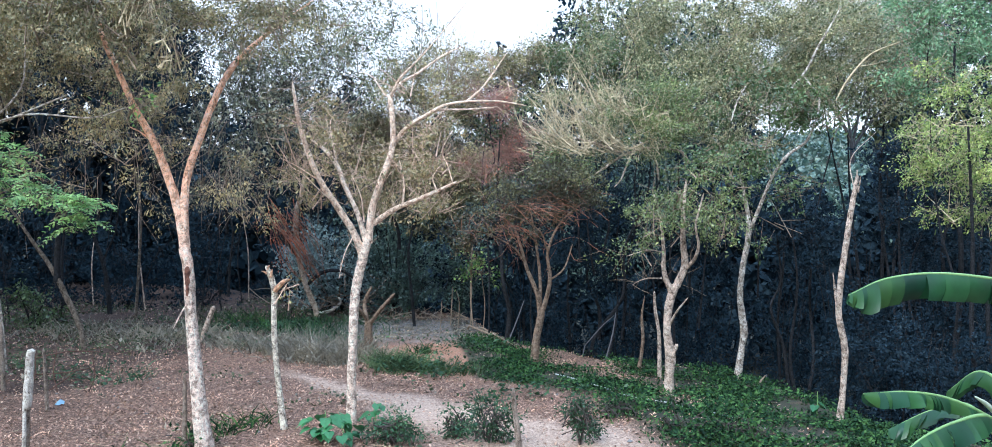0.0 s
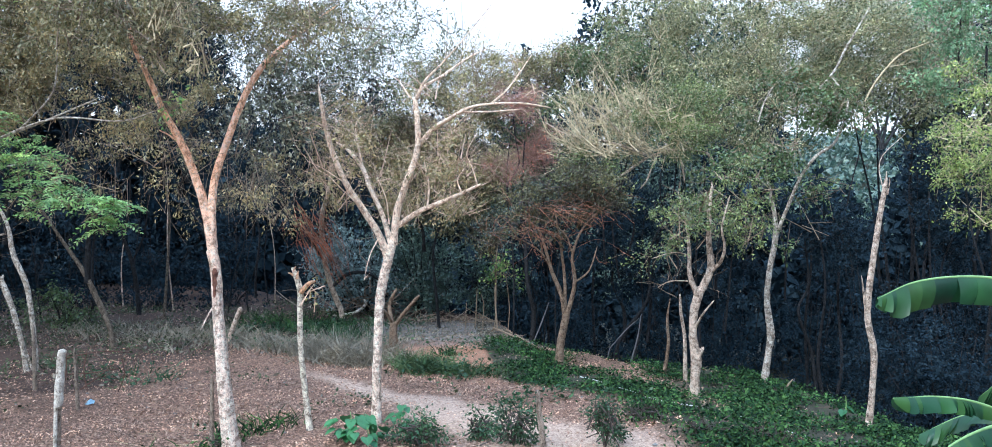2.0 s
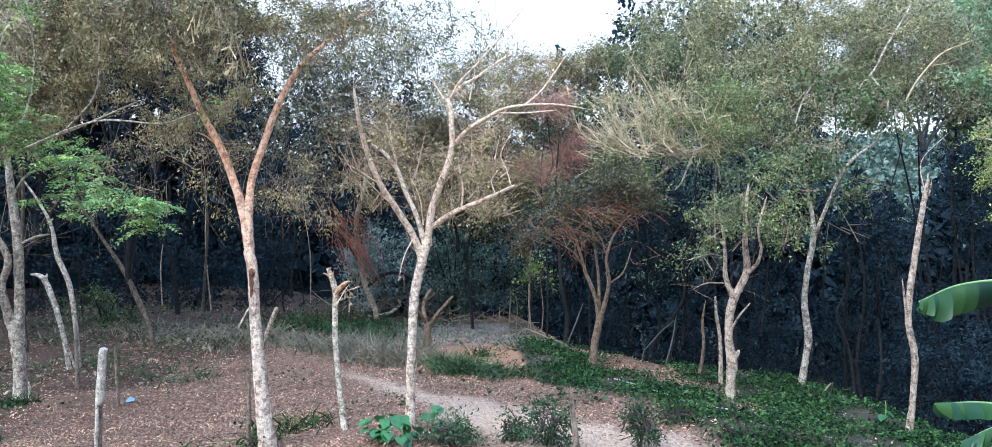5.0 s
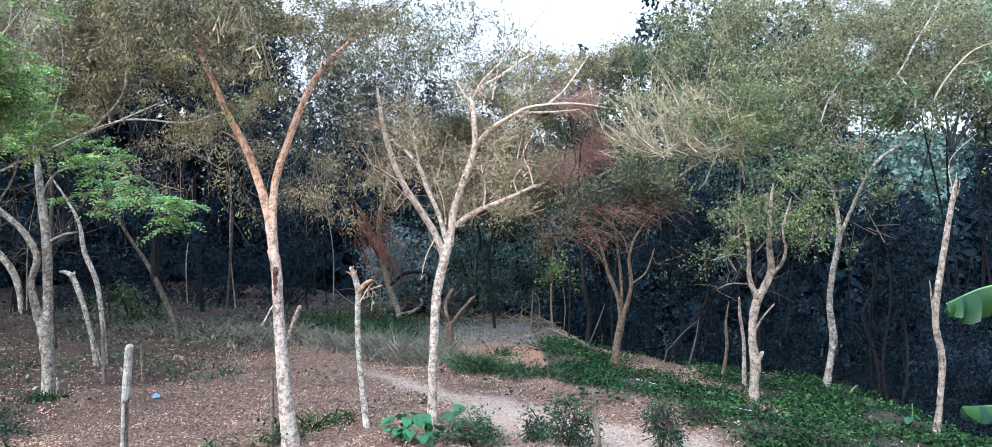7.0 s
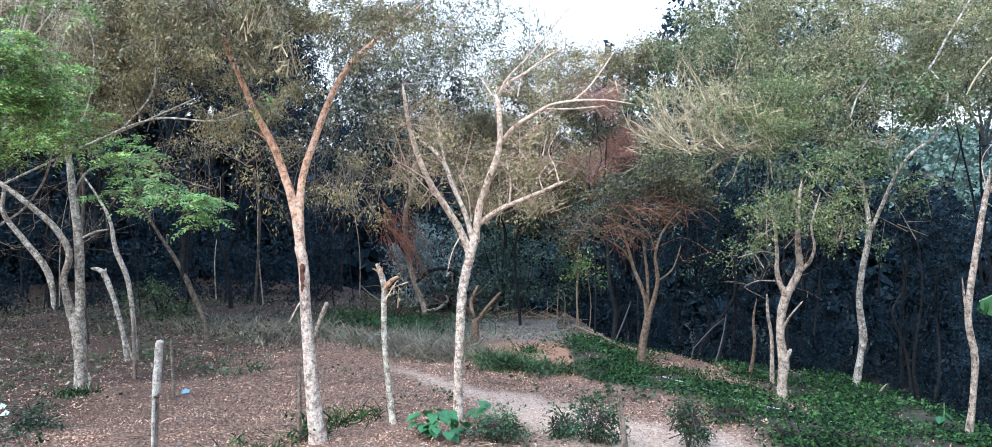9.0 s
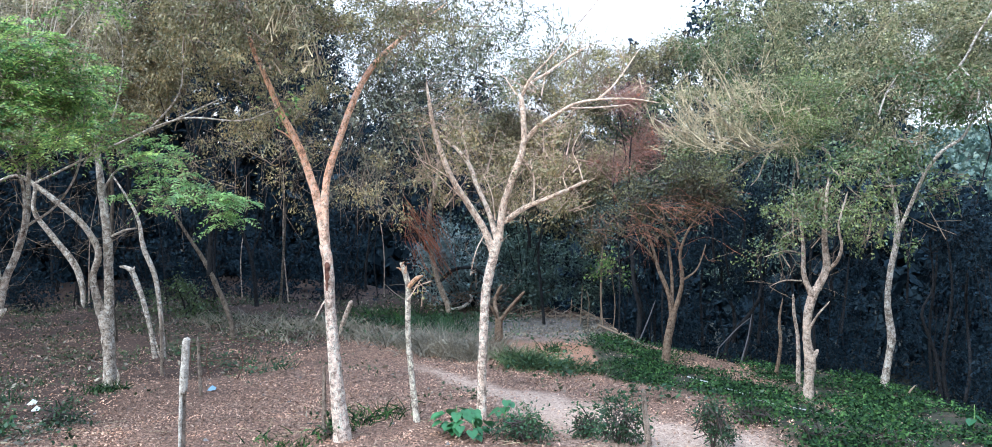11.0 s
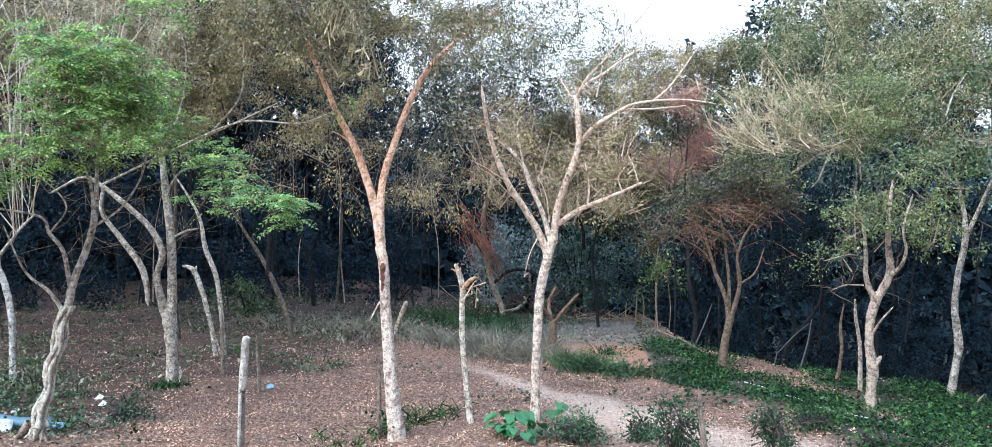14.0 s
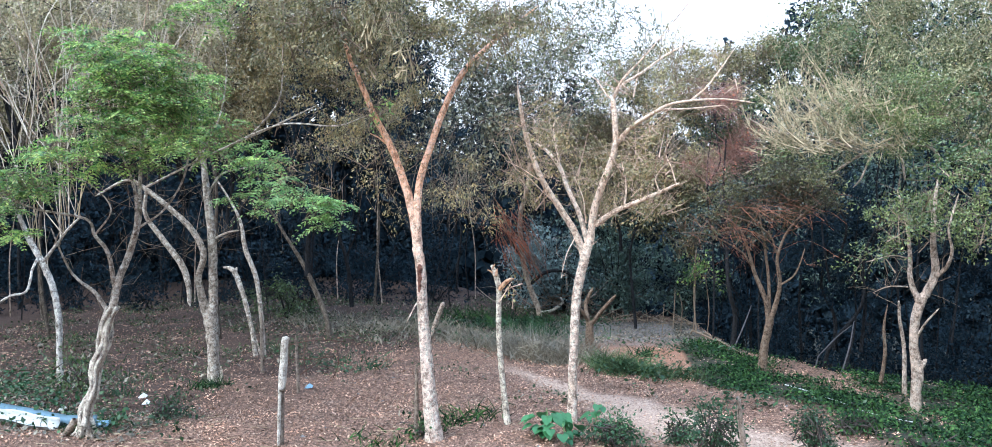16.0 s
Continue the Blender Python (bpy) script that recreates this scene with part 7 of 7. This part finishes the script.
for x, y, w, h, c in ((-1.9, 18.8, 0.9, 0.55, 700), (-1.2, 18.4, 0.8, 0.5, 600), (-2.6, 19.4, 1.0, 0.45, 600), (-3.6, 20.5, 1.3, 0.35, 600), (-5.2, 21.5, 1.6, 0.35, 600), (-6.6, 22.5, 1.6, 0.3, 500), (-8.5, 23.5, 1.8, 0.3, 500)):
    tuft(x, y, w, h, c, grass_dry, "dry_brush", "mound of dry grey grass and fine twigs", "dry brush")

p = np.vstack([np.stack([x + rng.normal(size=k) * w, y + rng.normal(size=k) * 0.3, np.zeros(k)], 1) for x, y, w, k in ((0.1, 17.0, 0.45, 50), (0.9, 16.75, 0.5, 30), (-3.2, 23.4, 1.5, 160), (-6.0, 17.3, 0.8, 16), (-5.1, 16.8, 0.4, 8), (-2.4, 20.5, 1.0, 80), (1.5, 19.8, 0.5, 40), (2.0, 14.4, 0.6, 30), (-10.5, 13.4, 0.8, 40), (-9.6, 12.7, 0.6, 30), (-8.2, 12.0, 0.5, 30), (-7.0, 11.6, 0.4, 20), (-11.8, 14.6, 0.9, 50), (-9.9, 11.5, 0.7, 30))])
p[:, 2] = ground_heights(p[:, 0], p[:, 1])
low_plants(p, 0.22, leaf_shrub, 9, 0.08, "low_weeds", "patches of low green weeds on the terrace", "weeds")

def herb_weight(x, y):
    """Low shade plants: thick at the wood's edge, thinning out over the litter."""
    path, soil, wash, green, humus_shade = ground_masks(x, y)
    patch = np.sin(x * 0.9 + 1.3 * np.sin(y * 0.7)) * np.sin(y * 1.1 - 0.4 * x + 1.0) + 0.5 * np.sin(x * 2.3 + y * 1.7)
    return np.clip(0.55 * humus_shade + 0.35 * patch - 0.22, 0, 0.7) * (1 - wash) * (1 - path) * (edge_distance(x, y) < -1)


low_plants(scatter(9000, (-17, 10), (1, 30), herb_weight), 0.16, leaf_shade, 8, 0.07, "shade_herbs", "low dark green herbs in the shade of the wood", "weeds")
p = scatter(9000, (-17, 12), (1, 30), herb_weight)
flat_leaves(p, 0.12, 1.1, grass_dry, "dead_stalks", "grey dead stalks and grass among the litter", "debris")

# ---- small shrubs at the front of the terrace ----
def shrub(x, y, w, h, leaf, size, name, label, weight=1.0, per=9):
    z0 = ground_height(x, y)
    t = thing(name, (x, y, z0), label, "shrub", "shrubs at the front of the terrace")
    blobs = []
    for k in range(6):
        a = rng.uniform(0, 6.28)
        tip = (x + 0.6 * w * math.cos(a), y + 0.6 * w * math.sin(a), z0 + h * rng.uniform(0.6, 0.95))
        part("stem", stem_mesh("stem", glide([(x, y, z0 - 0.05, 0.012), ((x + tip[0]) / 2, (y + tip[1]) / 2, z0 + h * 0.45, 0.009), (*tip, 0.004)], 3), twig_dark, 5), t)
        blobs.append((x + 0.45 * w * math.cos(a), y + 0.45 * w * math.sin(a), z0 + h * rng.uniform(0.3, 0.8), w * 0.42, w * 0.42, h * 0.24, weight * 1.8))
    crown(t, blobs, leaf, twig_dark, size, twigs=0.3, per=per)
    return t


shrub(1.1, 11.5, 0.36, 0.52, leaf_shrub, 0.048, "low_shrub", "dense low dark green shrub")
shrub(0.75, 11.9, 0.25, 0.34, leaf_shrub, 0.048, "low_shrub", "dense low dark green shrub")
shrub(2.35, 11.4, 0.23, 0.66, leaf_shrub, 0.042, "narrow_shrub", "narrow dark bluish-green shrub", 0.8)
shrub(-0.2, 11.6, 0.45, 0.36, leaf_shrub, 0.045, "low_shrub", "spreading low green shrub beside a slender tree")
shrub(3.9, 11.7, 0.4, 0.22, leaf_cover, 0.07, "low_shrub", "low bright green shrub on the bank", 0.5)
shrub(4.7, 11.2, 0.45, 0.28, leaf_cover, 0.07, "low_shrub", "low bright green shrub on the bank", 0.5)
shrub(3.2, 12.6, 0.4, 0.25, leaf_cover, 0.06, "low_shrub", "low green shrub on the bank")
shrub(-2.9, 12.0, 0.3, 0.2, leaf_cover, 0.06, "low_shrub", "sparse green seedling at the foot of a trunk", 0.4)
shrub(-9.3, 13.6, 0.35, 0.75, leaf_green, 0.08, "sapling_shrub", "small green sapling among the litter", 0.3)
shrub(-7.0, 12.4, 0.35, 0.25, leaf_shrub, 0.06, "low_shrub", "low dark shrub at the foot of a gnarled tree", 0.8)


def broad_leaf(name, at, aim, size, parent):
    """A heart-shaped leaf, slightly folded along its middle."""
    aim = Vector(aim).normalized()
    side = aim.cross(Vector((0, 0, 1))).normalized()
    up = side.cross(aim)
    out = [(0.0, 0.0), (-0.12, 0.28), (0.12, 0.46), (0.45, 0.42), (0.8, 0.2), (1.0, 0.0)]
    verts, quads = [], []
    for sgn in (1, -1):
        for u, w in out:
            verts.append(Vector(at) + aim * u * size + side * sgn * w * size + up * (0.10 * w - 0.18 * u * u) * size)
            verts.append(Vector(at) + aim * max(u, 0) * size + up * (-0.18 * u * u - 0.03) * size)
    for h in (0, 12):
        for k in range(5):
            quads.append((h + 2 * k, h + 2 * k + 2, h + 2 * k + 3, h + 2 * k + 1))
    part(name, mesh(name, np.array([tuple(v) for v in verts]), np.array(quads), leaf_big, True), parent)


for x, y, h, w, c in ((6.3, 12.6, 0.35, 0.16, 6), (-1.1, 12.0, 0.42, 0.34, 26), (-0.85, 11.7, 0.28, 0.3, 14), (-0.45, 12.6, 0.40, 0.16, 7), (-0.25, 11.9, 0.25, 0.25, 10)):
    t = thing("broad_leaved_plant", (x, y, ground_height(x, y)), "young plant with broad fresh green leaves", "plant", "shrubs at the front of the terrace")
    part("stem", stem_mesh("stem", glide([(x, y, -0.05, 0.012), (x + 0.02, y, h * 0.5, 0.01), (x, y - 0.03, h, 0.005)], 3), banana_rib, 5), t)
    for k in range(c):
        a = rng.uniform(0, 6.28)
        s = rng.uniform(0.1, 1.0)
        at = (x + w * s * math.cos(a), y + w * s * math.sin(a) * 0.8, ground_height(x, y) + h * rng.uniform(0.35, 1.05) * (1.1 - 0.35 * s))
        broad_leaf("leaf", at, (math.cos(a) + rng.normal() * 0.4, math.sin(a) - 0.5 + rng.normal() * 0.4, -0.45), rng.uniform(0.11, 0.19), t)

# ---- sticks, stones, poles and pipes ----
p = scatter(5500, (-16, 9.5), (6, 28), lambda x, y: np.clip(0.25 + ground_masks(x, y)[2] - ground_masks(x, y)[0] * 0.2, 0, 1) * (edge_distance(x, y) < 0.5))
a = rng.uniform(0, 6.28, len(p))
ln = rng.uniform(0.05, 0.25, len(p)) * np.where(rng.random(len(p)) < 0.06, 2.5, 1)
d = np.stack([np.cos(a), np.sin(a), rng.normal(size=len(p)) * 0.08], 1)
r = rng.uniform(0.002, 0.006, len(p))
v, q = twig_prisms(p + np.array([0, 0, 0.02]), p + d * ln[:, None] + np.array([0, 0, 0.025]), r, r * 0.6)
lone("fallen_sticks", mesh("fallen_sticks", v, q, twig_grey), "pale fallen sticks scattered on the ground", "sticks", kind="stuff")


p = scatter(2600, (-12, 9.3), (0.5, 13.5), lambda x, y: np.clip((13.5 - y) / 5, 0, 1) * (0.35 + 0.3 * np.sin(x * 1.7)))
a = rng.normal(0.2, 0.6, len(p))
ln = rng.uniform(0.12, 0.45, len(p))
d = np.stack([np.cos(a), np.sin(a), rng.normal(size=len(p)) * 0.06], 1)
r = rng.uniform(0.0015, 0.004, len(p))
v, q = twig_prisms(p + np.array([0, 0, 0.025]), p + d * ln[:, None] + np.array([0, 0, 0.03]), r, r * 0.6)
lone("dry_straw", mesh("dry_straw", v, q, twig_khaki), "pale dry straw and stalks strewn over the litter", "straw", kind="stuff")


def pebbles(pos, size, mat, name, label):
    v0 = np.array([(1, 0, 0), (0, 1, 0), (-1, 0, 0), (0, -1, 0), (0, 0, 0.7), (0, 0, -0.5)], float)
    q0 = np.array([(0, 1, 4), (1, 2, 4), (2, 3, 4), (3, 0, 4), (1, 0, 5), (2, 1, 5), (3, 2, 5), (0, 3, 5)])
    k = len(pos)
    s = size * rng.uniform(0.4, 1.5, (k, 1, 1)) * rng.uniform(0.6, 1.3, (k, 6, 1))
    v = (pos[:, None] + v0[None] * s).reshape(-1, 3)
    q = (q0[None] + 6 * np.arange(k)[:, None, None]).reshape(-1, 3)
    return lone(name, mesh(name, v, q, mat), label, "stones", kind="stuff")


pebbles(scatter(1500, (-3.5, 20.2), (4, 25.5), lambda x, y: ground_masks(x, y)[2] * (edge_distance(x, y) < 0.3)), 0.03, stone_grey, "wash_stones", "loose grey stones and chips on the ground")
pebbles(scatter(500, (-14, 9.5), (6, 20), lambda x, y: 0.4 * (edge_distance(x, y) < 0)), 0.03, stone_grey, "scattered_stones", "small pale stones scattered over the terrace")

pebbles(scatter(2600, (-3, 10.5), (5, 19), lambda x, y: np.clip(ground_masks(x, y)[0] + 0.5 * ground_masks(x, y)[1], 0, 1) * (edge_distance(x, y) < -0.5)), 0.022, clod_soil, "soil_clods", "crumbs of pale pinkish soil on the path")

flat_leaves(scatter(14000, (-4, 20), (4, 26), lambda x, y: ground_masks(x, y)[2] * (edge_distance(x, y) < 0.4)), 0.07, 0.5, grass_dry, "grey_debris", "grey leaf and twig debris at the wood edge", "debris")

flat_leaves(np.vstack([scatter(2200, (-12.5, 10.8), (-6.8, 12.9), lambda x, y: 0.8 + 0 * x), scatter(1800, (-13.5, 12.5), (-9.2, 15.5), lambda x, y: 0.7 + 0 * x)]), 0.08, 0.6, grass_dry, "grey_debris", "grey dead grass and twig debris round the gutters", "debris")

# brush heap at the foot of the wood
heap = thing("brush_heap", (-1.6, 27.2, 0), "tangled heap of dead branches at the wood edge", "brush heap")
for k in range(60):
    a, s = rng.uniform(0, 6.28), rng.uniform(0.5, 1.5)
    c = np.array([-1.6 + rng.normal() * 0.9, 26.6 + rng.normal() * 0.6, 0.15 + abs(rng.normal()) * 0.4])
    e = c + np.array([math.cos(a), math.sin(a) * 0.6, rng.uniform(-0.2, 0.7)]) * s
    c[2], e[2] = max(c[2], 0.05), max(e[2], 0.05)
    r = rng.uniform(0.01, 0.03)
    part("dead_branch", stem_mesh("dead_branch", glide([(*c, r), (*((c + e) / 2 + rng.normal(size=3) * 0.08), r * 0.8), (*e, r * 0.4)], 3), old_wood if k % 4 else twig_grey, 5), heap)
fence = thing("brush_fence", (0.7, 24.0, 0), "low line of broken pale sticks along the wood", "brush fence")
for k in range(52):
    x = rng.uniform(-0.9, 2.0)
    y = 24.6 - 0.4 * x + rng.normal() * 0.25
    up = rng.random() < 0.3
    a = rng.normal() * 0.3 if up else rng.uniform(0.9, 1.6) * rng.choice((-1, 1))
    s = rng.uniform(0.12, 0.4) if up else rng.uniform(0.25, 0.7)
    r = rng.uniform(0.006, 0.013)
    part("stick", stem_mesh("stick", glide([(x, y, 0.0 if up else 0.08, r), (x + math.sin(a) * s * 0.5, y + 0.03, 0.08 + abs(math.cos(a)) * s * 0.5, r * 0.9), (x + math.sin(a) * s, y + rng.normal() * 0.1, 0.05 + abs(math.cos(a)) * s, r * 0.6)], 3), twig_grey if k % 3 else old_wood, 5), fence)
log = thing("crooked_log", (-2.3, 26.0, 0), "pale crooked fallen branch beside a brush heap", "log")
part("stem", stem_mesh("stem", glide([(-2.7, 26.2, 0.03, 0.05), (-2.2, 26.0, 0.15, 0.05), (-1.9, 25.9, 0.4, 0.04), (-1.95, 25.9, 0.55, 0.03)], 4), post_wood, 7), log)

# a thin white water pipe along the bank, in several lengths
for a, c in (((2.75, 15.65), (3.05, 15.15)), ((3.25, 14.75), (3.5, 14.35)), ((3.6, 14.15), (3.95, 13.6)), ((4.0, 13.45), (4.2, 13.15)), ((4.22, 13.1), (4.35, 12.85)), ((4.62, 12.45), (4.78, 12.15)), ((5.0, 11.8), (5.2, 11.5))):
    rowz = [(*(np.array(a) + (np.array(c) - np.array(a)) * s + rng.normal(size=2) * 0.01), ground_height(*(np.array(a) + (np.array(c) - np.array(a)) * s)) + 0.055, 0.0095) for s in (0, 0.33, 0.67, 1)]
    lone("water_pipe", stem_mesh("water_pipe", glide(rowz, 3), pipe_white, 8, 0.0), "thin white plastic pipe half hidden in green plants", "pipe", "pipes along the bank")


def gutter(name, a, c, radius, mat, label, lift, turn):
    """A half-round channel of sheet, open at the top, lying on the ground."""
    a, c = Vector(a), Vector(c)
    d = (c - a).normalized()
    s = d.cross(Vector((0, 0, 1))).normalized()
    verts, quads = [], []
    m = 9
    steps = 13
    for k in range(steps):
        p = a + (c - a) * k / (steps - 1)
        p.z = ground_height(p.x, p.y) + lift + radius + 0.008 * math.sin(k * 1.7)
        for r in (radius, radius - 0.012):
            for j in range(m):
                t = math.pi * (1.0 + j / (m - 1)) + turn
                verts.append(tuple(p + s * math.cos(t) * r + Vector((0, 0, 1)) * math.sin(t) * r))
    for k in range(steps - 1):
        for j in range(m - 1):
            o, w = k * 2 * m, 2 * m
            quads.append((o + j, o + j + 1, o + w + j + 1, o + w + j))
            quads.append((o + m + j + 1, o + m + j, o + w + m + j, o + w + m + j + 1))
        for j in (0, m - 1):
            quads.append((k * 2 * m + j, (k + 1) * 2 * m + j, (k + 1) * 2 * m + m + j, k * 2 * m + m + j))
    for k in (0, steps - 1):
        for j in range(m - 1):
            quads.append((k * 2 * m + j, k * 2 * m + j + 1, k * 2 * m + m + j + 1, k * 2 * m + m + j))
    lone(name, mesh(name, np.array(verts), np.array(quads), mat, True), label, "gutter", "gutters on the ground")


gutter("gutter", (-11.2, 12.5, 0), (-7.62, 11.65, 0), 0.15, pipe_blue, "light blue half-round gutter lying on the litter", 0.0, 0.5)
gutter("gutter", (-11.0, 12.1, 0), (-8.3, 11.45, 0), 0.12, pipe_white, "white half-round gutter lying beside a blue one", 0.0, -0.4)
for x, y, mat in ((-5.6, 14.6, pipe_blue), (-8.2, 13.6, pipe_white), (-8.9, 13.0, stone_grey), (-9.0, 12.6, pipe_white), (-7.9, 13.2, pipe_white)):
    z = ground_height(x, y)
    w = rng.uniform(0.05, 0.09)
    scrap = [(x - w, y, z + 0.01), (x, y - w * 0.5, z + 0.015), (x + w, y, z + 0.02), (x + w * 0.9, y + w, z + 0.05), (x, y + w * 0.8, z + 0.09), (x - w, y + w, z + 0.03)]
    lone("litter_scrap", mesh("litter_scrap", np.array(scrap), np.array([(0, 1, 4, 5), (1, 2, 3, 4)]), mat), "crumpled scrap of pale plastic on the litter", "litter")

# rusty frame of thin rods behind the fence
frame_thing = thing("rusty_frame", (-5.95, 15.6, 0), "rusty bent frame of thin rods beside a fence post", "metal frame")
for a, c in (((-6.42, 15.5, 0), (-6.36, 15.6, 0.72)), ((-5.52, 15.7, 0), (-5.45, 15.7, 0.62)), ((-6.5, 15.6, 0.60), (-5.3, 15.7, 0.70)), ((-6.40, 15.6, 0.35), (-5.5, 15.7, 0.42)), ((-5.95, 15.5, 0), (-6.02, 15.65, 0.78)), ((-6.2, 15.55, 0.02), (-5.6, 15.75, 0.5))):
    mid = (np.array(a) + np.array(c)) / 2 + rng.normal(size=3) * 0.05
    part("rod", stem_mesh("rod", glide([(*a, 0.010), (*mid, 0.010), (*c, 0.008)], 4), rust, 5), frame_thing)

# long leafless whips rising from the white-barked tree
for k in range(26):
    r = rng.uniform(0.005, 0.012)
    if k % 2:
        s = rng.uniform(0, 1)
        x0, y0, z0 = -10.75 - 0.9 * s + rng.normal() * 0.03, 14.82, 1.75 + 1.95 * s
        lean, h = 0.9 + rng.normal() * 1.9, rng.uniform(2.4, 5.4)
    else:
        s = rng.uniform(0, 1)
        x0, y0, z0 = -10.56 + 0.63 * s, 14.72 - 0.2 * s, 2.58 + 0.5 * s
        lean, h = 0.5 + rng.normal() * 1.5, rng.uniform(2.4, 5.2)
    bow = rng.normal() * 0.45
    pts = [(x0, y0, z0, r), (x0 + lean * 0.2 + bow * 0.7, y0 - rng.uniform(0, 0.3), z0 + h * 0.35, r * 0.9), (x0 + lean * 0.55 + bow, y0 - rng.uniform(0, 0.6), z0 + h * 0.7, r * 0.7), (x0 + lean * 1.15, y0 + rng.normal() * 0.5, z0 + h, r * 0.3)]
    part("whip", stem_mesh("whip", glide(pts, 5), (twig_pale, twig_grey, twig_pale, twig_khaki)[k // 2 % 4], 5), pale)
for k in range(64):
    # dry shoots that stand up out of the crown of the dull green tree behind
    foot = np.array([rng.uniform(-14.2, -9.6), 17.6 + rng.normal() * 0.3, rng.uniform(4.2, 6.2)])
    rise = rng.uniform(1.6, 3.6)
    tip = foot + np.array([(foot[0] + 11.6) * 0.25 * rise + rng.normal() * 0.55, rng.normal() * 0.3 - 0.3, rise])
    part("shoot", stem_mesh("shoot", whip_rows(foot, tip, rng.uniform(0.006, 0.017), (rng.normal() * 0.22, 0, 0)), (twig_pale, twig_pale, twig_pink, twig_grey)[k % 4], 5), dull)

# ---- banana plant close to the camera ----
def banana_leaf(plant, spine, width, droop):
    """A long blade whose halves hang from the midrib in pleats, split in places along the veins."""
    p = glide(spine, 26)
    n = len(p)
    rib_rows = np.hstack([p, np.linspace(0.026, 0.006, n)[:, None]])
    start = n // 5
    d = unit(np.gradient(p, axis=0))
    side = unit(np.cross(d, np.array([0, 0, 1.0])))
    m = 7
    rows = n - start
    verts, quads = [], []
    blade = np.linspace(0, 1, rows)
    half = width * np.clip(np.minimum(blade * 5 + 0.2, (1.01 - blade) * 8) ** 0.6, 0.03, 1)
    for sgn in (1, -1):
        k = 0
        while k < rows - 1:
            # one strip between two folds; neighbours lean differently
            wide = int(min(rows - 1 - k, rng.integers(2, 5) if rng.random() < 0.45 else rng.integers(6, 15)))
            lean, skew, cut = rng.normal() * 0.10, rng.normal() * 0.25, rng.uniform(0.93, 1.03)
            first = len(verts)
            for i in range(k, k + wide + 1):
                u = (i - k) / wide - 0.5
                for j in range(m):
                    f = j / (m - 1)
                    a = droop * (0.72 + 0.34 * f) + (lean + skew * u) * f
                    out = side[start + i] * sgn * math.cos(a) - np.array([0, 0, 1]) * math.sin(a)
                    verts.append(p[start + i] + (out + d[start + i] * 0.25 * f) * half[i] * f * cut + np.array([0, 0, 0.010]))
            for i in range(wide):
                for j in range(m - 1):
                    o = first + i * m + j
                    quads.append((o, o + 1, o + m + 1, o + m))
            k += wide
    leaf = part("leaf", mesh("leaf", np.array(verts), np.array(quads), banana_green, True), plant)
    part("midrib", stem_mesh("midrib", rib_rows, banana_rib, 6, 0.0), leaf)


plant = thing("banana_plant", (5.41, 7.2, 0), "banana plant with broad torn green leaves", "banana plant")
part("stalk", stem_mesh("stalk", glide([(5.41, 7.2, -0.1, 0.13), (5.43, 7.2, 0.6, 0.11), (5.42, 7.2, 1.25, 0.06)], 6), banana_stem, 12), plant)
banana_leaf(plant, [(5.46, 7.20, 1.28), (5.95, 7.20, 1.84), (5.92, 7.10, 2.32), (5.47, 7.00, 2.49), (5.03, 6.90, 2.57), (4.46, 6.80, 2.63), (3.95, 6.70, 2.60), (3.57, 6.60, 2.48)], 0.24, 1.30)
banana_leaf(plant, [(5.39, 7.20, 1.17), (4.98, 7.00, 1.40), (4.52, 6.80, 1.58), (4.06, 6.60, 1.68), (3.59, 6.40, 1.72)], 0.15, 1.00)
banana_leaf(plant, [(5.36, 7.20, 1.11), (4.99, 6.90, 1.38), (4.50, 6.60, 1.42), (4.03, 6.30, 1.39), (3.67, 6.10, 1.28)], 0.21, 1.00)
banana_leaf(plant, [(5.47, 7.30, 1.08), (5.63, 7.60, 1.48), (5.61, 7.90, 1.56), (5.50, 8.20, 1.30)], 0.17, 1.10)
banana_leaf(plant, [(5.44, 7.30, 1.02), (5.38, 7.70, 1.28), (5.18, 8.00, 1.16), (4.87, 8.20, 0.93)], 0.20, 0.70)
banana_leaf(plant, [(5.50, 7.30, 1.08), (5.83, 7.70, 1.45), (6.41, 8.10, 1.62), (7.17, 8.50, 1.56)], 0.20, 1.00)
part("petiole", stem_mesh("petiole", glide([(5.42, 7.2, 1.1, 0.025), (5.26, 7.1, 1.30, 0.025), (5.06, 7.0, 1.46, 0.022), (4.92, 6.95, 1.54, 0.008)], 4), banana_pale, 7, 0.0), plant, "pale rolled young leaf")
